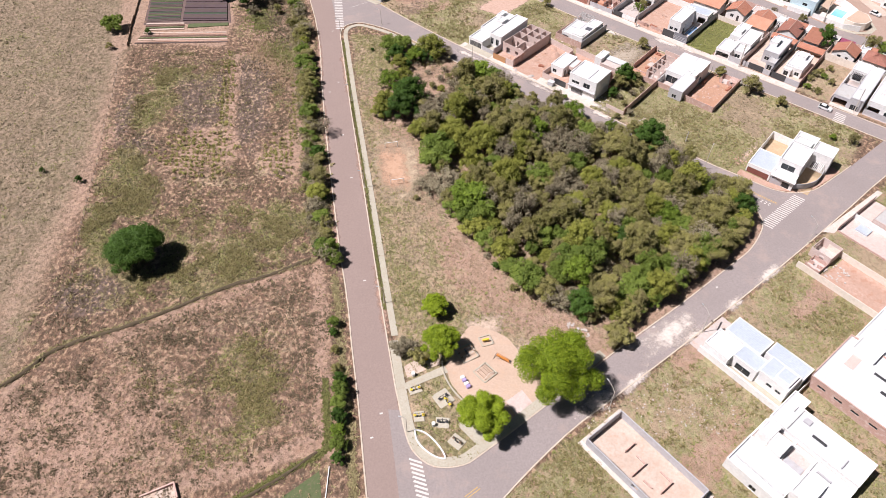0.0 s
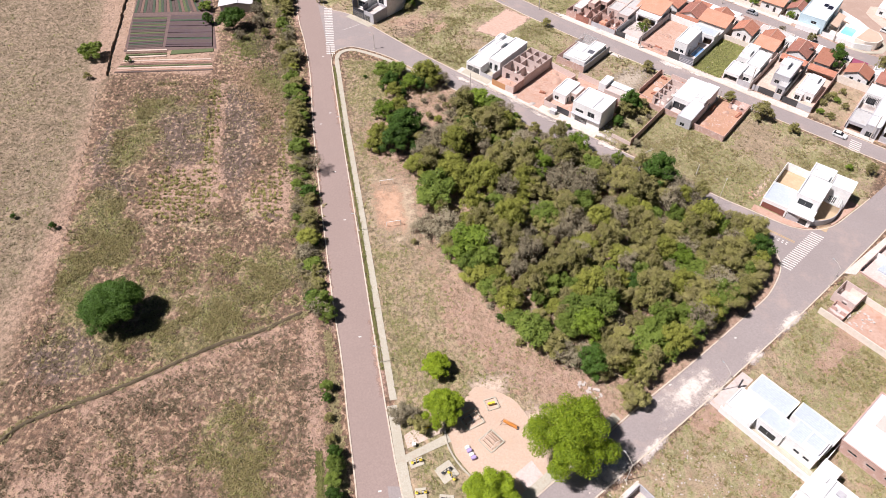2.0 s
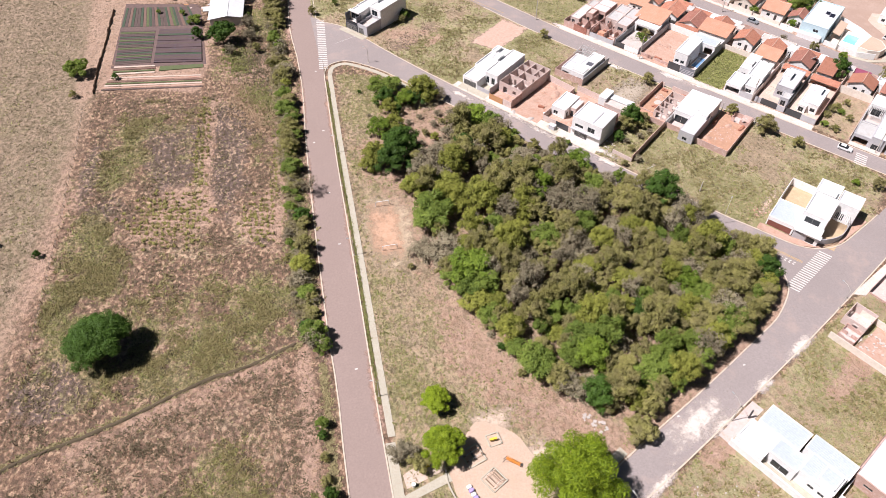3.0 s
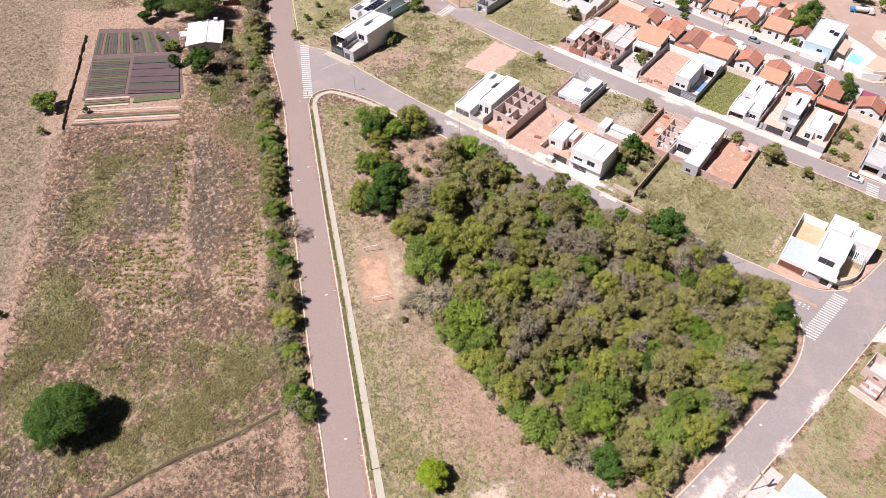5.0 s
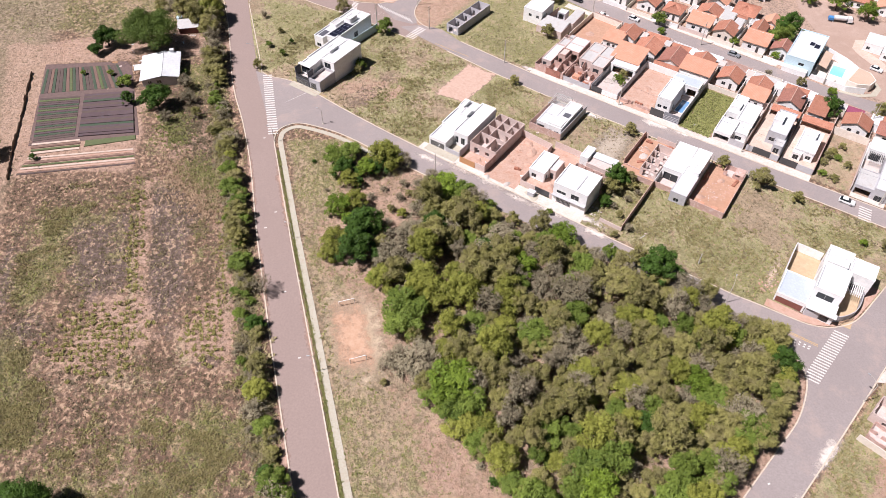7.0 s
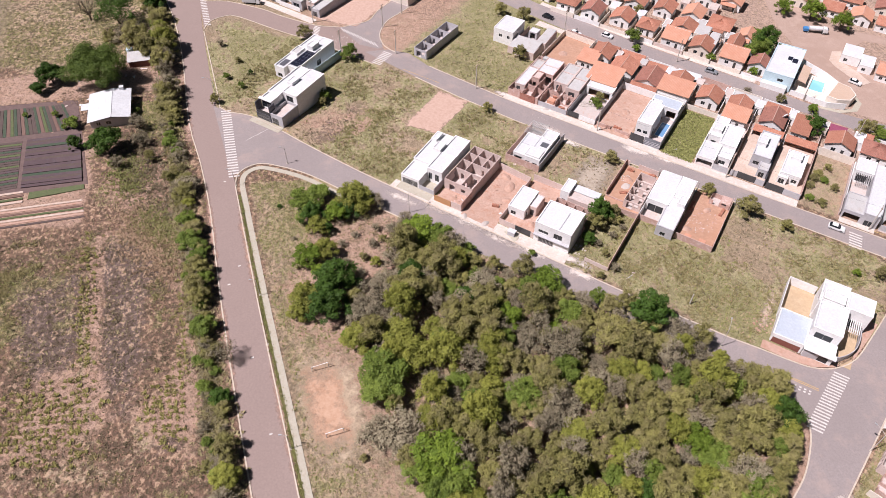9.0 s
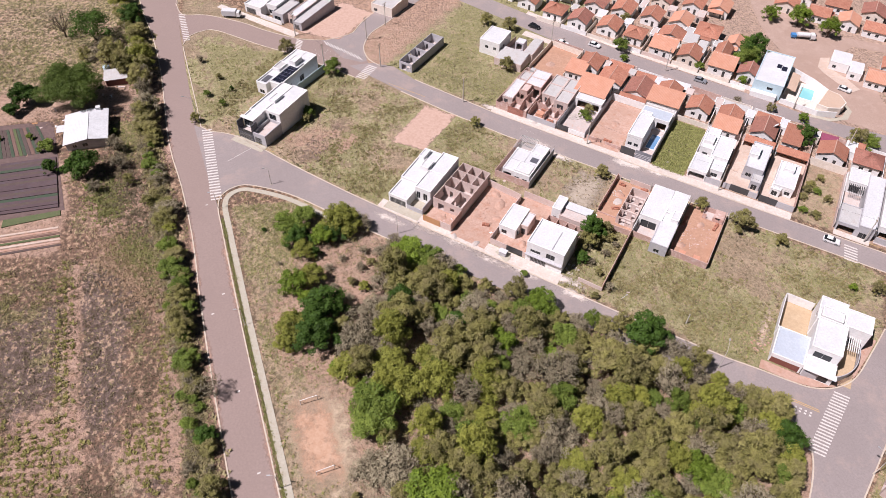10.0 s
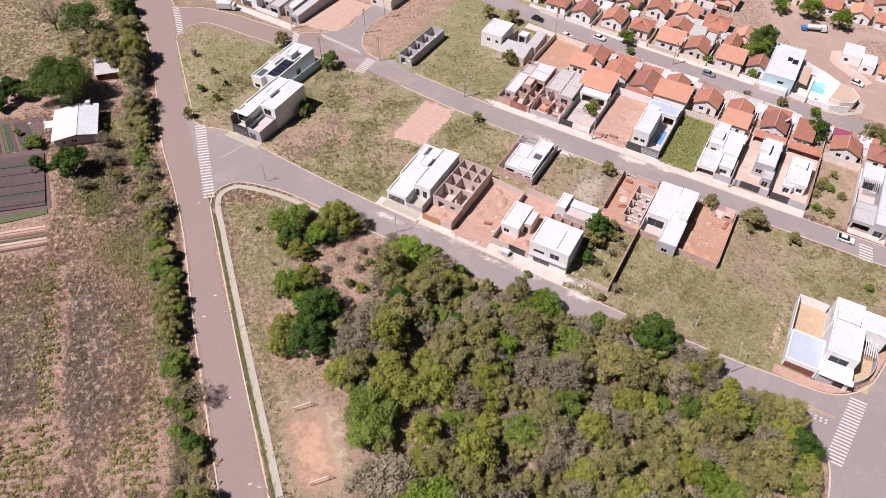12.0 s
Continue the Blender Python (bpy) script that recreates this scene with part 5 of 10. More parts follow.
boundary([uv(99.5, 25.8), uv(109.0, 25.7)], 2.0, BRICK_WALL, "bare red block wall round a cleared plot")
boundary([uv(109.0, 25.7), uv(109.0, 47.2)], 2.0, BRICK_WALL, "bare red block wall round a cleared plot")
sheet("soil_plot", [uv(99.5, 26), uv(108.9, 26), uv(108.9, 47.5), uv(99.5, 47.5)], 0.09, ORANGE_SOIL, "walled plot of bare red soil with rubble", "soil", 0.1)
ob = thing("paved_strip", *uv(104.3, 27.6), U_ANG, "strip of flat orange clay slabs on red soil", "paving")
for k in range(5):
    part("slab", boxes((-4.4 + k * 1.8, -2.75 + k * 1.8, -1.3, 1.3, -0.3, 0.22 - 0.02 * (k % 2))), TILE_NEW if k % 2 else ORANGE_SOIL, ob)
p = Plot("brick_shed", "u", 103.4, 108.8, 43.4, 46.9, "small red block shed with a tiled lean-to roof", "shed")
rooms(p, 103.5, 108.7, 43.6, 46.8, 1.6, BRICK_WALL, [], [(106.2, 43.6, 46.8)])
slab(p, "roof_sheet", 106.2, 108.7, 43.6, 46.8, 1.6, 1.7, BRICK_WALL)
cleared_plot([uv(18.8, 27.0), uv(28.8, 28.4), uv(28.7, 48.0), uv(18.3, 47.8)], "cleared plot of bare pinkish soil")

# corner house with a rounded garden wall
p = Plot("corner_house", "u", 127.4, 146, 5.5, 26, "modern white corner house with stepped roofs and a curved garden wall")
shell(p, 127.6, 134.2, 6.0, 14.0, 3.3, WHITE, ROOF_BLUE, [("f", (0.3, 6.2, 0.0, 2.5), None)], 0.3, kind="metal")
slab(p, "garage_door", 127.9, 133.9, 6.05, 6.12, -0.3, 2.5, RED_PAINT, "dark red garage door")
shell(p, 134.2, 140.2, 9.4, 18.2, 6.3, WHITE, ROOF_WHITE, [("f", (1, 4.6, 3.6, 5.4), WIN), ("r", (2, 4, 3.6, 5.2), WIN)], 0.35)
shell(p, 134.0, 139.6, 18.2, 25.2, 5.6, WHITE, ROOF_WHITE, [("l", (2, 3.4, 3.6, 4.8), WIN)], 0.35)
shell(p, 134.6, 139.0, 18.6, 21.6, 6.6, WHITE, ROOF_WHITE, [], 0.2, 5.4)
shell(p, 139.8, 145.2, 19.4, 24.6, 5.2, WHITE, ROOF_WHITE, [("r", (1.4, 3.2, 3.2, 4.6), WIN), ("f", (1, 3, 0.2, 2.4), WIN)], 0.3)
shell(p, 134.4, 140.4, 6.0, 9.4, 3.3, WHITE, ROOF_WHITE, [("f", (1.2, 5.2, 0.6, 2.4), WIN)], 0.15)
slab(p, "awning", 134.2, 140.8, 5.2, 6.6, 3.4, 3.6, WHITE)
stand_wall(p, 127.5, 127.5, 14, 25.8, 2.6, WHITE)
stand_wall(p, 127.5, 133.8, 25.8, 25.8, 2.6, WHITE)
paving(p, 127.6, 134.0, 14, 25.7, YARD_SAND, "yard", 0.1)
paving(p, 139.6, 144.6, 7.5, 19.4, YARD_SAND, "garden", 0.1)
for k in range(8):
    slab(p, "pergola_beam", 141.0 + k * 0.42, 141.14 + k * 0.42, 15.4, 19.4, 2.7, 2.85, WHITE)
bm, rows = bmesh.new(), []
arc = [(134.5, 5.6), (138.1, 6.3), (141.0, 7.6), (143.0, 9.7), (144.4, 12.6), (144.8, 15.7), (144.7, 18.6), (144.7, 19.6)]
arc = [Vector((v.x - 127.4, v.y - 5.5)) for v in smooth_line(arc, 0.8)]
for i, v in enumerate(arc):
    d = (arc[min(i + 1, len(arc) - 1)] - arc[max(i - 1, 0)]).normalized() * 0.08
    rows.append([bm.verts.new((v.x + k * d.y, v.y - k * d.x, z)) for k, z in ((1, -0.6), (1, 1.9), (-1, 1.9), (-1, -0.6))])
for r, s in zip(rows, rows[1:]):
    for k in range(3):
        bm.faces.new((r[k], s[k], s[k + 1], r[k + 1]))
bmesh.ops.recalc_face_normals(bm, faces=bm.faces)
lay(p, bm)
part("garden_wall", bm, GREY_WALL, p.ob)
sheet("soil_verge", [uv(126.4, 3.0), uv(133.2, 3.1), uv(137.6, 3.9), uv(141.7, 6.5), uv(145.0, 11.3), uv(147.4, 20.6), uv(148.2, 24.4), uv(144.8, 24.4), uv(144.9, 15.7), uv(144.5, 12.6), uv(143.1, 9.6), uv(141, 7.5), uv(138.1, 6.2), uv(134.5, 5.5), uv(126.4, 5.5)], 0.10, SOIL, "verge of bare pale soil round the corner house", "soil", 0.1)

# ---- plots that front the middle street from above ----
p = Plot("unfinished_house", "u", 36.3, 46.5, 58.2, 82, "half-built block house with white slab roofs and a tiled gate")
paving(p, 36.5, 46.4, 58.4, 81, FLOOR_SLAB, "floor", 0.1)
stand_wall(p, 36.5, 46.4, 58.4, 58.4, 2.3, BRICK_WALL, holes=[(4.0, 9.0, 0.1, 2.3)])
stand_wall(p, 36.5, 36.5, 58.4, 81, 2.5, BRICK_WALL)
stand_wall(p, 46.4, 46.4, 58.4, 81, 2.6, BRICK_WALL)
stand_wall(p, 36.5, 46.4, 81, 81, 2.4, BRICK_WALL)
shell(p, 36.9, 40.2, 62.0, 72.4, 2.9, PINK_WALL, ROOF_WHITE, [("f", (0.6, 1.8, 0.1, 2.2), DOOR)], 0.08)
shell(p, 40.4, 43.0, 66.4, 70.4, 3.5, BRICK_WALL, PINK_WALL, [("f", (0.6, 1.6, 0.1, 2.2), None)], 0.3)
shell(p, 40.4, 45.8, 70.6, 79.4, 3.3, BRICK_WALL, ROOF_WHITE, [("f", (2.9, 4.9, 0.1, 2.3), None)], 0.08)
shell(p, 37.2, 40.2, 73.0, 77.6, 2.6, PINK_WALL, ROOF_GREY, [], 0.2)
slab(p, "roof_joint", 41.0, 45.4, 74.8, 75.1, 3.3, 3.5, PINK_WALL)
for k, d in enumerate(((40.6, 40.6, 59.2, 66.0), (43.6, 43.6, 60.0, 70.0), (40.6, 46.0, 63.6, 63.6), (43.6, 46.2, 67.2, 67.2), (36.8, 40.4, 60.4, 60.4))):
    broken_wall(p, *d, (3.4, 3.0, 2.6, 3.2, 1.8)[k], BRICK_WALL, 200 + k)
slab(p, "gate_panel", 40.5, 45.5, 58.15, 58.35, 0.1, 2.3, TILE_OLD, "red-brown slatted gate")
slab(p, "water_tank", 38.6, 40.0, 78.6, 80.2, 0.1, 2.9, ROOF_GREY)
p = Plot("unfinished_house", "u", 46.6, 56, 58.4, 84, "half-built block house with grey cement slabs and stacked tiles")
paving(p, 46.7, 55.9, 58.6, 80.8, FLOOR_SLAB, "floor", 0.1)
shell(p, 46.9, 51.3, 69.0, 80.4, 3.0, PINK_WALL, ROOF_GREY, [("f", (1, 2, 0.1, 2.2), DOOR)], 0.22)
shell(p, 51.5, 55.8, 67.6, 80.4, 3.1, PINK_WALL, ROOF_GREY, [("f", (1, 3, 0.1, 2.2), DOOR)], 0.22)
slab(p, "roof_joint", 51.7, 55.6, 73.6, 73.9, 3.1, 3.35, PINK_WALL)
slab(p, "roof_joint", 47.1, 51.1, 75.2, 75.5, 3.0, 3.25, PINK_WALL)
stand_wall(p, 46.7, 55.9, 58.4, 58.4, 1.7, GREY_WALL)
stand_wall(p, 55.9, 55.9, 58.6, 80.6, 2.4, BRICK_WALL)
for k, d in enumerate(((46.9, 46.9, 59.0, 68.8), (51.4, 51.4, 60.2, 67.4), (46.9, 51.4, 64.8, 64.8), (51.4, 55.7, 62.6, 62.6), (51.4, 55.7, 65.6, 65.6), (53.8, 53.8, 62.8, 67.4), (49.2, 49.2, 65.0, 68.8))):
    broken_wall(p, *d, (2.6, 3.0, 2.8, 2.2, 3.0, 2.6, 2.9)[k], BRICK_WALL, 220 + k)
slab(p, "tile_stack", 48.4, 50.6, 61.0, 63.0, 0.1, 1.1, TILE_NEW)

p = Plot("walled_yard", "u", 56.1, 65, 58.6, 84, "walled yard with shrubs and a pale metal gate", "yard")
stand_wall(p, 56.2, 56.2, 58.8, 76, 2.2, GREY_WALL)
stand_wall(p, 64.9, 64.9, 58.8, 84, 2.4, GREY_WALL)
stand_wall(p, 59.8, 64.9, 58.8, 58.8, 1.6, WHITE)
slab(p, "gate", 56.3, 59.8, 58.75, 58.85, -0.2, 1.9, METAL_DARK)
shell(p, 56.4, 64.7, 72.6, 76.2, 3.0, WHITE, ROOF_WHITE, [("f", (0.8, 4.6, 0.2, 2.5), None), ("f", (5.4, 7.6, 0.2, 2.5), None)], 0.1)
paving(p, 56.3, 64.8, 58.9, 72.6, FLOOR_SLAB, "yard", 0.06)
tile_house(59.4, 80.2, 9.2, 8.2, 3.6, 1.3, TILE_NEW, WHITE, "shed", label="house under one slope of new orange tiles")

sheet("soil_plot", [uv(65.2, 57.6), uv(75.6, 57.6), uv(75, 82), uv(65.2, 82)], 0.08, SOIL, "walled plot of bare pink soil", "soil", 0.1)
boundary([uv(65.1, 82.5), uv(75.4, 82.5)], 2.3, WHITE, "white rendered wall behind a bare plot")
boundary([uv(65.3, 59.4), uv(69.6, 59.3)], 1.2, BRICK_WALL, "low broken block wall along the street")
boundary([uv(71.0, 59.3), uv(75.6, 59.2)], 1.1, BRICK_WALL, "low broken block wall along the street")

p = Plot("modern_house", "u", 75.8, 85, 57.8, 83.4, "grey and white house with a blue pool and charcoal gate")
shell(p, 76.4, 80.8, 61.0, 72.0, 5.6, WHITE, ROOF_WHITE, [("f", (0.6, 1.8, 2.2, 3.2), WIN), ("f", (2.4, 3.6, 2.2, 3.2), WIN), ("r", (3, 4.4, 0.2, 2.2), DOOR)], 0.15)
shell(p, 76.0, 84.8, 74.6, 79.4, 3.4, WHITE, ROOF_BLUE, [("f", (5.4, 8.2, 0.2, 2.4), None)], 0.1, kind="metal")
shell(p, 76.6, 79.6, 71.6, 74.6, 5.0, WHITE, ROOF_WHITE, [], 0.1)
stand_wall(p, 80.2, 84.9, 58.3, 58.3, 2.7, SLATE_PAINT)
for k in range(5):
    slab(p, "wall_batten", 80.3, 84.8, 58.14, 58.22, 0.2 + 0.5 * k, 0.32 + 0.5 * k, GREY_WALL)
slab(p, "gate", 76.0, 80.1, 58.2, 58.34, -0.2, 2.5, METAL_DARK, "charcoal sheet-metal gate")
paving(p, 76.0, 84.8, 58.4, 61.0, FLOOR_SLAB, "driveway", 0.1)
paving(p, 75.9, 84.9, 55.6, 58.1, APRON, "apron", 0.12)
stand_wall(p, 84.9, 84.9, 58.2, 83.2, 2.7, GREY_WALL)
stand_wall(p, 75.9, 84.9, 83.2, 83.2, 2.3, WHITE)
paving(p, 80.8, 84.8, 61.0, 74.6, FLOOR_SLAB, "terrace", 0.1)
slab(p, "pool", 81.6, 84.0, 64.4, 71.6, 0.08, 0.16, POOL_DEEP)
for d in ((81.4, 81.6, 64.2, 71.8), (84.0, 84.2, 64.2, 71.8), (81.6, 84.0, 64.2, 64.4), (81.6, 84.0, 71.6, 71.8)):
    slab(p, "pool_edge", *d, 0.08, 0.24, WHITE)
tile_house(80.2, 86.6, 9.4, 6.4, 3.8, 1.2, TILE_NEW, WHITE, "shed", label="house under one slope of pale new tiles")
boundary([uv(85.2, 83.4), uv(95, 83.4)], 1.7, CREAM, "cream rendered wall behind a grassy plot")
boundary([uv(95.1, 83.4), uv(95.1, 60)], 1.8, WHITE, "white rendered wall beside a grassy plot")

p = Plot("modern_house", "u", 95.2, 104.6, 58, 83.4, "white house with stepped flat roofs and a dark garage")
shell(p, 95.3, 100.2, 58.6, 66.2, 3.3, WHITE, ROOF_WHITE, [("f", (0.3, 4.6, 0.1, 2.6), None), ("b", (0.5, 1.5, 0.1, 2.1), DOOR)], 0.25)
shell(p, 100.2, 104.0, 61.5, 66.5, 3.0, WHITE, ROOF_WHITE, [("f", (0.8, 2.6, 0.9, 2.1), WIN)], 0.2)
shell(p, 99.2, 104.0, 66.2, 76.0, 3.9, WHITE, ROOF_WHITE, [("r", (2, 3.4, 1, 2.2), WIN)], 0.25)
shell(p, 95.6, 99.2, 69.0, 79.0, 3.6, WHITE, ROOF_WHITE, [("f", (1, 2.4, 0.1, 2.2), DOOR)], 0.2)
shell(p, 95.8, 98.6, 71.0, 74.5, 4.6, WHITE, ROOF_WHITE, [], 0.12, 3.6)
paving(p, 95.3, 104.5, 58.2, 83.2, FLOOR_SLAB, "yard", 0.06)
slab(p, "gate", 100.3, 104.4, 58.5, 58.62, -0.2, 2.0, GREY_WALL)
slab(p, "water_tank", 95.8, 97.4, 80.2, 82.4, 0.1, 1.5, BLUE_TANK)
stand_wall(p, 104.5, 104.5, 58.4, 83.2, 2.3, PINK_WALL)
stand_wall(p, 95.3, 104.5, 83.2, 83.2, 2.2, PINK_WALL)

p = Plot("modern_house", "u", 105, 114.4, 58.6, 84, "pale lilac-grey house with boxy upper rooms in a paved yard")
shell(p, 108.6, 113.6, 66.0, 78.0, 4.4, GREY_WALL, ROOF_WHITE, [("f", (0.8, 2.4, 1.4, 2.6), WIN), ("l", (3, 4.4, 1.2, 2.4), WIN)], 0.2)
shell(p, 108.4, 111.0, 70.5, 74.5, 5.6, WHITE, ROOF_WHITE, [("l", (1, 2.6, 4.4, 5.2), WIN)], 0.12, 4.3)
shell(p, 111.4, 114.0, 62.4, 68.0, 3.0, GREY_WALL, ROOF_GREY, [("f", (0.5, 2.0, 0.2, 2.2), WIN)], 0.15)
paving(p, 105.1, 114.3, 58.8, 83.8, PALE_SOIL, "yard", 0.08)
stand_wall(p, 105.1, 107, 58.9, 58.9, 1.9, GREY_WALL)
stand_wall(p, 112.0, 114.3, 58.9, 58.9, 1.9, GREY_WALL)
slab(p, "gate", 107, 112, 58.84, 58.96, -0.2, 2.1, METAL_DARK, "black slatted gate")
stand_wall(p, 114.3, 114.3, 58.9, 83.8, 2.3, DARK_WALL)
stand_wall(p, 105.1, 114.3, 83.8, 83.8, 2.3, PINK_WALL)

p = Plot("modern_house", "u", 114.6, 124, 58.4, 84, "small white house in a walled bare-soil yard")
shell(p, 117.0, 122.4, 64.2, 75.0, 3.3, WHITE, ROOF_WHITE, [("f", (0.5, 1.9, 1, 2.2), WIN), ("f", (3.4, 4.8, 1, 2.2), WIN)], 0.2)
shell(p, 118.2, 121.0, 70.8, 74.0, 4.2, WHITE, ROOF_WHITE, [], 0.12, 3.2)
shell(p, 116.9, 119.4, 63.0, 66.0, 2.7, WHITE, ROOF_WHITE, [("f", (0.4, 1.9, 0.6, 2.2), WIN)], 0.12)
paving(p, 114.7, 123.9, 58.6, 83.8, PALE_SOIL, "yard", 0.08)
stand_wall(p, 119.5, 123.9, 58.7, 58.7, 2.0, GREY_WALL)
slab(p, "gate", 114.8, 119.5, 58.64, 58.76, -0.2, 2.2, METAL_DARK, "black slatted gate")
stand_wall(p, 123.9, 123.9, 58.7, 83.8, 2.3, BRICK_WALL)
stand_wall(p, 114.7, 123.9, 83.8, 83.8, 2.5, CREAM)
boundary([uv(124.2, 83.4), uv(134.2, 83.4)], 2.5, CREAM, "cream rendered wall behind a shrubby plot")
boundary([uv(134.2, 83.4), uv(134.2, 58.6)], 1.6, PINK_WALL, "dusty wall beside a shrubby plot")

p = Plot("modern_house", "u", 134.4, 143.6, 57.6, 83, "modern white house with a grey roof deck and dark garage")
shell(p, 134.6, 139.4, 58.2, 66.0, 3.6, GREY_WALL, ROOF_GREY, [("f", (0.4, 4.4, 0.1, 2.8), None)], 0.12)
shell(p, 139.4, 143.4, 58.2, 80.0, 4.4, GREY_WALL, ROOF_WHITE, [("f", (0.8, 3.0, 0.4, 2.4), WIN), ("r", (5, 6.6, 1, 2.2), WIN)], 0.15, kind="metal", rise=0.3)
shell(p, 134.6, 139.4, 76.0, 82.0, 3.6, WHITE, ROOF_WHITE, [("f", (1, 3.6, 0.2, 2.4), WIN)], 0.15)
paving(p, 134.6, 139.4, 66, 76, FLOOR_SLAB, "terrace", 0.1)
for k in range(9):
    slab(p, "pergola_beam", 135.2 + k * 0.46, 135.35 + k * 0.46, 72.4, 76.0, 2.9, 3.05, METAL_DARK)
slab(p, "pool", 134.9, 136.3, 67.2, 69.6, 0.1, 0.2, POOL)
stand_wall(p, 134.5, 134.5, 66, 82.5, 2.2, WHITE)
paving(p, 134.6, 143.4, 56.2, 58.2, APRON, "apron", 0.12)
p = Plot("modern_house", "u", 144, 153.4, 58, 82, "white house with flat roofs beside the street corner")
shell(p, 144.2, 153.2, 61, 80, 4.0, WHITE, ROOF_WHITE, [("f", (0.6, 4.0, 0.1, 2.5), None), ("f", (5.4, 7.6, 0.8, 2.2), WIN)], 0.3)
shell(p, 146, 149, 66, 70, 5.0, WHITE, ROOF_WHITE, [], 0.1, 3.9)
stand_wall(p, 144.2, 153.2, 58.6, 58.6, 1.9, GREY_WALL)
paving(p, 144.2, 153.2, 58.2, 61, FLOOR_SLAB, "apron", 0.1)

# left end of the row
p = Plot("unfinished_house", "u", 1, 6, 60.4, 81.5, "narrow roofless grey block house of four rooms")
rooms(p, 1.2, 5.8, 60.6, 81.2, 3.0, GREY_WALL, [65.6, 70.4, 75.6], [])
p = Plot("white_house", "u", 17.6, 25, 84, 93.4, "plain white two-storey box house")
shell(p, 17.8, 24.9, 84.2, 93.2, 5.2, WHITE, ROOF_WHITE, [("f", (2, 3.2, 2.6, 3.6), WIN), ("f", (5, 6, 2.6, 3.6), WIN), ("r", (3, 4.2, 2.4, 3.4), WIN)], 0.1)
p = Plot("low_house", "u", 25, 36, 80, 97, "low house with fibre-cement roofs round a small yard")
shell(p, 25.2, 34.6, 80.2, 87.4, 3.0, PINK_WALL, ROOF_GREY, [("f", (2, 3.4, 1, 2.1), WIN)], 0.05, kind="metal", rise=0.5)
shell(p, 32.0, 35.4, 87.4, 97, 3.0, PINK_WALL, ROOF_GREY, [("l", (2, 3, 0.1, 2.1), DOOR)], 0.05, kind="metal", rise=0.3)
shell(p, 27.0, 30.0, 92.5, 95.5, 2.6, GREY_WALL, ROOF_WHITE, [("f", (0.5, 2.4, 0.1, 2.2), None)], 0.05)
stand_wall(p, 25.2, 25.2, 87.4, 97, 2.2, BRICK_WALL)
paving(p, 25.2, 32, 87.4, 97, FLOOR_SLAB, "yard", 0.06)
sheet("soil_plot", [uv(36.4, 83), uv(47.6, 84.5), uv(48, 101), uv(36.6, 102)], 0.08, ORANGE_SOIL, "walled plot of bare orange soil", "soil", 0.1)
boundary([uv(36.4, 83), uv(36.4, 102), uv(48, 101)], 2.0, CREAM, "cream wall round a bare plot")

# houses across the cross street
p = Plot("white_house", "u", -63, -46, 61, 78, "flat-roofed white and charcoal house across the street")
shell(p, -62, -55, 62, 74, 3.4, WHITE, ROOF_WHITE, [("f", (0.6, 4.6, 0.1, 2.5), GATE)], 0.3)
shell(p, -55, -50.5, 65, 77, 3.9, WHITE, ROOF_WHITE, [("f", (1, 3, 0.8, 2.2), WIN)], 0.3)
shell(p, -50.5, -46, 62.5, 72, 3.2, GREY_WALL, ROOF_GREY, [("f", (0.8, 3.4, 0.3, 2.3), WIN)], 0.25)
stand_wall(p, -55, -46, 61.4, 61.4, 1.6, WHITE)
p = Plot("white_house", "u", -45.5, -37.5, 60.5, 82, "grey-walled house with a long dark side wall")
shell(p, -45, -41.6, 64, 79, 3.6, PINK_WALL, ROOF_WHITE, [("f", (0.5, 2, 0.3, 2.3), DOOR)], 0.2)
shell(p, -41.6, -38, 62, 81, 3.0, GREY_WALL, ROOF_GREY, [("f", (0.6, 2.6, 0.3, 2.3), GATE)], 0.2)
p = Plot("white_house", "u", -27, -14, 86, 100, "pale house at the edge of a bare plot")
shell(p, -26.5, -18, 87, 98, 3.4, CREAM, ROOF_GREY, [("f", (1, 2.4, 1, 2.1), WIN)], 0.2)
cleared_plot([uv(-39, 60.2), uv(-24.6, 64.4), uv(-25, 86), uv(-39, 87)], "bare pink building plot")

# ---- tiled houses ----
rng = random.Random(4)
LABELS = {"TILE": "small house with a reddish clay-tile roof", "NEW": "small house with a bright orange clay-tile roof", "OLD": "small house with a dark weathered clay-tile roof"}
ROW_1 = [(50.6, 88.4, 6.4, 6.6, TILE_NEW, "NEW", "shed"), (53.2, 94.6, 7.4, 7.4, TILE, "TILE", "gable"), (62.0, 90.4, 8.6, 8.2, TILE, "TILE", "gable"), (71.4, 89.0, 8.4, 9.6, TILE_OLD, "OLD", "gable"),
         (79.8, 93.6, 7.6, 5.6, TILE, "TILE", "gable"), (90.2, 90.2, 7.6, 7.2, TILE, "TILE", "gable"), (99.4, 90.6, 7.4, 6.4, TILE, "TILE", "gable"), (99.8, 84.2, 7.8, 6.2, TILE_NEW, "NEW", "shed"),
         (109.8, 89.2, 7.6, 8.4, TILE_OLD, "OLD", "gable"), (118.0, 89.6, 5.2, 9.0, TILE, "TILE", "shed"), (129.2, 88.8, 8.4, 6.4, TILE, "TILE", "gable"), (138.8, 90.6, 8.2, 7.4, TILE_OLD, "OLD", "hip"),
         (149.0, 91.0, 8.4, 8.0, TILE, "TILE", "gable")]
for a, b, w, d, tl, key, kind in ROW_1:
    tile_house(a, b, w * 0.86, d * 0.88, 3.1, 1.6 if kind != "shed" else 1.0, tl, WHITE if rng.random() < 0.85 else CREAM, kind, label=LABELS[key])
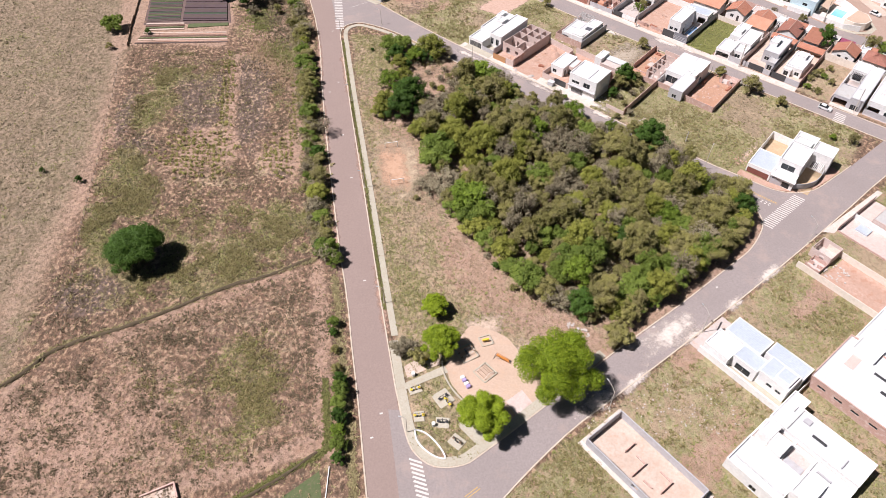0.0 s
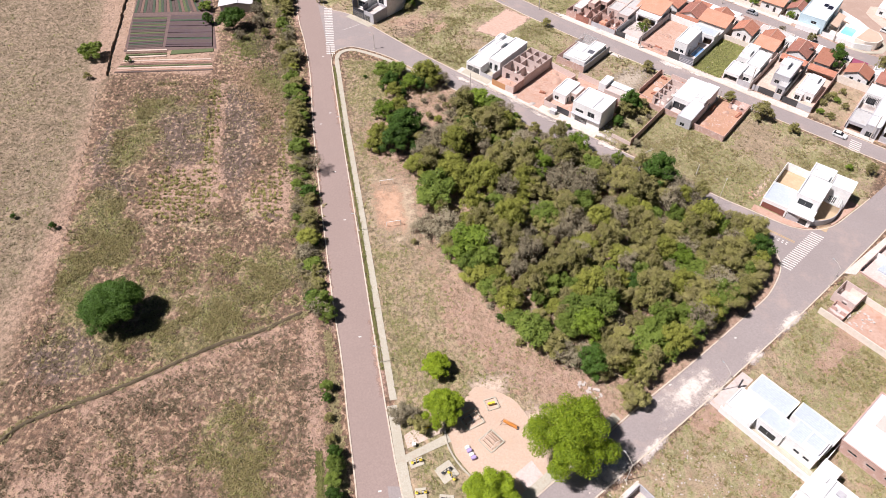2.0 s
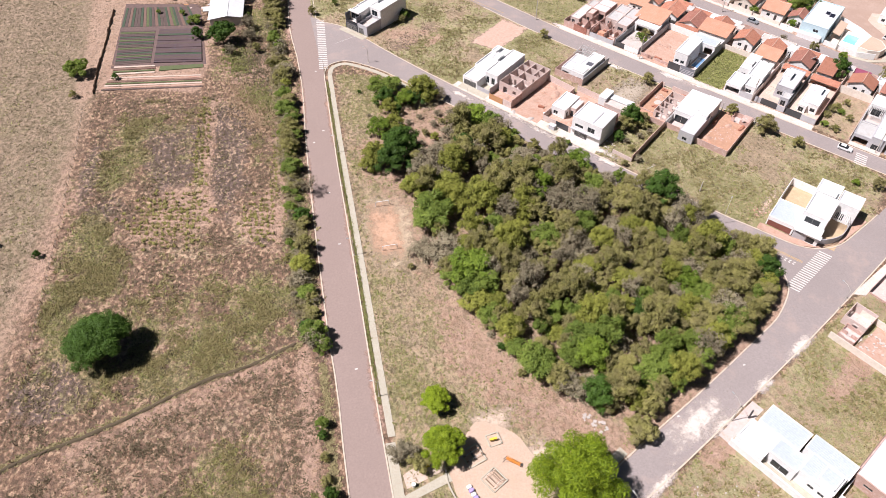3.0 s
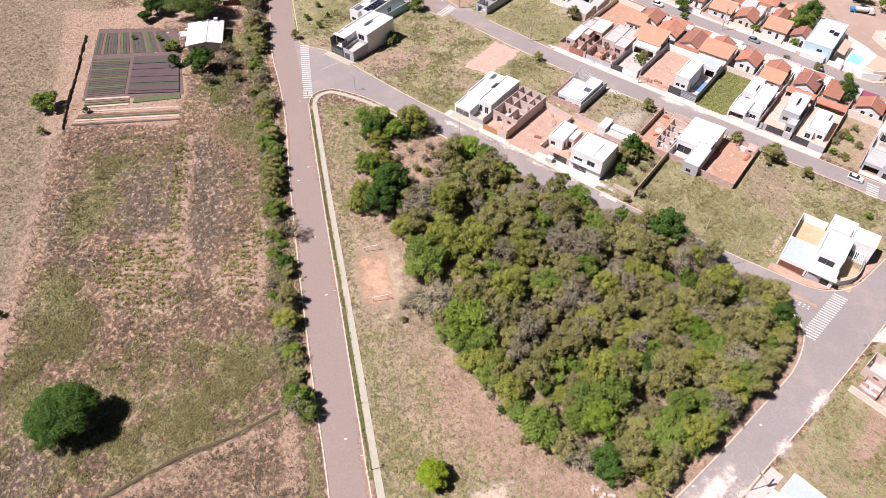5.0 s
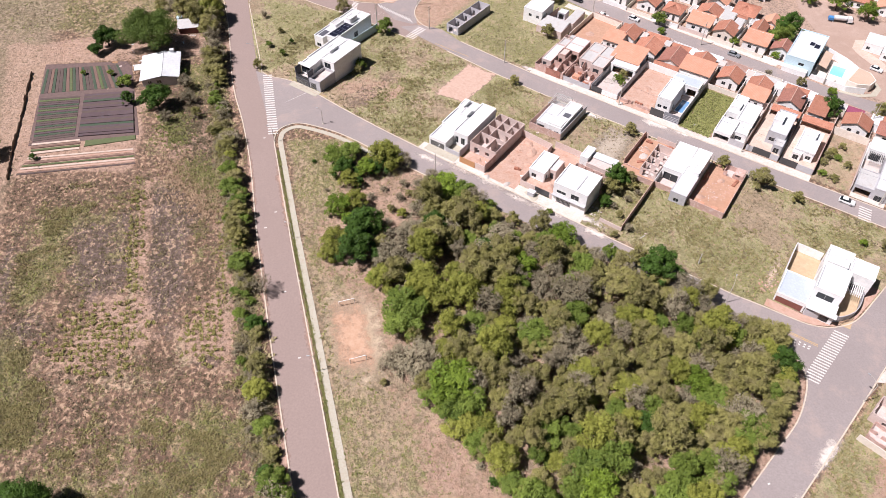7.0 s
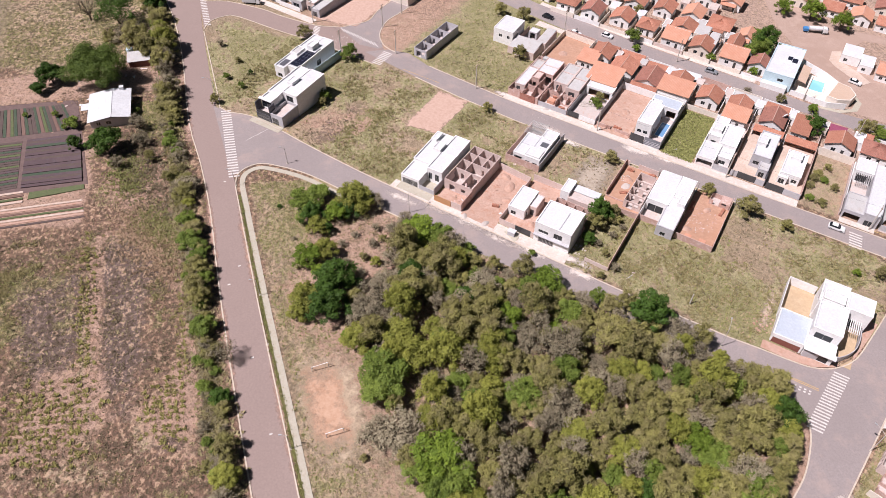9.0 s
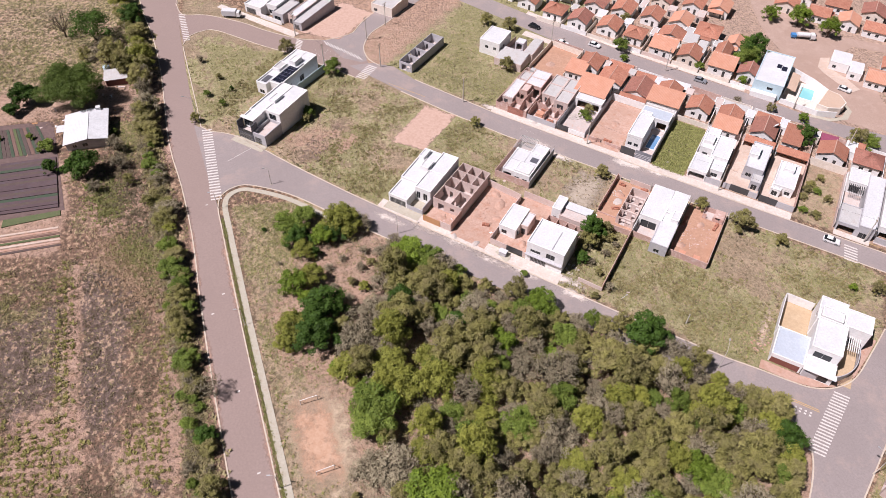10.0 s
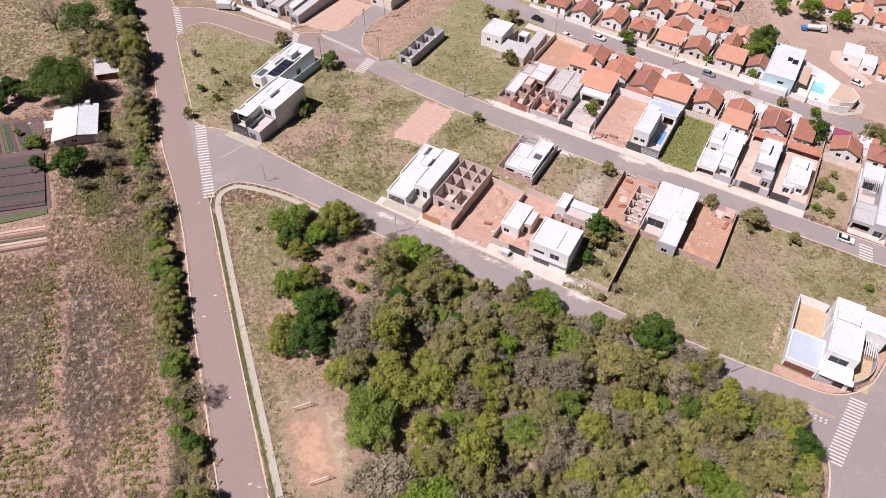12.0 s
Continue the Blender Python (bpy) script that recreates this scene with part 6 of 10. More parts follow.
ROW_2 = [(-2, 127, 8, 8), (8.5, 126, 8, 8), (18.5, 124, 8, 8), (29.5, 121.8, 8.2, 8), (39.2, 121, 7.8, 8), (49.8, 122.4, 8, 8), (59.4, 122, 7.4, 8), (70.2, 118.8, 9.2, 6.4), (79.4, 119.4, 8, 7.8), (90.4, 118.6, 9.0, 6.6), (99.0, 119.4, 7.2, 6.6),]
ROW_2 += [(70.4, 128.6, 9, 7), (60.4, 138.4, 7.6, 8), (70.4, 140.6, 7.8, 8.2), (80.8, 138.4, 9, 10), (50.0, 137.6, 8, 9), (40.2, 136, 8, 9), (88.6, 127.4, 5.2, 8), (29.8, 138, 8, 9), (91, 135.4, 6, 6.4), (19, 141, 8, 9), (49, 152, 8, 9), (60, 154, 8, 9), (71, 157, 8, 9), (38, 152, 8, 9),
         (80, 160, 8, 9)]
for i, (a, b, w, d) in enumerate(ROW_2):
    tl, key = ((TILE, "TILE"), (TILE_OLD, "OLD"), (TILE, "TILE"), (TILE_NEW, "NEW"))[(i * 7 + i // 3) % 4]
    if i in (7, 9):
        tl, key = TILE_NEW, "NEW"
    tile_house(a, b, w * 0.86, d * 0.88, 3.1, 1.6, tl, WHITE if rng.random() < 0.85 else CREAM, "shed" if i in (7, 9) else "gable" if rng.random() < 0.85 else "hip", label=LABELS[key], porch=1.8 if rng.random() < 0.3 else 0)
ROW_3 = [(101, 178, 9, 7), (113, 178, 9, 8), (123.4, 177.4, 8, 8), (133, 177, 8, 9), (143, 174, 8, 9), (136.6, 140.6, 9, 7), (141, 152, 8, 8), (150, 146, 8, 9), (147, 128, 9, 8), (151, 160, 8, 8), (105, 190, 9, 9), (118, 190, 9, 9), (131, 191, 9, 9), (143, 189, 9, 9), (155, 176, 9, 9), (158, 135, 9, 9)]
for i, (a, b, w, d) in enumerate(ROW_3):
    tl, key = ((TILE, "TILE"), (TILE, "TILE"), (TILE_OLD, "OLD"), (TILE_NEW, "NEW"))[(i * 5 + i // 2) % 4]
    tile_house(a, b, w * 0.88, d * 0.88, 3.1, 1.6, tl, WHITE if i % 4 else CREAM, "gable", turn=(0, 90)[i % 2], label=LABELS[key], porch=1.6 if i % 4 == 1 else 0)

# lean-to roofs and yard walls between the tiled houses
p = Plot("white_annex", "u", 75.6, 80.5, 108.6, 113, "low grey sheet roof beside a tiled house", "annex")
shell(p, 74.8, 79.6, 124.4, 130.6, 2.8, CREAM, ROOF_GREY, [("f", (1, 2, 0.1, 2.1), DOOR)], 0.05, kind="metal", rise=0.4)
shell(p, 80.2, 83.4, 121.0, 128.0, 2.8, WHITE, ROOF_GREY, [("f", (1, 2, 0.1, 2.1), DOOR)], 0.05, kind="metal", rise=0.4)
for a0, a1 in ((36.6, 47.6), (48.2, 57.6), (57.8, 66.6), (66.8, 75.6), (75.8, 84.8), (85.4, 94.6), (94.9, 104.4), (105, 114.2), (114.6, 123.8), (124.2, 133.8), (134.4, 143.4)):
    b = 102.8 - (a0 - 48) * 0.038 if a0 < 110 else 98.8
    boundary([uv(a0, b), uv(a1, b - 0.3)], 1.7 + 0.4 * rng.random(), rng.choice([WHITE, CREAM, PINK_WALL, BRICK_WALL]), "front yard wall of a tiled house along the street")
    boundary([uv(a1, b - 0.3), uv(a1, 84.6)], 1.8, rng.choice([WHITE, CREAM, PINK_WALL]), "side wall between two tiled houses")
for a0, a1 in ((25, 34), (34.4, 44), (44.4, 54), (54.4, 64), (64.4, 74.6), (75, 84), (84.4, 94.4), (94.8, 102)):
    b = 115.4 - (a0 - 25) * 0.035
    boundary([uv(a0, b), uv(a1, b - 0.3)], 1.3 + 0.4 * rng.random(), rng.choice([WHITE, CREAM, PINK_WALL]), "front yard wall of a tiled house across the street")
    boundary([uv(a1, b), uv(a1, b + 17)], 1.7, rng.choice([WHITE, CREAM, PINK_WALL]), "side wall between two tiled houses")
for k, (a, b, w, d) in enumerate(((53, 99.2, 8, 3.6), (62, 99, 8, 3.6), (71, 97.4, 7, 3.4), (81, 99, 7.6, 3.0), (100, 96.2, 8, 4.4), (110, 96.4, 7.6, 3.4), (110, 82.6, 8.6, 2.6), (119.4, 82.6, 8.8, 2.8), (71, 83.6, 8.6, 2.0), (127.4, 95.6, 5.2, 3.4), (135, 96.4, 5, 3.6))):
    p = Plot("lean_to", "u", a - w / 2, a + w / 2, b - d / 2, b + d / 2, "narrow lean-to with a sloping roof against a yard wall", "lean-to", "yard lean-tos")
    x0, x1, y0, y1 = p.span(a - w / 2, a + w / 2, b - d / 2, b + d / 2)
    part("wall", boxes((x0, x1, y1 - 0.15, y1, -1, 2.5), (x0, x0 + 0.15, y0, y1, -1, 2.0)), WHITE, p.ob)
    bm = bmesh.new()
    if k in (3, 4):
        ribbed(bm, x0, x1, y0, y1, 2.1, 0.45)
        box(bm, x0, x1, y0, y1, 1.95, 2.05)
        part("roof", bm, ROOF_GREY if k == 4 else ROOF_WHITE, p.ob)
    else:
        tiled_slope(bm, (x0, y0, 2.0), (x1, y0, 2.0), (x0, y1, 2.6), (x1, y1, 2.6))
        part("roof", bm, MAGENTA if k == 9 else TILE, p.ob)

# pale blue house and pool plot on the rounded corner
p = Plot("blue_house", "u", 101, 131, 109, 131, "two-storey pale blue house with a white roof and pool terrace")
shell(p, 101.6, 110.6, 111.6, 130.6, 5.6, PALE_BLUE, ROOF_WHITE, [("f", (4.4, 6.2, 3.4, 4.4), WIN), ("r", (4, 6, 0.2, 2.3), DOOR), ("r", (9, 11, 3.2, 4.6), WIN)], 0.2)
slab(p, "porch", 101.8, 109.6, 109.8, 111.6, -0.5, 2.6, WHITE)
slab(p, "roof_hatch", 108.0, 109.6, 121.0, 123.4, 5.62, 5.8, SOLAR)
slab(p, "roof_hatch", 106.4, 107.8, 122.0, 124.0, 5.62, 5.8, SOLAR)
tile = bmesh.new()
x0, x1, y0, y1 = p.span(111.4, 114.4, 116.5, 126.5)
tiled_slope(tile, (x1, y0, 2.4), (x1, y1, 2.4), (x0, y0, 3.1), (x0, y1, 3.1))
part("terrace_roof", tile, SAND, p.ob)
slab(p, "terrace_wall", 111.3, 111.5, 116.5, 126.5, -0.5, 3.0, WHITE)
paving(p, 110.8, 126, 111, 127, CREAM, "terrace", 0.2)
slab(p, "pool", 115.8, 119.9, 117.4, 124.2, 0.2, 0.28, POOL)
for d in ((115.4, 115.8, 117.0, 124.6), (119.9, 120.3, 117.0, 124.6), (115.8, 119.9, 117.0, 117.4), (115.8, 119.9, 124.2, 124.6)):
    slab(p, "pool_edge", *d, 0.2, 0.34, WHITE)
for d in (((110.8, 130.8), (119.0, 126.6)), ((119.0, 126.6), (126.8, 120.4)), ((111, 110.8), (122.4, 109.8)), ((122.4, 109.8), (127.8, 112.0))):
    (ax, ay), (bx, by) = [(q[0] - 101, q[1] - 109) for q in d]
    n = Vector((by - ay, ax - bx)).normalized() * 0.1
    bm = bmesh.new()
    prism(bm, ccw([(ax - n.x, ay - n.y), (bx - n.x, by - n.y), (bx + n.x, by + n.y), (ax + n.x, ay + n.y)]), -1.5, 2.3)
    part("garden_wall", bm, WHITE, p.ob)
bm = bmesh.new()
prism(bm, ccw([(121.6 - 101, 4.0), (125.0 - 101, 3.4), (128.6 - 101, 5.2), (129.6 - 101, 9), (127.2 - 101, 12.6), (123.2 - 101, 13.6)]), -1.6, 2.6)
part("round_wall", bm, CREAM, p.ob)
bm = bmesh.new()
prism(bm, ccw([(121.9 - 101, 4.3), (125.0 - 101, 3.8), (128.2 - 101, 5.5), (129.2 - 101, 8.9), (127.0 - 101, 12.2), (123.4 - 101, 13.2)]), 2.6, 2.72)
part("roof", bm, SAND, p.ob)
sheet("pavement_rounded", [uv(121, 108.2), uv(127, 109.2), uv(131.6, 113.4), uv(132.2, 119), uv(128.6, 124.2), uv(127.4, 123.4), uv(130.4, 118.6), uv(129.8, 113.8), uv(126.4, 110.6), uv(121, 109.8)], 0.12, CONCRETE, "pale concrete pavement round a street corner", "pavement", 0.2)
p = Plot("white_house", "u", 121, 129, 140, 150, "white sheet-roofed house behind a rounded sandy corner")
shell(p, 121.6, 127.6, 142, 149.6, 3.2, WHITE, ROOF_WHITE, [("f", (1, 2.2, 1, 2.1), WIN)], 0.06, kind="metal", rise=0.3)
shell(p, 127.8, 132, 139, 146.0, 2.9, WHITE, ROOF_WHITE, [("f", (1, 2.2, 1, 2.1), WIN)], 0.06, kind="metal", rise=0.3)
sheet("pavement_sandy", [uv(118.6, 141), uv(121, 138), uv(126, 134), uv(131, 131), uv(133, 134), uv(128, 139), uv(121.6, 143), uv(121.4, 150), uv(118.4, 148)], 0.12, PALE_SOIL, "sandy rounded pavement corner", "pavement", 0.2)

# ---- plots along the diagonal street ----
p = Plot("unfinished_house", "s", 1.6, 11.6, 3.6, 24.5, "roofless rendered shell with a bare soil floor")
paving(p, 0.7, 12.6, 2.7, 25.3, APRON, "apron", 0.14)
paving(p, 1.9, 11.4, 3.9, 24.1, PALE_SOIL, "floor", 0.24)
stand_wall(p, 1.7, 11.5, 3.8, 3.8, 2.3, GREY_WALL, 0.22)
stand_wall(p, 1.7, 11.5, 24.2, 24.2, 2.3, GREY_WALL, 0.22, holes=[(3.4, 4.6, 0.1, 2.1)])
stand_wall(p, 1.7, 1.7, 3.9, 24.1, 2.3, GREY_WALL, 0.24, holes=[(8, 9.4, 1.0, 2.0)])
stand_wall(p, 11.5, 11.5, 3.9, 24.1, 2.3, GREY_WALL, 0.24)
for a0, a1, b in ((6.2, 9.0, 9.6), (3.4, 7.4, 13.6), (5.0, 8.2, 19.0)):
    stand_wall(p, a0, a1, b, b, 1.1, BRICK_WALL, 0.15)
for a0, b0, b1 in ((7.4, 11.4, 13.4), (4.6, 15.4, 17.4), (8.4, 16.2, 19.0)):
    stand_wall(p, a0, a0, b0, b1, 0.5, BRICK_WALL, 0.3, name="footing")
p = Plot("modern_house", "s", 37, 49.6, 3.2, 23, "white house with bluish galvanised sheet roofs")
shell(p, 38.0, 43.4, 4.0, 9.8, 3.3, WHITE, ROOF_WHITE, [("b", (0.6, 4.4, 0.1, 2.5), GATE)], 0.15)
shell(p, 43.6, 48.6, 5.0, 13.4, 3.9, WHITE, ROOF_BLUE, [("r", (2, 3.4, 1, 2.2), WIN)], 0.12, kind="metal", rise=0.3)
shell(p, 39.6, 43.6, 9.8, 15.4, 3.6, WHITE, ROOF_BLUE, [("l", (1, 4.4, 0.6, 2.4), WIN)], 0.25, kind="metal", rise=0.2)
shell(p, 40.2, 45.2, 15.4, 22.0, 4.0, WHITE, ROOF_BLUE, [("l", (1, 2.2, 1.6, 2.4), WIN), ("l", (3, 4.2, 1.6, 2.4), WIN)], 0.2, kind="metal", rise=0.3)
shell(p, 45.2, 49.2, 13.8, 22.4, 3.7, WHITE, ROOF_BLUE, [("r", (2, 3.4, 1, 2.2), WIN)], 0.12, kind="metal", rise=0.4)
shell(p, 41.0, 44.4, 18.4, 21.6, 4.7, WHITE, ROOF_BLUE, [], 0.15, 3.9, kind="metal", rise=0.1)
stand_wall(p, 37.4, 37.4, 3.6, 23, 1.8, WHITE, 0.4)
paving(p, 37.4, 40.2, 3.6, 23, CONCRETE, "side_path", 0.15)
stand_wall(p, 37.4, 49.4, 23, 23, 2.0, WHITE)
paving(p, 37.4, 49.4, 1.4, 4.0, FLOOR_SLAB, "apron", 0.12)
slab(p, "gate_post", 45.2, 45.5, 2.9, 3.2, -0.5, 3.0, METAL_DARK)

p = Plot("white_house", "s", 18.4, 41, 21.6, 42, "large white building with flat roofs of many levels")
shell(p, 18.9, 26.2, 22.6, 33.5, 3.4, WHITE, ROOF_WHITE, [("b", (2, 3.4, 1, 2.2), WIN), ("l", (4, 5.4, 1, 2.2), WIN)], 0.45)
shell(p, 26.22, 32.2, 22.6, 28.98, 2.8, WHITE, FLOOR_SLAB, [("b", (1.2, 2.6, 0.1, 2.2), DOOR)], 0.3)
shell(p, 32.22, 41.0, 22.8, 26.1, 4.2, WHITE, ROOF_WHITE, [("r", (0.9, 2.1, 1, 2.2), WIN), ("b", (2, 3, 1, 2.2), WIN)], 0.15)
shell(p, 27.4, 31.1, 23.2, 25.7, 5.3, WHITE, ROOF_WHITE, [("r", (0.8, 1.8, 3.4, 4.4), WIN)], 0.14, 2.6)
shell(p, 26.4, 29.6, 25.9, 28.8, 5.3, WHITE, ROOF_WHITE, [("r", (0.8, 1.9, 3.2, 4.6), WIN)], 0.14, 2.6)
shell(p, 26.22, 31.2, 29.0, 33.4, 2.6, WHITE, FLOOR_SLAB, [], 0.5)
slab(p, "roof_ramp", 26.6, 28.4, 29.4, 33.0, 2.62, 3.0, GREY_WALL)
shell(p, 32.22, 38.7, 26.15, 41.0, 3.8, WHITE, ROOF_WHITE, [("r", (5, 6.4, 1, 2.2), WIN)], 0.4)
shell(p, 31.22, 32.2, 29.0, 41.0, 3.2, WHITE, FLOOR_SLAB, [], 0.2)
shell(p, 21.8, 27.7, 33.55, 37.3, 4.5, WHITE, ROOF_WHITE, [("l", (1, 2.4, 2.2, 3.4), WIN)], 0.3)
shell(p, 27.75, 31.2, 33.45, 41.0, 3.6, WHITE, ROOF_WHITE, [], 0.4)
shell(p, 18.9, 27.7, 37.35, 41.0, 3.5, WHITE, ROOF_WHITE, [("l", (1, 2.4, 1, 2.2), WIN)], 0.4)
stand_wall(p, 20.6, 20.6, 23.2, 33.2, 3.95, WHITE, 0.12, 3.3, name="roof_upstand")
slab(p, "skylight", 29.2, 29.5, 34.6, 37.4, 3.6, 4.0, GREY_WALL)
slab(p, "vent", 34.9, 35.2, 30.2, 33.0, 3.8, 4.3, METAL_DARK)
slab(p, "vent", 33.2, 35.4, 37.0, 37.2, 3.8, 4.3, GREY_WALL)
slab(p, "roof_hatch", 36.4, 37.6, 27.4, 28.8, 3.8, 4.25, GREY_WALL)
slab(p, "water_tank", 36.6, 38.0, 23.6, 25.2, 4.25, 4.7, WHITE)
p = Plot("white_house", "s", 46, 82, 22, 44, "long unfinished white-roofed building with bare block side walls")
shell(p, 48.4, 64.2, 22.6, 43, 4.2, BRICK_WALL, ROOF_WHITE, [("l", (x, x + 1.8, 2.6, 3.2), WIN) for x in (2, 5.6, 9.4, 13, 16.6)], 0.25)
shell(p, 64.2, 80, 23.4, 43, 4.0, WHITE, ROOF_WHITE, [("b", (3, 4.6, 1, 2.2), WIN), ("b", (9, 10.6, 1, 2.2), WIN)], 0.25)
shell(p, 60.4, 65.0, 24.4, 29.4, 5.0, WHITE, ROOF_WHITE, [], 0.2, 4.0)
slab(p, "light_well", 56.2, 60.0, 25.4, 27.4, 4.2, 4.26, PINK_WALL)
slab(p, "vent", 55.4, 55.9, 33.6, 37.6, 4.2, 4.5, METAL_DARK)
slab(p, "vent", 58.6, 59.0, 30.6, 34.0, 4.2, 4.5, METAL_DARK)

boundary([sq(77.5, 3.0), sq(77.5, 23)], 1.9, CREAM, "cream precast panel wall beside a building plot")
boundary([sq(89.2, 4.6), sq(89.2, 23)], 1.9, CREAM, "cream precast panel wall beside a building plot")
sheet("soil_plot", [sq(77.7, 9), sq(89, 9), sq(89, 23), sq(77.7, 23)], 0.07, SOIL, "orange soil heap in a building plot", "soil", 0.1)
p = Plot("brick_shed", "s", 80.4, 89.4, 2.6, 8.6, "roofless pink block shed on a building plot", "shed")
rooms(p, 83.6, 89.2, 2.8, 7.8, 2.8, PINK_WALL, [], [])
rooms(p, 79.2, 83.4, 4.2, 7.8, 1.2, BRICK_WALL, [], [(81.2, 4.2, 7.8)])
p = Plot("unfinished_house", "s", 97, 118, 2.4, 22, "open building site with low block walls and cement floor")
paving(p, 97.4, 117, 2.8, 21, PINK_WALL, "floor", 0.15)
stand_wall(p, 97.4, 117, 2.8, 2.8, 1.9, PINK_WALL)
stand_wall(p, 97.4, 97.4, 2.8, 21, 0.5, BRICK_WALL)
stand_wall(p, 105.6, 105.6, 2.8, 12, 1.8, WHITE)
shell(p, 106, 116.8, 7, 20, 2.8, PINK_WALL, ROOF_GREY, [("b", (2, 4, 0.2, 2.2), DOOR)], 0.1)
slab(p, "roof_sheet_bundle", 101.6, 104.6, 5.4, 8.6, 0.15, 0.6, ROOF_BLUE)
sheet("apron", [sq(94, 0.6), sq(122, 1.4), sq(122, 2.8), sq(96, 2.8)], 0.09, APRON, "pale dusty concrete apron along the street", "pavement", 0.15)

# dusty aprons between the kerbs and the house fronts
for pts in ([uv(30, 2.6), uv(80, 2.0), uv(80, 5.5), uv(30, 5.6)], [uv(36, 55.8), uv(76, 55.5), uv(76, 58.3), uv(36, 58.4)], [uv(76, 55.4), uv(124, 55.2), uv(124, 58.4), uv(76, 57.9)], [uv(50, 46.9), uv(61, 47.0), uv(61, 47.3), uv(50, 47.2)],
            [uv(25, 102.6), uv(124, 99.2), uv(124, 101.6), uv(98, 99.9), uv(80, 100.8), uv(25, 106)], [uv(20, 117.2), uv(56, 112.9), uv(100, 110.8), uv(100, 113), uv(56, 115.2), uv(20, 119.4)], [uv(-72, 58.6), uv(-38, 57.2), uv(-38, 60.4), uv(-72, 61)]):
    sheet("apron", pts, 0.075, APRON, "pale dusty concrete pavement before the houses", "pavement", 0.15)


# ---- trees ----
def leaf_mesh(name, blobs, count, leaf, seed, material, droop=0.25, fuzz=1.15, fine=False):
    """Leaves as small bent blades over the clumps of a crown."""
    r = np.random.RandomState(seed)
    w = np.array([b[3] ** 2 for b in blobs])
    pick = r.choice(len(blobs), count, p=w / w.sum())
    c = np.array(blobs)[pick]
    d = r.normal(size=(count, 3))
    d[:, 2] += droop
    d /= np.linalg.norm(d, axis=1)[:, None]
    rad = c[:, 3] * (1.38 - fuzz + fuzz * r.rand(count) ** 0.8)
    pos = c[:, :3] + d * rad[:, None] * np.array([1, 1, 0.82])
    nrm = d * 0.8 + r.normal(size=(count, 3)) * 0.45 + np.array([-0.15, 0, 0.5])
    nrm /= np.linalg.norm(nrm, axis=1)[:, None]
    a = np.cross(nrm, r.normal(size=(count, 3)))
    a /= np.linalg.norm(a, axis=1)[:, None]
    b = np.cross(nrm, a)
    s = leaf * (0.55 + 0.9 * r.rand(count))[:, None]
    tip = nrm * s * 0.25
    v = np.stack([pos - a * s * 1.4, pos - b * s * 0.4 + tip, pos + a * s * 1.4, pos + b * s * 0.4 + tip], 1).reshape(-1, 3)
    if fine:
        v = np.stack([pos - a * s - b * s * 0.45, pos - a * s + b * s * 0.45, pos + a * s * 1.3 + tip], 1).reshape(-1, 3)
    k = 3 if fine else 4
    me = bpy.data.meshes.new(name)
    me.vertices.add(len(v))
    me.vertices.foreach_set("co", v.ravel())
    me.loops.add(count * k)
    me.loops.foreach_set("vertex_index", np.arange(count * k))
    me.polygons.add(count)
    me.polygons.foreach_set("loop_start", np.arange(0, count * k, k))
    me.update(calc_edges=True)
    me.materials.append(material)
    return me


def tree(name, x, y, R, top, seed, material, label, count=2400, leaf=0.26, clumps=11, stem=0.35, group="", category="tree", sparse=False, fuzz=0.75, fine=False, loose=0.4):
    """Tapered trunk, limbs into the clumps, and an uneven crown of many leaves."""
    rr = random.Random(seed)
    ob = thing(name, x, y, rr.uniform(0, 360), label, category, group)
    mid, half = top * (0.5 + stem / 2), top * (1 - stem) / 2
    blobs = [(0, 0, mid + half * 0.15, R * 0.5)]
    for i in range(clumps):
        q = math.sqrt((i + 0.6) / clumps) * rr.uniform(1 - 0.22 * loose, 1 + 0.16 * loose)
        a = 2.4 * i + rr.uniform(-0.7, 0.7) * loose
        z = mid - half * 0.75 + half * 1.75 * math.sqrt(max(0.06, 1 - 0.85 * q * q)) * rr.uniform(1 - 0.55 * loose, 1 + 0.14 * loose)
        size = rr.uniform(0.17, 0.33) if clumps < 26 else rr.uniform(0.14, 0.27)
        blobs.append((R * q * math.cos(a), R * q * math.sin(a), z, R * size))
    bm = bmesh.new()
    base = R * 0.05 + 0.07
    fork = (rr.uniform(-0.2, 0.2), rr.uniform(-0.2, 0.2), top * stem)
    tube(bm, (0, 0, -0.4), fork, base, base * 0.7, 7)
    for bx, by, bz, br in blobs[1:: 1 if sparse else 4]:
        tube(bm, fork, (bx * 0.9, by * 0.9, bz), base * 0.45, base * 0.12, 5)
        if sparse:
            for k in range(4):
                tube(bm, (bx * 0.6, by * 0.6, (bz + fork[2]) / 2), (bx + rr.uniform(-1, 1) * br, by + rr.uniform(-1, 1) * br, bz + rr.uniform(-0.3, 1) * br), base * 0.2, base * 0.06, 4)
    part("trunk", bm, BARK, ob)
    crown = new("crown", leaf_mesh("crown", blobs, count, leaf, seed, material, 0.25, fuzz, fine))
    crown.parent = ob
    return ob


def copy_tree(ob, x, y, turn, size, tall, group="", name="", label=""):
    c = copy_thing(ob, pose(x, y, level(x, y), 0, 0, turn))
    if name:
        c.name = name
        c["label"] = label or ob["label"].replace("woodland tree in a dense wood", name.replace("_", " ") + " among others")
    c.matrix_basis = pose(x, y, level(x, y), 0, 0, turn) @ Matrix.Diagonal((size, size, tall, 1))
    if group:
        c["group"] = group
    return c


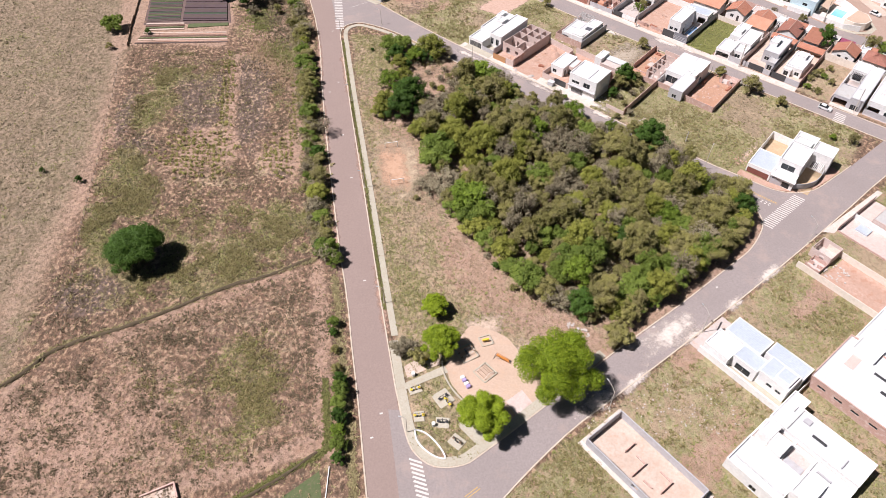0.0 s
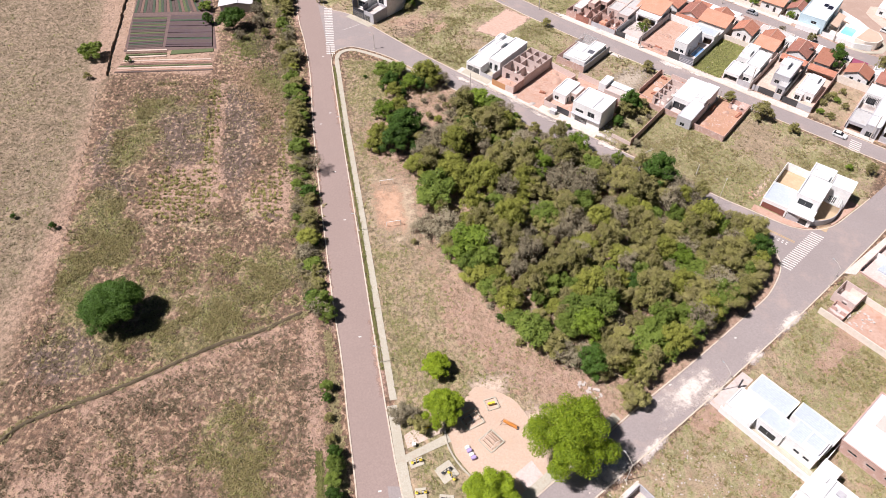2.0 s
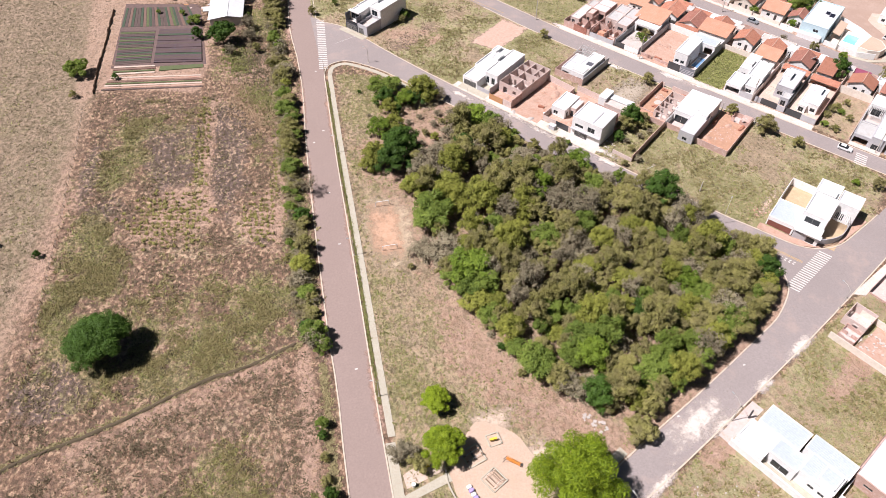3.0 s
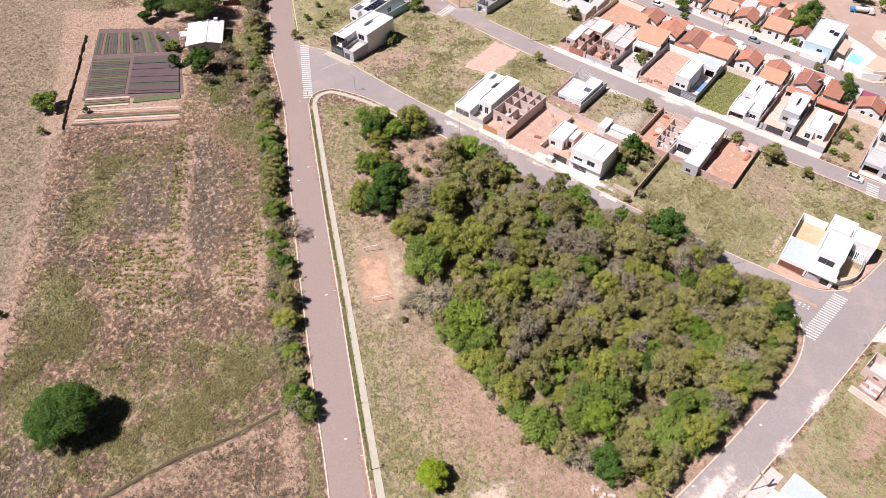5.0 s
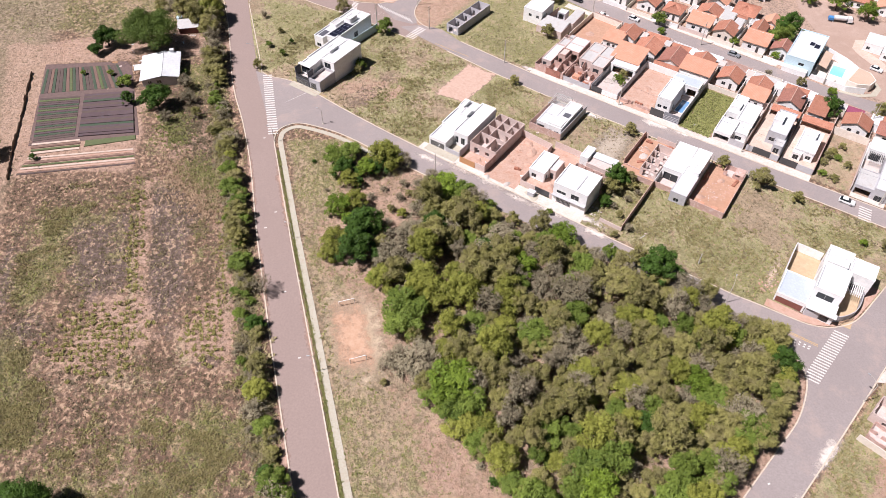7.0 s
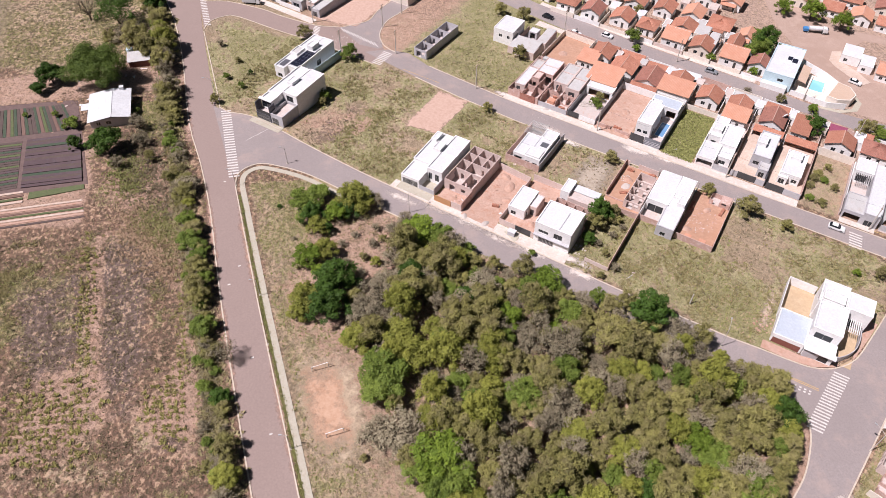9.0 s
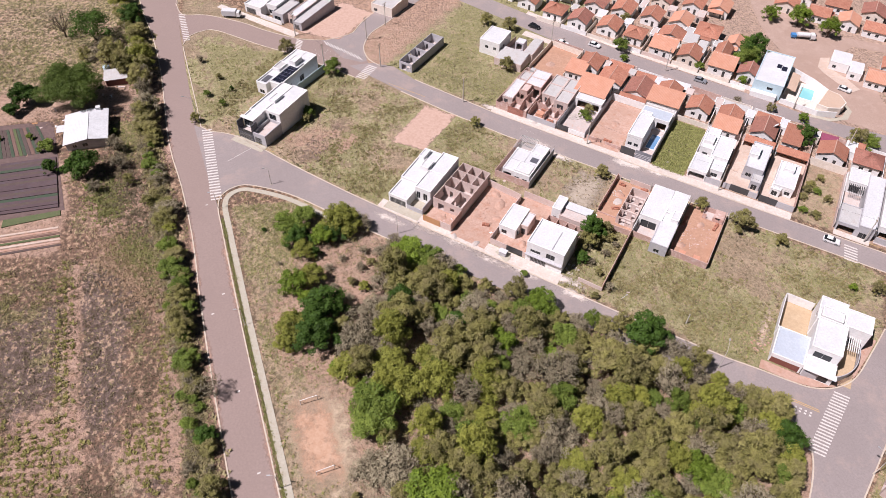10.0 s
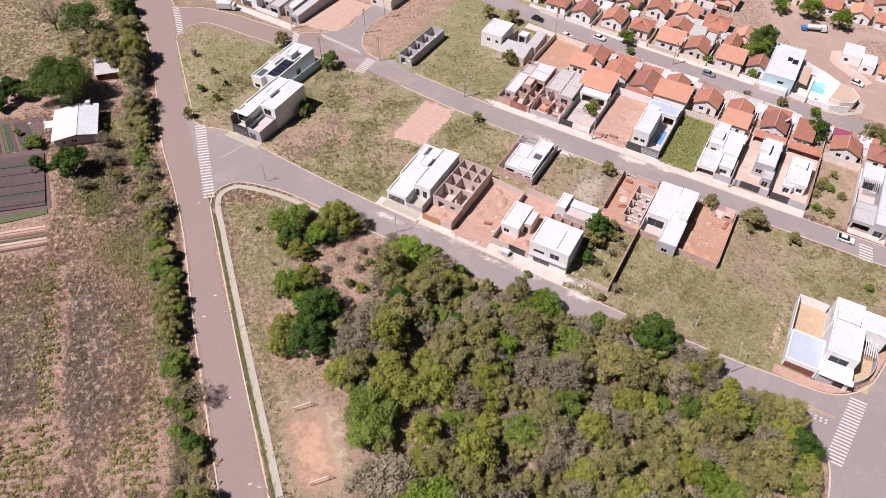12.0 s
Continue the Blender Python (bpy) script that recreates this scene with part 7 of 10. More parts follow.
def scatter(n_try, inside, gap, seed):
    rr, pts = random.Random(seed), []
    for _ in range(n_try):
        q = inside(rr)
        if q and all((q[0] - a) ** 2 + (q[1] - b) ** 2 > gap * gap for a, b in pts):
            pts.append(q)
    return pts


# large single trees
tree("shade_tree", -61.7, 107.6, 5.6, 8.2, 11, LEAF_DARK, "broad dark green tree alone in a dry field", 34000, 0.185, 56, 0.10, fine=True)
tree("shade_tree", 28.8, 78.6, 7.0, 12.6, 12, LEAF_BRIGHT, "tall bright green tree beside the sandy playground", 38000, 0.18, 46, 0.14, fine=True, loose=0.8)
tree("shade_tree", 14.0, 68.2, 4.5, 9.0, 13, LEAF_BRIGHT, "bright green tree over the playground pavement", 21000, 0.17, 34, 0.16, fine=True, loose=0.7)
tree("round_tree", 6.0, 86.2, 3.6, 6.4, 14, LEAF_BRIGHT, "rounded bright green tree at the edge of the sand", 16000, 0.15, 34, 0.06, fine=True, loose=0.25)
tree("round_tree", 4.7, 96.3, 2.6, 4.6, 15, LEAF_BRIGHT, "small rounded bright green tree on dry grass", 10000, 0.14, 28, 0.06, fine=True, loose=0.25)
tree("dry_bush", -1.4, 85.4, 2.6, 3.2, 16, LEAF_GREY, "sprawling dry grey bush beside the road", 1500, 0.2, 9, 0.15, "", "bush", True)
tree("dry_bush", 1.6, 83.6, 2.0, 3.0, 17, LEAF_OLIVE, "thin olive bush beside the playground path", 1300, 0.2, 8, 0.15, "", "bush", True)
tree("round_tree", 43.4, 90.2, 2.9, 4.4, 18, LEAF_OLIVE, "low olive tree leaning over the street", 2600, 0.24, 12, 0.12)
tree("farm_tree", -68.4, 260.2, 7.8, 11.0, 19, LEAF_SHADE, "wide spreading tree over the farmyard", 32000, 0.21, 42, 0.12, fine=True, loose=0.7)
tree("farm_tree", -82.4, 262.6, 3.6, 5.6, 20, LEAF_DARK, "dark green tree beside the vegetable garden", 3200, 0.28, 12, 0.15)
tree("farm_tree", -85.0, 257.6, 2.2, 3.2, 21, LEAF_DARK, "small dark tree beside the vegetable garden", 2000, 0.24, 9, 0.12)
tree("farm_tree", -61.2, 228.2, 4.2, 6.4, 22, LEAF_DARK, "dark leafy tree in front of the farmhouse", 3600, 0.28, 13, 0.12)
tree("farm_tree", -72.6, 240.6, 2.2, 2.6, 23, LEAF_GREEN, "low green shrub beside the farmhouse", 1500, 0.22, 8, 0.1)
tree("farm_tree", -99.4, 207.6, 3.2, 4.2, 24, LEAF_GREEN, "green tree alone on the pasture", 2800, 0.26, 12, 0.12)
tree("bare_tree", -79, 300, 5.2, 8.4, 25, LEAF_GREY, "nearly bare grey tree on the pasture", 700, 0.2, 12, 0.2, "", "tree", True)
tree("bare_tree", -69.4, 297, 6.2, 9.0, 26, LEAF_DARK, "dark tree on the pasture beside a bare one", 3200, 0.28, 12, 0.15)

# the wood: a few trees built whole, then set out again at other sizes
MODELS = []
for i, (mat_, lab, n, sp) in enumerate(((LEAF_OLIVE, "olive-green woodland tree", 2600, False), (LEAF_LIME, "yellow-green woodland tree", 2500, False), (LEAF_GREEN, "fresh green woodland tree", 2700, False), (LEAF_GREY, "dry grey-brown woodland tree", 1700, True),
                                        (LEAF_OLIVE, "olive-green woodland tree", 2400, False), (LEAF_GREEN, "fresh green woodland tree", 2600, False), (LEAF_DARK, "dark green woodland tree", 2800, False), (LEAF_GREY, "dry grey-brown woodland tree", 1500, True), (LEAF_FRESH, "bright green woodland tree", 2500, False))):
    hx, hy = ((30, 150), (45, 140), (22, 140), (38, 128), (55, 132), (30, 118), (50, 118), (20, 160), (62, 128))[i]
    MODELS.append(tree("woodland_tree", hx, hy, 3.0, 6.2 if not sp else 5.8, 40 + i, mat_, lab + " in a dense wood", int(n * (1.15 if sp else 1.75)), 0.17 if sp else 0.195, 38, 0.12, "trees of the wood", "tree", sp, 0.85, True, 1.0))


def in_wood(rr):
    x, y = rr.uniform(-12, 88), rr.uniform(88, 209)
    px_, py_ = np.array([x]), np.array([y])
    if not within(px_, py_, WOOD_EDGE)[0] or near_line(px_, py_, WOOD_EDGE + WOOD_EDGE[:1])[0] < 1.3:
        return None
    if within(px_, py_, [(-16, 214), (12, 203), (12.5, 184), (11, 176), (8.5, 165), (2, 160), (-1, 155), (-14, 165)])[0] or near_line(px_, py_, [(2, 138), (9, 139), (15, 165)])[0] < 2.6:
        return None
    if (x - 67) ** 2 + (y - 111) ** 2 < 30:
        return None
    if any((x - m.location.x) ** 2 + (y - m.location.y) ** 2 < 9 for m in MODELS):
        return None
    return x, y


rw = random.Random(77)
for x, y in scatter(12000, in_wood, 3.1, 5):
    g = cloud(np.array([x]), np.array([y]), 16.0, 44)[0]
    edge = near_line(np.array([x]), np.array([y]), WOOD_EDGE + WOOD_EDGE[:1])[0]
    south, east = y < 116 + 0.1 * x, x > 40 and y > 118
    k = rw.choices(range(9), (3.6, 1.2 + 1.0 * (x < 26) + 0.6 * (g < 0.45), 0.7 + 1.8 * south + 0.6 * (edge < 5), (0.9 + 1.6 * (g > 0.53) + 0.5 * east) * (0.3 if south else 1), 3.6, 0.7 + 1.8 * south + 0.6 * (edge < 5), 0.16, (0.9 + 1.5 * (g > 0.53) + 0.5 * east) * (0.3 if south else 1), 0.05 + 0.12 * (edge < 5) + 0.12 * south))[0]
    s = rw.choice((rw.uniform(0.55, 0.9), rw.uniform(0.75, 1.3))) * (0.85 if edge < 3 else 1.0)
    copy_tree(MODELS[k], x, y, rw.uniform(0, 360), s, min(1.6, s * rw.uniform(0.6, 1.5)))
rim = smooth_line([(8.5, 131), (14.4, 121), (20.4, 113.4), (24.6, 106.6), (28.6, 101.4), (34.6, 99.6), (40.6, 98.2), (46.4, 96.6), (52.6, 101), (59.4, 107), (66, 113.4), (72, 117.6), (77, 121.4), (81.2, 128), (83.4, 134), (82.6, 140)], 2.7)
for q in rim:
    s = rw.uniform(0.7, 1.15)
    copy_tree(MODELS[rw.choices((0, 1, 2, 5, 6, 3), (3, 1.6, 3, 3, 0.5, 0.5))[0]], q.x + rw.uniform(-0.8, 0.8), q.y + rw.uniform(-0.8, 0.8), rw.uniform(0, 360), s, s * rw.uniform(0.65, 1.1))
# the open tip of the wood, its trees one by one
TIP_TREES = ((2, -9.9, 200.2, 1.05, 0.95), (6, -8.6, 197.4, 0.8, 0.75), (2, -6.4, 205.2, 0.7, 0.65), (1, 1.6, 201.2, 1.1, 0.95), (1, 4.2, 200.4, 0.8, 0.8), (8, -2.7, 197.4, 0.75, 0.7), (6, -0.4, 198.6, 0.8, 0.6), (3, 7.1, 200.8, 0.65, 0.6), (1, -7.3, 193.4, 0.65, 0.6), (6, -4.8, 193.0, 0.45, 0.5), (8, -9.8, 183.4, 0.85, 0.7), (1, -5.6, 185.0, 0.75, 0.65), (8, -7.6, 179.8, 0.5, 0.5),
             (6, -2.8, 175.0, 1.1, 1.1), (6, -5.2, 172.0, 1.0, 1.1), (6, -5.4, 167.2, 1.15, 1.1), (1, -9.9, 170.4, 0.95, 0.8), (1, -12.0, 167.6, 0.6, 0.5), (7, 10.4, 180.4, 0.9, 0.8), (3, 12.2, 184.6, 0.8, 0.7), (7, 5.6, 169.6, 1.25, 0.9), (3, 2.2, 165.6, 1.1, 0.85), (3, 8.4, 173.6, 0.95, 0.7), (0, 0.4, 169.6, 0.6, 0.6))
EDGE_TREES = ((3, 11.4, 190.2, 0.7, 0.6), (8, 16.9, 189.0, 1.1, 0.9), (5, 21.8, 187.0, 0.8, 0.8), (1, 0.4, 158.6, 0.9, 0.75), (8, -2.0, 160.2, 0.5, 0.45), (5, 4.6, 149.4, 1.2, 1.1), (5, 4.2, 145.2, 1.05, 0.95), (1, 8.2, 157.4, 1.1, 0.9), (1, 11.6, 152.6, 1.0, 1.0), (7, 6.7, 136.4, 1.25, 0.75), (3, 2.6, 137.0, 0.95, 0.55), (7, 8.0, 132.6, 1.0, 0.6), (8, 13.3, 129.6, 1.35, 1.15), (2, 15.4, 125.4, 1.0, 0.9), (6, 63.8, 158.0, 1.15, 1.2), (1, 27.6, 152.4, 0.85, 1.1), (8, 33.0, 160.0, 0.7, 1.0), (8, 43.6, 170.4, 0.9, 0.8))
BRUSH = ((7, 1.4, 191.0, 0.35, 0.25), (3, 5.4, 187.6, 0.4, 0.3), (0, 3.0, 183.4, 0.35, 0.3), (7, -1.8, 188.4, 0.4, 0.25), (3, 6.6, 193.0, 0.4, 0.3), (4, 8.0, 189.0, 0.35, 0.3), (7, 1.8, 178.6, 0.5, 0.3), (1, 5.6, 181.4, 0.4, 0.35), (3, -1.0, 182.4, 0.35, 0.25), (7, -13.0, 191.4, 0.18, 0.15), (6, -16.6, 203, 0.2, 0.15), (7, 16.6, 113.6, 0.28, 0.2), (6, 18.6, 110.4, 0.3, 0.25), (4, 22.4, 103.8, 0.3, 0.25), (7, 66, 111, 0.4, 0.3), (3, 68.6, 113.6, 0.35, 0.3), (0, -0.4, 132.8, 0.25, 0.2))
for k, x, y, s, tall in TIP_TREES + EDGE_TREES + BRUSH:
    s, tall = (1.22 * s, 1.15 * tall) if s > 0.5 else (s, tall)
    copy_tree(MODELS[k], x, y, rw.uniform(0, 360), s, tall)

# low growth under the trees, too dense to count
ru = np.random.RandomState(64)
bx_, by_ = ru.uniform(-12, 88, 11000), ru.uniform(88, 209, 11000)
keep_ = within(bx_, by_, WOOD_EDGE) & (near_line(bx_, by_, WOOD_EDGE + WOOD_EDGE[:1]) > 0.6) & ~((((bx_ - 3) / 8) ** 2 + ((by_ - 183) / 8) ** 2 < 1) & (ru.rand(11000) < 0.85))
bx_, by_ = bx_[keep_], by_[keep_]
low_ = [(a, b, level(a, b) + h, 0.55) for a, b, h in zip(bx_, by_, 0.2 + 1.9 * ru.rand(len(bx_)))]
for k_, (mat_, lab, at_) in enumerate(((LEAF_OLIVE, "olive undergrowth beneath the trees of the wood", 0), (LEAF_GREY, "dry grey undergrowth beneath the trees of the wood", 1))):
    some_ = low_[at_::2]
    tagged(new("undergrowth", leaf_mesh("undergrowth", some_, 7 * len(some_), 0.17, 65 + k_, mat_, 0.25, 1.15, True)), lab, "undergrowth", "", "stuff")

tree("bare_tree", -26.6, 158.0, 2.6, 5.0, 27, LEAF_GREY, "thin nearly bare tree leaning over the road", 420, 0.2, 12, 0.2, "", "tree", True)
tree("bare_tree", -20.2, 110.4, 2.4, 4.6, 28, LEAF_GREY, "thin nearly bare tree beside the road", 380, 0.2, 12, 0.2, "", "tree", True)

# hedge row along the main road
HEDGE = smooth_line([(-66, 330), (-57, 297), (-52, 275), (-47.6, 250), (-43.2, 224), (-39.2, 208), (-35.9, 192), (-33, 177), (-30.4, 163), (-28.2, 152), (-26.4, 142), (-25.2, 134), (-23.2, 124), (-20.4, 112)], 3.0)
for q in HEDGE:
    if rw.random() < 0.8:
        y_ = q.y
        k = rw.choices(range(9), (4.2, 0.4, 0.9, 1.8, 4.2, 0.9, 0.4, 1.8, 0) if y_ > 232 else (3, 0.8, 1.8, 2.0 + 3 * (126 < y_ < 140), 2.6, 1.8, 0.7, 2.0 + 2 * (126 < y_ < 140), 0.12))[0]
        s = rw.uniform(0.5, 0.95) * (1.4 if y_ > 235 else 1.05 if y_ > 205 else 0.95)
        copy_tree(MODELS[k], q.x + rw.uniform(-1.3, 1.1), q.y + rw.uniform(-1, 1), rw.uniform(0, 360), s, s * rw.uniform(0.6, 1.0), "roadside hedge trees", "hedge_tree")
    for _ in range(2):
        s = rw.uniform(0.28, 0.5)
        copy_tree(MODELS[rw.choice((2, 0, 4, 3, 7))], q.x + rw.uniform(-3.4, 1.2), q.y + rw.uniform(-1.5, 1.5), rw.uniform(0, 360), s, s * rw.uniform(0.6, 1.0), "roadside hedge trees", "hedge_tree")
for k, x, y, s, tall in ((5, -20.2, 112.2, 0.85, 0.8), (2, -18.2, 109.6, 0.6, 0.6), (2, -16.6, 91.7, 0.42, 0.45), (6, -16.4, 89.4, 0.3, 0.3), (2, -13.5, 74.9, 0.55, 0.6), (6, -13.7, 77.6, 0.45, 0.5), (5, -13.4, 72.4, 0.5, 0.5), (6, -13.1, 69.4, 0.5, 0.5), (8, -13.0, 66.6, 0.45, 0.4), (2, -12.6, 63.6, 0.5, 0.5), (6, -12.4, 61.0, 0.4, 0.4), (4, -14.8, 80.6, 0.35, 0.3), (0, -15.6, 85, 0.3, 0.3)):
    copy_tree(MODELS[k], x, y, rw.uniform(0, 360), s, tall, "roadside hedge trees", "hedge_tree")
for k, x, y, s in ((0, -61, 281, 1.35), (7, -64.6, 283, 1.1), (4, -57, 276, 1.2), (5, -56.6, 246, 0.3), (6, -69.8, 231, 0.6), (7, -55, 238, 0.8), (3, -53, 231, 0.7), (7, -57.6, 222, 0.6), (0, -50, 224, 0.5), (6, -84.3, 133.7, 0.3), (6, -94.5, 136.8, 0.22), (4, -97, 196, 0.35), (3, -62, 287, 0.9), (4, -70, 285, 0.7), (2, -78, 245.6, 0.3), (5, -86, 246, 0.25), (2, -59.4, 222.6, 0.3), (6, -88.4, 206, 0.3)):
    copy_tree(MODELS[k], x, y, rw.uniform(0, 360), s, s, "bushes of the farmland", "bush")
# brush that closes the hedge between its trees, too dense to count
rb = np.random.RandomState(23)
for k_, (mat_, lab, n_) in enumerate(((LEAF_OLIVE, "olive brush along the roadside hedge", 560), (LEAF_GREY, "dry grey brush along the roadside hedge", 620))):
    brush = []
    for i in rb.randint(0, len(HEDGE) - 1, n_):
        q = HEDGE[i].lerp(HEDGE[i + 1], rb.rand())
        x_, y_ = q.x + rb.normal() * 1.3 - 0.7 - 1.3 * k_, q.y + rb.normal() * 0.5
        if y_ < 262 and near_line(np.array([x_]), np.array([y_]), [(p.x, p.y) for p in A_LEFT])[0] > 1.1:
            brush.append((x_, y_, level(x_, y_) + rb.rand() * (1.5 - 0.7 * k_), 0.5 + 0.3 * rb.rand()))
    tagged(new("hedge_brush", leaf_mesh("hedge_brush", brush, 34 * len(brush), 0.15, 24 + k_, mat_, 0.3, 1.1, True)), lab, "brush", "", "stuff")
# street and garden trees of the estate
UPPER_TREES = ((5, (101.5, 277), 0.85), (8, (100.5, 270.9), 0.45), (8, (134.7, 253.6), 0.5), (6, (143.9, 266), 1.5), (2, (140.4, 263.0), 1.3), (8, (146.9, 276.6), 0.7), (8, (166.1, 294), 1.0), (8, (174.8, 288.6), 1.25), (8, (182, 280.6), 1.1), (6, (138.7, 222), 1.0), (8, (144.6, 232.3), 0.5), (4, (154.1, 219.4), 0.9), (2, (157.7, 217.6), 0.8), (2, (-33, 262), 0.35), (4, (-30, 271), 0.3), (3, (-36, 281), 0.4))
LOWER_TREES = ((2, (-28.4, 257), 0.3), (0, (-35.4, 249.4), 0.45), (6, (-26, 264), 0.25), (0, (59.5, 268.3), 0.7), (0, (59.3, 298), 0.7), (4, (66.8, 293.6), 0.75), (6, (62.7, 191.6), 0.95), (4, (60.6, 188.4), 0.8), (6, (58.1, 183.6), 0.5), (2, (76.8, 240.8), 0.5), (0, (79, 243), 0.5), (5, (124.2, 263.6), 0.5), (0, (109.7, 295), 0.6), (4, (136.9, 238.2), 0.5), (3, (128, 243.4), 0.45), (0, uv(75.2, 44.8), 0.62))
PLOT_TREES = ((0, uv(102.2, 47.0), 0.6), (4, uv(113.3, 45.0), 0.95), (4, uv(123.3, 44.6), 0.5), (8, uv(141.4, 38), 0.32), (0, uv(146.5, 40), 0.5), (4, uv(-33.7, 48.4), 0.75), (2, uv(-14.4, 46.6), 0.85), (0, uv(35.5, 46.6), 0.5), (5, uv(62.8, 67.6), 0.36), (4, uv(61.2, 69.6), 0.3), (2, uv(-7, 24), 0.55), (0, uv(-6.2, 21.6), 0.4), (2, (43, 181), 0.3), (0, uv(89, 2.8), 0.3), (3, uv(91, 6.8), 0.4))
for k, (x, y), s in UPPER_TREES + LOWER_TREES + PLOT_TREES:
    copy_tree(MODELS[k], x, y, rw.uniform(0, 360), s, s * rw.uniform(0.85, 1.1), "street and garden trees", "street_tree")
for i, (a, b) in enumerate(((125.6, 69.6), (126.6, 73.0), (128.3, 70.6), (125.2, 66.2), (129.4, 60.4), (126.2, 60.6), (131.4, 68.6), (128.3, 77))):
    x, y = uv(a, b)
    copy_tree(MODELS[(0, 4, 2)[i % 3]], x, y, rw.uniform(0, 360), rw.uniform(0.32, 0.5), rw.uniform(0.22, 0.36), "shrubs of a vacant plot", "shrub")
for k, a, b, s in ((5, 81.6, 23.2, 0.72), (0, 83.6, 24.6, 0.6), (4, 83.8, 21.6, 0.5), (2, 81.3, 13.0, 0.42), (4, 85.6, 22.6, 0.4), (0, 80.9, 19.4, 0.4), (3, 86.4, 17.0, 0.35), (7, 84.4, 12.4, 0.35), (0, 87.2, 10.2, 0.3), (7, 87.6, 21.2, 0.3)):
    x, y = uv(a, b)
    copy_tree(MODELS[k], x, y, rw.uniform(0, 360), s, s * 0.85, "shrubs of a vacant plot", "shrub")


# ---- grass: tufts too many to count, one object for each cover ----
def tufts(name, material, label, xs, ys, sizes, seed, blades=3, wide=0.45, spread=0.5):
    r = np.random.RandomState(seed)
    n = len(xs)
    ang = r.rand(n, blades) * 6.2832
    s = sizes[:, None] * (0.6 + 0.8 * r.rand(n, blades))
    z0 = (SLOPE_X * xs + SLOPE_Y * ys)[:, None] + np.zeros((1, blades))
    cx, cy = (at[:, None] + r.normal(size=(n, blades)) * sizes[:, None] * spread for at in (xs, ys))
    dx, dy = np.cos(ang), np.sin(ang)
    lean = 0.6 + 0.5 * r.rand(n, blades)
    p0 = np.stack([cx - dy * s * wide, cy + dx * s * wide, z0], -1)
    p1 = np.stack([cx + dy * s * wide, cy - dx * s * wide, z0], -1)
    p2 = np.stack([cx + dx * s * lean, cy + dy * s * lean, z0 + s * 0.75], -1)
    v = np.stack([p0, p1, p2], 2).reshape(-1, 3)
    me = bpy.data.meshes.new(name)
    me.vertices.add(len(v))
    me.vertices.foreach_set("co", v.ravel())
    me.loops.add(len(v))
    me.loops.foreach_set("vertex_index", np.arange(len(v)))
    me.polygons.add(len(v) // 3)
    me.polygons.foreach_set("loop_start", np.arange(0, len(v), 3))
    me.update(calc_edges=True)
    me.materials.append(material)
    tagged(new(name, me), label, "grass", "", "stuff")


rs = np.random.RandomState(9)


def field_of(mask, n, power=1.0):
    """Places drawn by a cover mask of the ground, jittered inside its cells."""
    m = np.clip(mask, 0, None) ** power * np.clip((330 - Y) / 80, 0.25, 1) * (np.abs(X - 37) < 176) * (Y > 37) * (Y < 358)
    i = rs.choice(len(X), n, p=m / m.sum())
    return X[i] + (rs.rand(n) - 0.5) * 1.4, Y[i] + (rs.rand(n) - 0.5) * 1.4


paved = np.zeros(len(X), bool)
for name_, half in OUTLINES:
    if name_.startswith(("road", "pavement", "soil_plot", "apron", "soil_verge")):
        half = [(q[0], q[1]) for q in half]
        paved |= within(X, Y, half) | (near_line(X, Y, half + half[:1]) < 0.9)
walk_near = np.minimum(near_line(X, Y, [(p.x, p.y) for p in TIP]), near_line(X, Y, [(p.x, p.y) for p in A_RIGHT if 60 < p.y < 175]))
paved |= walk_near < 3.0
paved |= within(X, Y, [(5, 82), (9, 89), (12, 94), (17, 93.6), (22, 90), (26.6, 82), (27, 76), (24, 71), (17, 68), (14, 63), (10, 69), (6, 78)])
paved |= within(X, Y, [(-12, 155), (-8, 157), (-2.6, 156.4), (0.8, 143), (-0.4, 137), (-8, 135), (-11, 140)])
for px_, py_, pr_ in ((1.1, 76.6, 2.2), (6.6, 74.9, 3.0), (2.0, 70.7, 2.0), (6.5, 69.5, 2.2), (9.2, 65.6, 2.3), (4, 64.6, 2.6)):
    paved |= np.hypot(X - px_, Y - py_) < pr_
paved |= within(X, Y, [(-3, 76), (-2, 79), (7, 84), (8.4, 80.4)]) | within(X, Y, [(-99, 252), (-74, 254), (-62, 214), (-60, 201), (-92, 197)])
built = np.zeros(len(X), bool)
for ob_ in list(scene.objects):
    if ob_.type == "EMPTY" and ob_.get("category") in ("house", "shed", "yard", "annex"):
        for c in ob_.children:
            if c.type == "MESH" and c.name.split(".")[0] in ("roof", "floor", "yard", "terrace", "apron", "garden", "side_path", "ceiling_slab"):
                m = ob_.matrix_basis
                bb = [m @ Vector(k) for k in c.bound_box]
                built |= within(X, Y, [(bb[k].x, bb[k].y) for k in (0, 3, 7, 4)])
planted = np.maximum(spot(X, Y, -58, 146, 9, 9), spot(X, Y, -37, 147, 5, 9))
open_land = (~paved & ~built) * (1 - 0.85 * np.clip(planted * 1.6, 0, 1)) * (1 - 0.85 * pasture) * np.clip(near_line(X, Y, TRACK) / 5 - 0.3, 0.1, 1)
tufts("grass_green", GRASS_GREEN, "tufts of green grass over fields and plots", *field_of(open_land * np.clip(green - 0.32, 0, 1) * np.clip(1.1 - 1.5 * dark * f_n, 0.05, 1) * (1 - wood * 0.8) * np.clip(1.25 - soil, 0.05, 1) * (1 - 0.72 * lawn), 38000), 0.16 + 0.30 * rs.rand(38000) ** 2, 1)
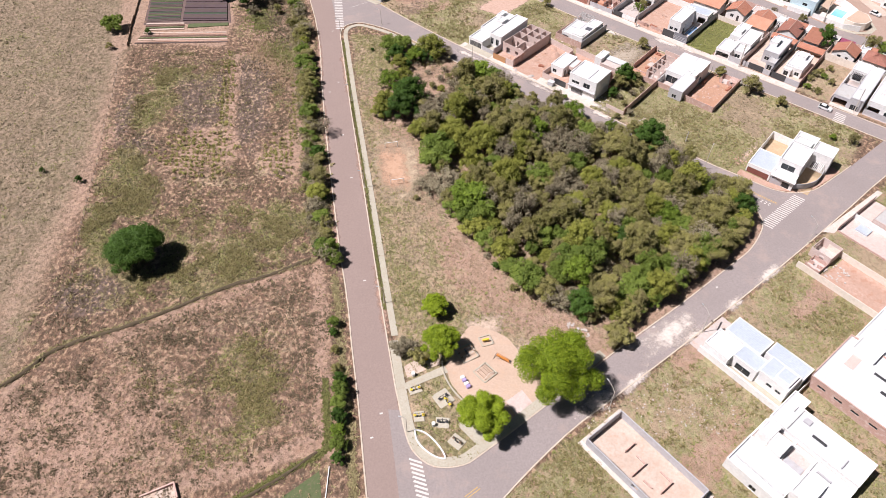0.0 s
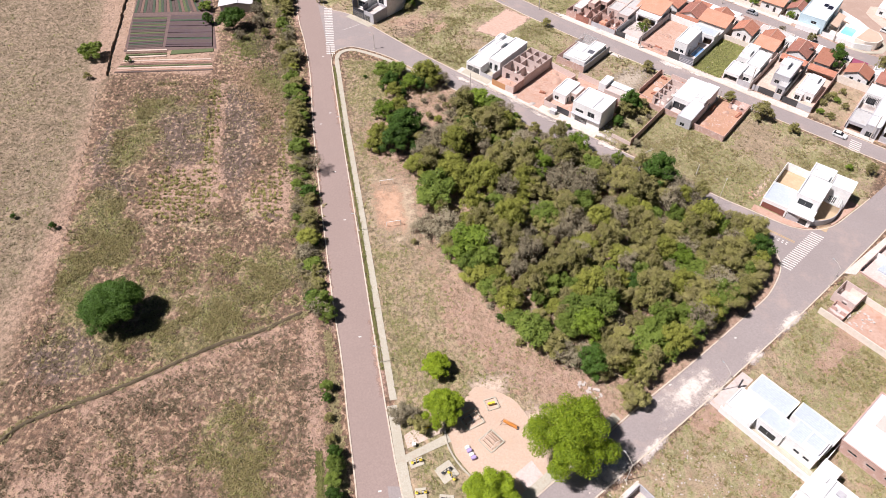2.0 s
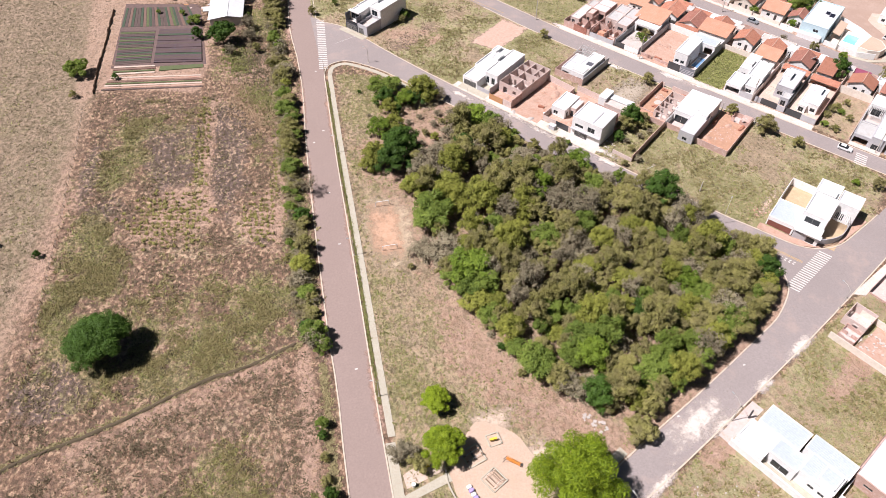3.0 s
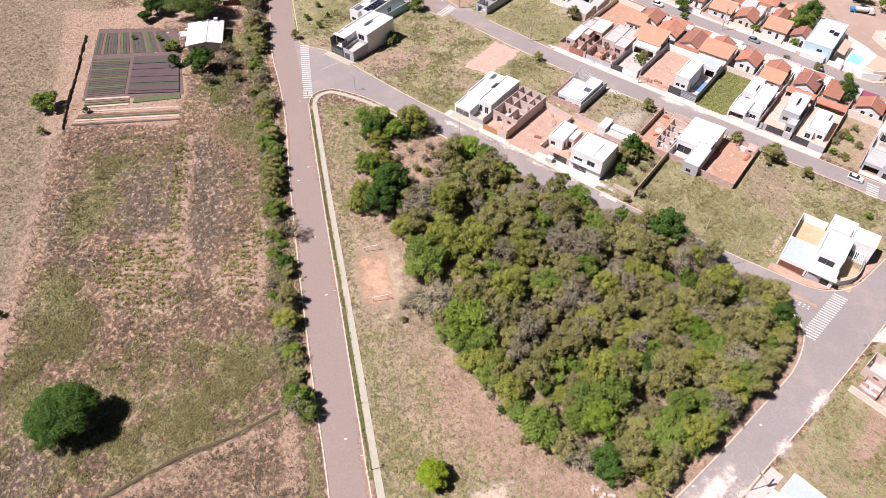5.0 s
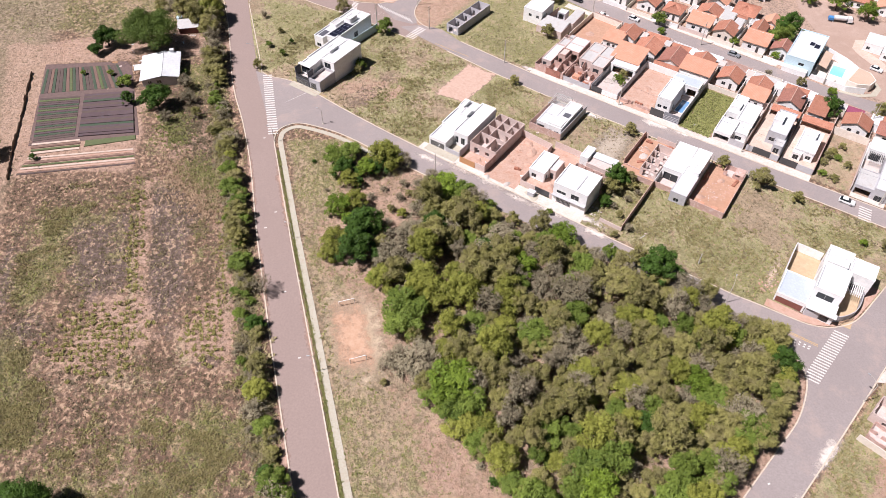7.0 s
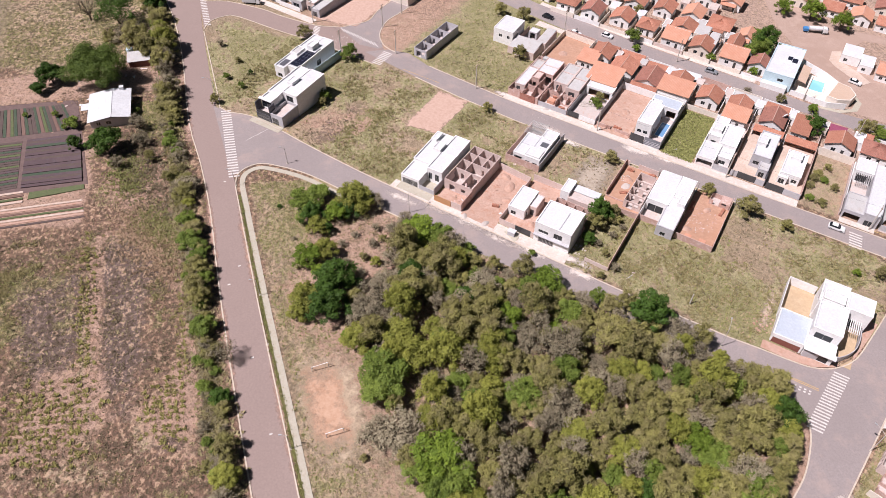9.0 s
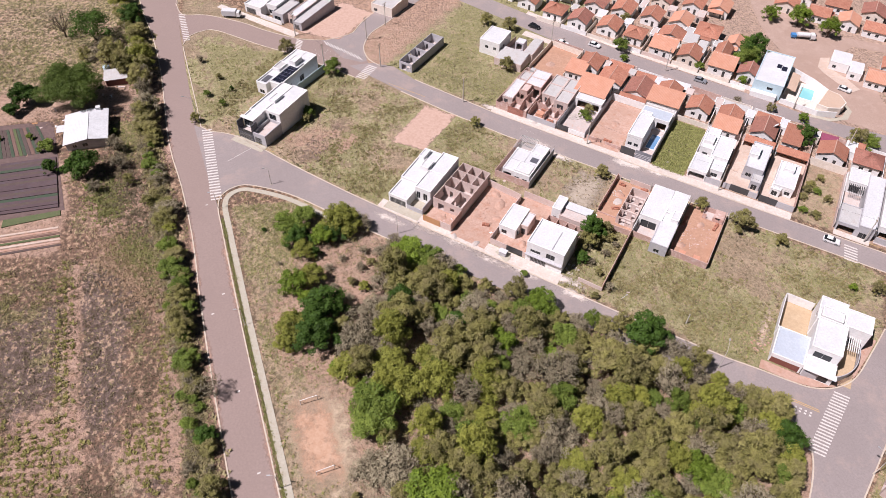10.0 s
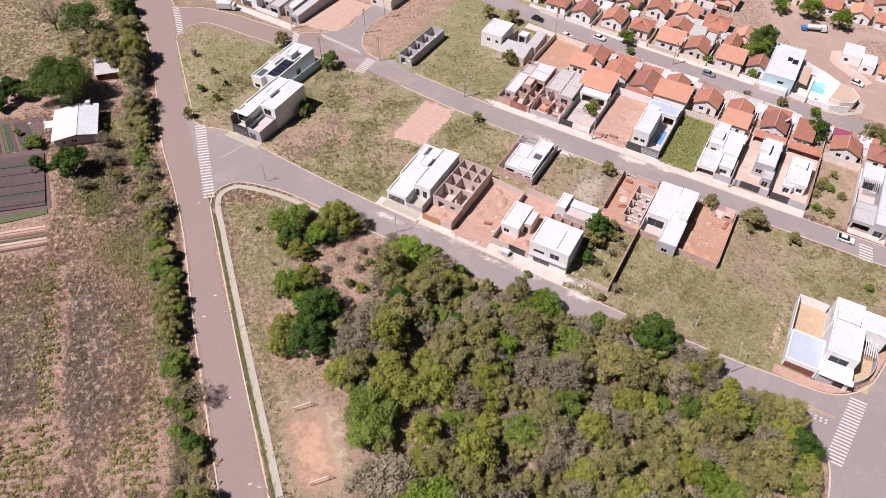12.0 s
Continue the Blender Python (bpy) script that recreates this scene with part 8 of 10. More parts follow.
tufts("grass_olive", GRASS_OLIVE, "tufts of olive grass over fields and plots", *field_of(open_land * np.clip(green - 0.12, 0.02, 1) * np.clip(1.25 - soil, 0.05, 1) * (1 - 0.75 * lawn), 43000), 0.14 + 0.28 * rs.rand(43000) ** 2, 2)
tufts("grass_dry", GRASS_DRY, "dry straw-coloured grass over fields", *field_of(open_land * np.clip(straw + 0.25 * f_s, 0.02, 1), 42000), 0.12 + 0.24 * rs.rand(42000) ** 2, 3)
clumped = np.clip((cloud(X, Y, 3.2, 171) - 0.47) * 9, 0, 1)
tufts("grass_tussock", GRASS_MOSS, "thick green tussocks over the rough fields", *field_of(open_land * clumped * np.clip(green - 0.25, 0, 1) * np.clip(1.1 - 1.5 * dark * f_n, 0.05, 1) * (f_n + 0.8 * f_s + 0.15 * lots + 0.2 * diag) * np.clip(1.2 - soil, 0.1, 1), 19000), 0.26 + 0.28 * rs.rand(19000) ** 2, 14, 7, 0.34, 0.55)
tufts("grass_tussock_brown", GRASS_DARK, "dead brown tussocks over the rough fields", *field_of(open_land * clumped * np.clip(0.4 - 0.3 * green, 0, 1) * (0.6 * f_n + f_s + 0.2 * lots), 9000), 0.20 + 0.22 * rs.rand(9000) ** 2, 15, 7, 0.32, 0.6)

plot_u, plot_v = 85.6 + 9.0 * rs.rand(5200), 57.6 + 25.0 * rs.rand(5200)
lush = [uv(a, b) for a, b in zip(plot_u, plot_v)]
tufts("plot_grass", GRASS_LUSH, "thick fresh grass of a fenced-in plot", np.array([q[0] for q in lush]), np.array([q[1] for q in lush]), 0.2 + 0.2 * rs.rand(5200), 77, 3)

# planted rows of coarse grass clumps in the north field
rows_x, rows_y = [], []
rg = random.Random(12)
for i in range(46):
    for j in range(76):
        x, y = -78 + i * 1.36 + rg.uniform(-0.26, 0.26), 113 + j * 1.3 + rg.uniform(-0.4, 0.4)
        x += (y - 150) * -0.18
        d = min(((x + 59) / 11) ** 2 + ((y - 147) / 11) ** 2, ((x + 56.6 + (y - 172) * 0.15) / 2.4) ** 2 + ((y - 172) / 26) ** 2, ((x + 38 + (y - 150) * 0.1) / 4.5) ** 2 + ((y - 148) / 10) ** 2, ((x + 36 + (y - 165) * 0.1) / 1.6) ** 2 + ((y - 165) / 28) ** 2)
        if d < rg.uniform(0.2, 1.25):
            rows_x.append(x)
            rows_y.append(y)
rows_x, rows_y = np.array(rows_x), np.array(rows_y)
tufts("grass_clumps", GRASS_CLUMP, "planted rows of coarse olive grass clumps", rows_x, rows_y, 0.36 + 0.28 * rs.rand(len(rows_x)), 6, 18, 0.32, 0.42)
tufts("grass_clump_bases", GRASS_DRY, "straw-coloured litter between the grass clumps", rows_x - 0.5, rows_y + 0.1, 0.24 + 0.2 * rs.rand(len(rows_x)), 7, 7, 0.3, 0.9)
tufts("grass_dark", GRASS_DARK, "dark brown dead tufts over the dry fields", *field_of(open_land * np.clip(0.2 + f_s + 0.8 * f_n + 0.05 * lots - 0.6 * soil, 0, 2) * (X < 160), 20000), 0.12 + 0.24 * rs.rand(20000) ** 2, 8)


# ---- road markings ----
def flat_bar(bm_parent, name, cx, cy, dx, dy, length, width, up, material):
    """A painted bar on the hillside, its length along (dx, dy)."""
    d = Vector((dx, dy)).normalized()
    n = Vector((-d.y, d.x))
    bm = bmesh.new()
    ox, oy = bm_parent.location.x, bm_parent.location.y
    vs = []
    for a, b in ((-1, -1), (1, -1), (1, 1), (-1, 1)):
        x, y = cx + d.x * a * length / 2 + n.x * b * width / 2, cy + d.y * a * length / 2 + n.y * b * width / 2
        z = level(x, y) - level(ox, oy)
        vs.append((bm.verts.new((x - ox, y - oy, z + up - 0.02)), bm.verts.new((x - ox, y - oy, z + up))))
    bm.faces.new([v[1] for v in vs])
    for k in range(4):
        m = (k + 1) % 4
        bm.faces.new((vs[k][0], vs[m][0], vs[m][1], vs[k][1]))
    return part(name, bm, material, bm_parent)


def crosswalk(p, q, n, bar, length, width, up=0.056):
    ob = thing("crosswalk", *p, 0, "worn white zebra crossing painted on asphalt", "crosswalk", "zebra crossings")
    for k in range(n):
        f = (k + 0.5) / n
        flat_bar(ob, "stripe", p[0] + (q[0] - p[0]) * f, p[1] + (q[1] - p[1]) * f, *bar, length, width, up, PAINT)


crosswalk((-32.4, 245.8), (-28.3, 215.4), 27, (1, 0.12), 2.7, 0.5)
crosswalk((1.5, 61.9), (4.2, 50.0), 14, (1, -0.3), 2.5, 0.4)
crosswalk((101.6, 140.4), (88.4, 128.4), 21, (U_DIR.x, U_DIR.y), 3.2, 0.36)
crosswalk((2.6, 290.2), (13.9, 279.2), 11, (1.6, -4.8), 3.2, 0.34)
crosswalk((12.4, 267.8), (17.2, 274.6), 9, (U_DIR.x, U_DIR.y), 3.2, 0.45)
crosswalk((-44.4, 312.6), (-41.2, 294.4), 16, (1, 0.15), 2.0, 0.5)
crosswalk((125.6, 175.4), (128.9, 180.6), 6, (U_DIR.x, U_DIR.y), 3.2, 0.45)
crosswalk((-5.2, 292.4), (-6.2, 287.2), 6, (U_DIR.x, U_DIR.y), 2.4, 0.45)
for (ax, ay), (bx, by), w, mt, what in (((87.5, 142.9), (94.4, 137.4), 0.16, YELLOW_LINE, "yellow"), ((87.3, 142.5), (94.2, 137.0), 0.16, YELLOW_LINE, "yellow"), ((10.5, 54.9), (12.9, 56.8), 0.16, YELLOW_LINE, "yellow"), ((10.9, 54.6), (13.3, 56.5), 0.16, YELLOW_LINE, "yellow"), ((129.9, 184.6), (136.2, 179.1), 0.16, YELLOW_LINE, "yellow"),
                                        ((-25.6, 243), (-14, 233.5), 0.14, YELLOW_LINE, "yellow"), ((-20, 236), (-26, 231), 0.12, PAINT, "white"), ((20.5, 264.6), (31, 256), 0.14, YELLOW_LINE, "yellow")):
    ob = thing("road_line", ax, ay, 0, "faded %s line painted on asphalt" % what, "road marking", "painted lines")
    flat_bar(ob, "stripe", (ax + bx) / 2, (ay + by) / 2, bx - ax, by - ay, math.hypot(bx - ax, by - ay), w, 0.056, mt)
ob = thing("road_lettering", 90.7, 137.8, 0, "worn white painted letters on asphalt, not readable", "road marking")
for i in range(4):
    for j in range(2):
        flat_bar(ob, "bar", 89.4 + i * 0.8 + j * 0.5, 138.4 - i * 0.62 + j * 0.55, U_DIR.x, U_DIR.y, 0.45, 0.4, 0.056, PAINT)
for x, y in ((-5.3, 71.1), (-6.7, 65.9), (-11.2, 104.8), (-17.4, 140), (-18.6, 161), (-21.5, 158), (-25.4, 184), (-27.4, 178.5), (-30.6, 214), (52.6, 94.6), (70, 107)):
    ob = thing("road_stud", x, y, 0, "small white marker plate on the asphalt", "road stud", "road studs")
    flat_bar(ob, "plate", x, y, 1, 0.3, 0.6, 0.32, 0.058, PAINT)
def dust_patch(cx, cy, rx, ry, turn, name="spilled_sand", mat_=DUST, label="pale sand and cement dust spilled over the street", category="sand", power=1.0):
    """Dust swept over the street, thick in the middle and gone at the edge."""
    bm = bmesh.new()
    lay_ = bm.verts.layers.float.new("thickness")
    c, s = math.cos(radians(turn)), math.sin(radians(turn))
    rings = []
    for j in range(9):
        f, ring = j / 8, []
        for k in range(28):
            a = 6.2832 * k / 28
            x, y = (r_ * f * abs(w) ** power * (1 if w > 0 else -1) for r_, w in ((rx, math.cos(a)), (ry, math.sin(a))))
            X_, Y_ = cx + x * c - y * s, cy + x * s + y * c
            v = bm.verts.new((X_, Y_, level(X_, Y_) + (0.058 if mat_ is WORN else 0.052)))
            v[lay_] = 1.0 - 1.15 * f
            ring.append(v)
        rings.append(ring)
    for p_, q_ in zip(rings, rings[1:]):
        for k in range(28):
            n = (k + 1) % 28
            bm.faces.new((p_[k], q_[k], q_[n], p_[n]))
    bmesh.ops.remove_doubles(bm, verts=bm.verts, dist=0.0005)
    tagged(part(name, bm, mat_), label, category, "", "structure")


dust_patch(56.4, 93.4, 14, 5.0, 40)
dust_patch(37.0, 75.4, 8, 3.0, 40)
dust_patch(*uv(73.2, 36.4), 5.4, 10.5, U_ANG, "dry_soil", GREY_SOIL, "dried grey soil showing through thin grass", "soil", 0.7)
for u_, v_, rx_, ry_ in ((79, 54.4, 7, 2.6), (88, 55.0, 5, 1.8), (55, 49.2, 6, 2.4), (99.5, 56.4, 5, 1.6), (45, 2.4, 7, 2.4), (63, 1.0, 8, 2.0)):
    dust_patch(*uv(u_, v_), rx_, ry_, U_ANG)
dust_patch(*uv(125.4, 14), 1.9, 11, U_ANG, "spilled_sand", SPILL, "pale soil trodden along the side of a house", "sand")
dust_patch(14, 204, 6, 1.8, -38)
dust_patch(36, 189, 12, 2.2, -38)
dust_patch(52, 178.6, 8, 2.2, -38)
for u_, v_, rx_, ry_ in ((54, 2, 9, 2.6), (70, 1.6, 8, 2.2), (45, 1.8, 7, 2), (84, 1.2, 6, 2), (62, 46.8, 7, 2), (55.5, 47.2, 5, 1.8), (50, 56.6, 9, 2), (66, 56.8, 8, 1.8), (80, 56.8, 8, 1.8), (102, 56.6, 7, 1.8), (36, 57.4, 6, 1.6)):
    dust_patch(*uv(u_, v_), rx_, ry_, U_ANG)
for s_, q_, rx_, ry_ in ((40, 0.4, 7, 2.2), (55, 0.8, 6, 2.0), (20, 0.5, 7, 1.8), (70, 0.6, 9, 2.0)):
    dust_patch(*sq(s_, q_), rx_, ry_, S_ANG)
for x_, y_, rx_, ry_, turn_ in ((-18.9, 118, 1.2, 22, 10), (-26.4, 160, 1.2, 24, 10), (-32.4, 196, 1.2, 22, 9), (-7.0, 99, 1.6, 16, 11), (-15.6, 146, 1.5, 22, 10), (-24, 190, 1.5, 22, 10), (-42.2, 240, 1.6, 18, 9)):
    dust_patch(x_, y_, rx_, ry_, turn_, "road_dust", RED_DUST, "reddish dust drifted along the road edge", "dust")
dust_patch(16, 93.5, 9, 5, 20, "spilled_sand", SPILL, "pale sand trodden out over dry grass", "sand")
dust_patch(24, 86, 6, 6, 20, "spilled_sand", SPILL, "pale sand trodden out over dry grass", "sand")

# ---- lamps and poles ----
def street_lamp(x, y, turn, h=6.4, mat_=METAL, reach=2.2):
    """A slender pole with a bent arm and a flat lamp head."""
    ob = thing("street_lamp", x, y, turn, "slender street lamp with one bent arm", "street lamp", "street lamps")
    bm = bmesh.new()
    tube(bm, (0, 0, -0.3), (0, 0, h), 0.09, 0.06, 8)
    part("pole", bm, mat_, ob)
    bm = bmesh.new()
    tube(bm, (0, 0, h - 0.05), (reach * 0.55, 0, h + 0.35 * reach), 0.045, 0.04, 6)
    tube(bm, (reach * 0.55, 0, h + 0.35 * reach), (reach, 0, h + 0.43 * reach), 0.04, 0.035, 6)
    part("arm", bm, mat_, ob)
    part("lamp_head", boxes((reach - 0.1, reach + 0.5, -0.12, 0.12, h + 0.4 * reach, h + 0.4 * reach + 0.12)), METAL, ob)
    part("base_plate", boxes((-0.22, 0.22, -0.22, 0.22, -0.3, 0.14)), CONCRETE, ob)


for x, y in ((-6.4, 98.5), (-13.7, 136.5), (-20.5, 174.6), (-27.7, 212.3), (-0.2, 67.3)):
    street_lamp(x, y, 172, 5.2, POLE, 0.9)
street_lamp(-35.2, 251.5, 170, 6.4, METAL)
street_lamp(-14.8, 220.2, 172, 5.2, POLE, 0.9)
street_lamp(39.4, 73.8, 118, 6.3, POLE)
street_lamp(63.0, 93.6, 118, 6.3, POLE)
street_lamp(97.5, 123.0, 118, 6.3, POLE)
street_lamp(78.1, 150.2, 60, 6.3, POLE)
street_lamp(15.4, 198.4, 60, 6.3, POLE)


def utility_pole(x, y, turn, h, arms=2, label="pale concrete utility pole with crossarms"):
    ob = thing("utility_pole", x, y, turn, label, "pole", "utility poles")
    bm = bmesh.new()
    tube(bm, (0, 0, -0.4), (0, 0, h), 0.17, 0.11, 8)
    part("pole", bm, POLE, ob)
    for k in range(arms):
        part("crossarm", boxes((-0.9, 0.9, -0.06, 0.06, h - 0.35 - 0.9 * k, h - 0.22 - 0.9 * k)), WOOD, ob)


ROW_W = [(-6.6, 295.4), (1.9, 274.9), (42.1, 252.1), uv(66.6, 56.6), uv(104.6, 57.0), uv(142, 57.2)]
for x, y in ROW_W + [(19.5, 273.7), (16.7, 290.9), (24.1, 300.1), (112.5, 263.6), (79.4, 285), (149.5, 216.6), (145.4, 239.1)]:
    utility_pole(x, y, U_ANG + 90, 8.4)
utility_pole(75.9, 162.4, 0, 3.6, 0, "short white concrete post standing in grass")
for x, y in (uv(88.6, 46.2), uv(99.4, 46.4), uv(109.6, 46.6)):
    utility_pole(x, y, 0, 3.2, 0, "short pale service post beside the street")


def wire(ends, label):
    ob = thing("cable", *ends[0][:2], 0, label, "cable", "overhead cables")
    z0 = level(*ends[0][:2])
    bm = bmesh.new()
    (ax, ay, az), (bx, by, bz) = ends
    rings = []
    for k in range(13):
        f = k / 12
        x, y = ax + (bx - ax) * f, ay + (by - ay) * f
        c = Vector((x - ax, y - ay, level(x, y) + az + (bz - az) * f - 3.2 * f * (1 - f) - z0))
        rings.append([bm.verts.new(c + Vector(d)) for d in ((-0.02, 0, 0), (0.01, 0.017, 0), (0.01, -0.017, 0.01), (0, 0, 0.03))])
    for r, q in zip(rings, rings[1:]):
        for k in range(4):
            bm.faces.new((r[k], q[k], q[(k + 1) % 4], r[(k + 1) % 4]))
    part("strand", bm, METAL_DARK, ob)


for (ax, ay), (bx, by) in zip(ROW_W, ROW_W[1:]):
    wire([(ax, ay, 8.1), (bx, by, 8.1)], "thin black overhead cable between poles")

# ---- playground ----
sheet("playground_sand", [(v.x, v.y) for v in smooth_line([(7.0, 82.6), (9.6, 88.6), (12.4, 93), (16, 92.4), (20, 90.4), (22.6, 86.4), (25, 82), (25.6, 77), (24, 73.2), (20.6, 70.6), (17.6, 70.4), (13.6, 72.2), (10.6, 75), (8.2, 78.4)], 1.5)], 0.07, SAND, "pale orange playground sand", "sand", 0.1)
sheet("pavement_path", [(-1.6, 76.2), (-1.2, 78.0), (6.8, 82.6), (7.6, 81.0)], 0.09, CONCRETE, "pale concrete path to the sand", "pavement", 0.15)
sheet("pavement_step", [(10.6, 70.6), (9.4, 69.0), (13.6, 64.4), (15.6, 66.0)], 0.09, CONCRETE, "pale concrete strip beside the sand", "pavement", 0.15)
sheet("play_mat", [(19.0, 74.6), (22.4, 77.4), (24.2, 74.6), (20.8, 71.6)], 0.10, PINK_WALL, "faded pink paved square with painted marks", "pavement", 0.15)
sheet("soil_bed", [(-0.6, 79.4), (6.4, 83.2), (5.4, 84.6), (0.6, 83.6), (-1.4, 82)], 0.05, PALE_SOIL, "bare soil beside the path", "soil", 0.1)
ob = ribbon("sand_edge", smooth_line([(6.2, 84.8), (6.7, 80.8), (8.2, 77.4), (10.2, 74.8), (12.6, 72.6), (14.4, 70.2)], 0.8), -0.14, 0.14, 0.3, CONCRETE, "low concrete kerb round the playground sand", "kerb", 0.4)
bed = smooth_line([(1.2, 67.8), (3.2, 67.2), (5.2, 65.4), (6.6, 63.4), (7.0, 62.0), (5.2, 62.4), (3.4, 63.6), (1.8, 65.4), (1.2, 67.8)], 0.6)
ribbon("bed_kerb", bed, -0.13, 0.13, 0.32, WHITE, "white-painted kerb round a leaf-shaped bed", "kerb", 0.4)


def pad(cx, cy, w, d, turn):
    ob = thing("equipment_pad", cx, cy, turn, "square pale concrete pad under exercise equipment", "pad", "equipment pads")
    bm = boxes((-w / 2, w / 2, -d / 2, d / 2, -0.2, 0.12))
    bmesh.ops.bevel(bm, geom=bm.edges, offset=0.03, segments=1, affect="EDGES")
    part("slab", bm, CONCRETE, ob)


def exerciser(cx, cy, turn, mat_, kind):
    ob = thing("exercise_machine", cx, cy, turn, "outdoor exercise machine of bent steel tubes on a pad", "exercise machine", "exercise machines", 0.12)
    bm = bmesh.new()
    tube(bm, (0, 0, 0), (0, 0, 1.5), 0.09, 0.07, 8)
    part("post", bm, mat_, ob)
    for s in (-1, 1):
        bm = bmesh.new()
        tube(bm, (0, 0, 1.1), (s * 0.8, 0, 1.25), 0.05, 0.05, 6)
        tube(bm, (s * 0.8, 0, 1.25), (s * 0.8, 0.25 * kind, 0.45), 0.05, 0.05, 6)
        part("swing_arm", bm, METAL_DARK, ob)
        part("seat", boxes((s * 0.8 - 0.25, s * 0.8 + 0.25, -0.2, 0.3, 0.42, 0.5)), mat_, ob)
    part("base", boxes((-0.45, 0.45, -0.15, 0.15, 0.0, 0.06)), METAL_DARK, ob)


for cx, cy, w, d, turn, mt, kd in ((1.1, 76.6, 2.6, 1.6, 20, YELLOW, 1), (6.6, 74.9, 3.4, 3.4, 35, METAL_DARK, 1), (2.0, 70.7, 2.0, 2.2, 5, YELLOW, 0), (6.5, 69.5, 2.6, 2.2, -5, METAL_DARK, 1), (9.2, 65.6, 2.8, 2.4, -40, WOOD, 0)):
    pad(cx, cy, w, d, turn)
    exerciser(cx, cy, turn, mt, kd)
    if w > 3:
        exerciser(cx + 0.9, cy - 0.9, turn + 90, YELLOW, 0)
ob = thing("bench", 2.6, 83.4, 25, "yellow slatted park bench", "bench")
part("seat", boxes((-0.9, 0.9, -0.25, 0.25, 0.42, 0.48)), YELLOW, ob)
part("backrest", boxes((-0.9, 0.9, 0.25, 0.31, 0.5, 0.95)), YELLOW, ob)
for s in (-0.7, 0.7):
    part("leg", boxes((s - 0.05, s + 0.05, -0.22, 0.22, -0.2, 0.42)), METAL_DARK, ob)
for x, y in ((4.8, 68.9), (0.6, 80.0)):
    ob = thing("litter_bin", x, y, 0, "small round white litter bin", "bin", "litter bins")
    bm = bmesh.new()
    tube(bm, (0, 0, -0.1), (0, 0, 0.9), 0.32, 0.38, 12)
    part("drum", bm, WHITE, ob)


def play_pit(cx, cy, w, turn, label):
    """A square timber-edged pit."""
    ob = thing("play_pit", cx, cy, turn, label, "play pit", "play pits", 0.08)
    for a in range(4):
        bm = boxes((-w / 2, w / 2, -w / 2 - 0.12, -w / 2 + 0.12, -0.1, 0.2))
        bmesh.ops.rotate(bm, verts=bm.verts, matrix=Matrix.Rotation(a * math.pi / 2, 3, "Z"))
        part("edge", bm, CONCRETE, ob)


play_pit(11.5, 85.8, 3.6, 30, "square pale-edged pit under a seesaw")
play_pit(15.1, 81.2, 3.4, 42, "square pale-edged pit under a climbing frame")
play_pit(15.6, 89.2, 2.4, 20, "square pale-edged pit under a spring rider")
ob = thing("seesaw", 11.5, 85.8, 30, "double metal seesaw on the sand", "seesaw", "", 0.1)
for s in (-0.6, 0.6):
    bm = bmesh.new()
    tube(bm, (-1.7, s, 0.35), (1.7, s, 0.75), 0.06, 0.06, 6)
    part("beam", bm, METAL, ob)
    for e in (-1.5, 1.5):
        part("seat", boxes((e - 0.22, e + 0.22, s - 0.15, s + 0.15, 0.55 + 0.117 * e, 0.62 + 0.117 * e)), WOOD, ob)
part("stand", boxes((-0.1, 0.1, -0.9, 0.9, -0.1, 0.55)), METAL_DARK, ob)
ob = thing("climbing_frame", 15.1, 81.2, 42, "low timber and steel climbing frame", "climbing frame", "", 0.1)
for k in range(5):
    bm = bmesh.new()
    tube(bm, (-1.2 + 0.6 * k, -1.2, 0.5 + 0.35 * (2 - abs(k - 2))), (-1.2 + 0.6 * k, 1.2, 0.5 + 0.35 * (2 - abs(k - 2))), 0.05, 0.05, 6)
    part("rung", bm, WOOD, ob)
for s in (-1.2, 1.2):
    bm = bmesh.new()
    for k in range(4):
        tube(bm, (-1.2 + 0.6 * k, s, 0.5 + 0.35 * (2 - abs(k - 2))), (-0.6 + 0.6 * k, s, 0.5 + 0.35 * (2 - abs(k - 1))), 0.05, 0.05, 6)
    part("rail", bm, CREAM, ob)
    for e in (-1.2, 1.2):
        bm = bmesh.new()
        tube(bm, (e, s, -0.1), (e, s, 0.55), 0.06, 0.06, 6)
        part("post", bm, CREAM, ob)
ob = thing("slide", 19.0, 84.4, -16, "orange children's slide with a dark ladder", "slide", "", 0.08)
bm = bmesh.new()
for k in range(6):
    x0_, x1_, z0_, z1_ = -1.5 + 0.5 * k, -1.0 + 0.5 * k, 1.55 - 0.26 * k, 1.55 - 0.26 * (k + 1)
    vs = [bm.verts.new(v) for v in ((x0_, -0.28, z0_), (x1_, -0.28, z1_), (x1_, 0.28, z1_), (x0_, 0.28, z0_))]
    bm.faces.new(vs)
bmesh.ops.remove_doubles(bm, verts=bm.verts, dist=0.001)
bmesh.ops.solidify(bm, geom=bm.faces, thickness=0.08)
part("chute", bm, ORANGE, ob)
for s in (-0.3, 0.3):
    bm = bmesh.new()
    tube(bm, (-1.5, s, 1.8), (1.5, s, 0.2), 0.05, 0.05, 6)
    part("side_rail", bm, ORANGE, ob)
    bm = bmesh.new()
    tube(bm, (-2.1, s, -0.1), (-1.5, s, 1.6), 0.05, 0.05, 6)
    part("ladder_rail", bm, METAL_DARK, ob)
part("landing", boxes((1.2, 1.6, -0.35, 0.35, -0.1, 0.16)), METAL_DARK, ob)
ob = thing("spring_rider", 15.5, 89.0, 15, "yellow spring rider on the sand", "spring rider", "", 0.1)
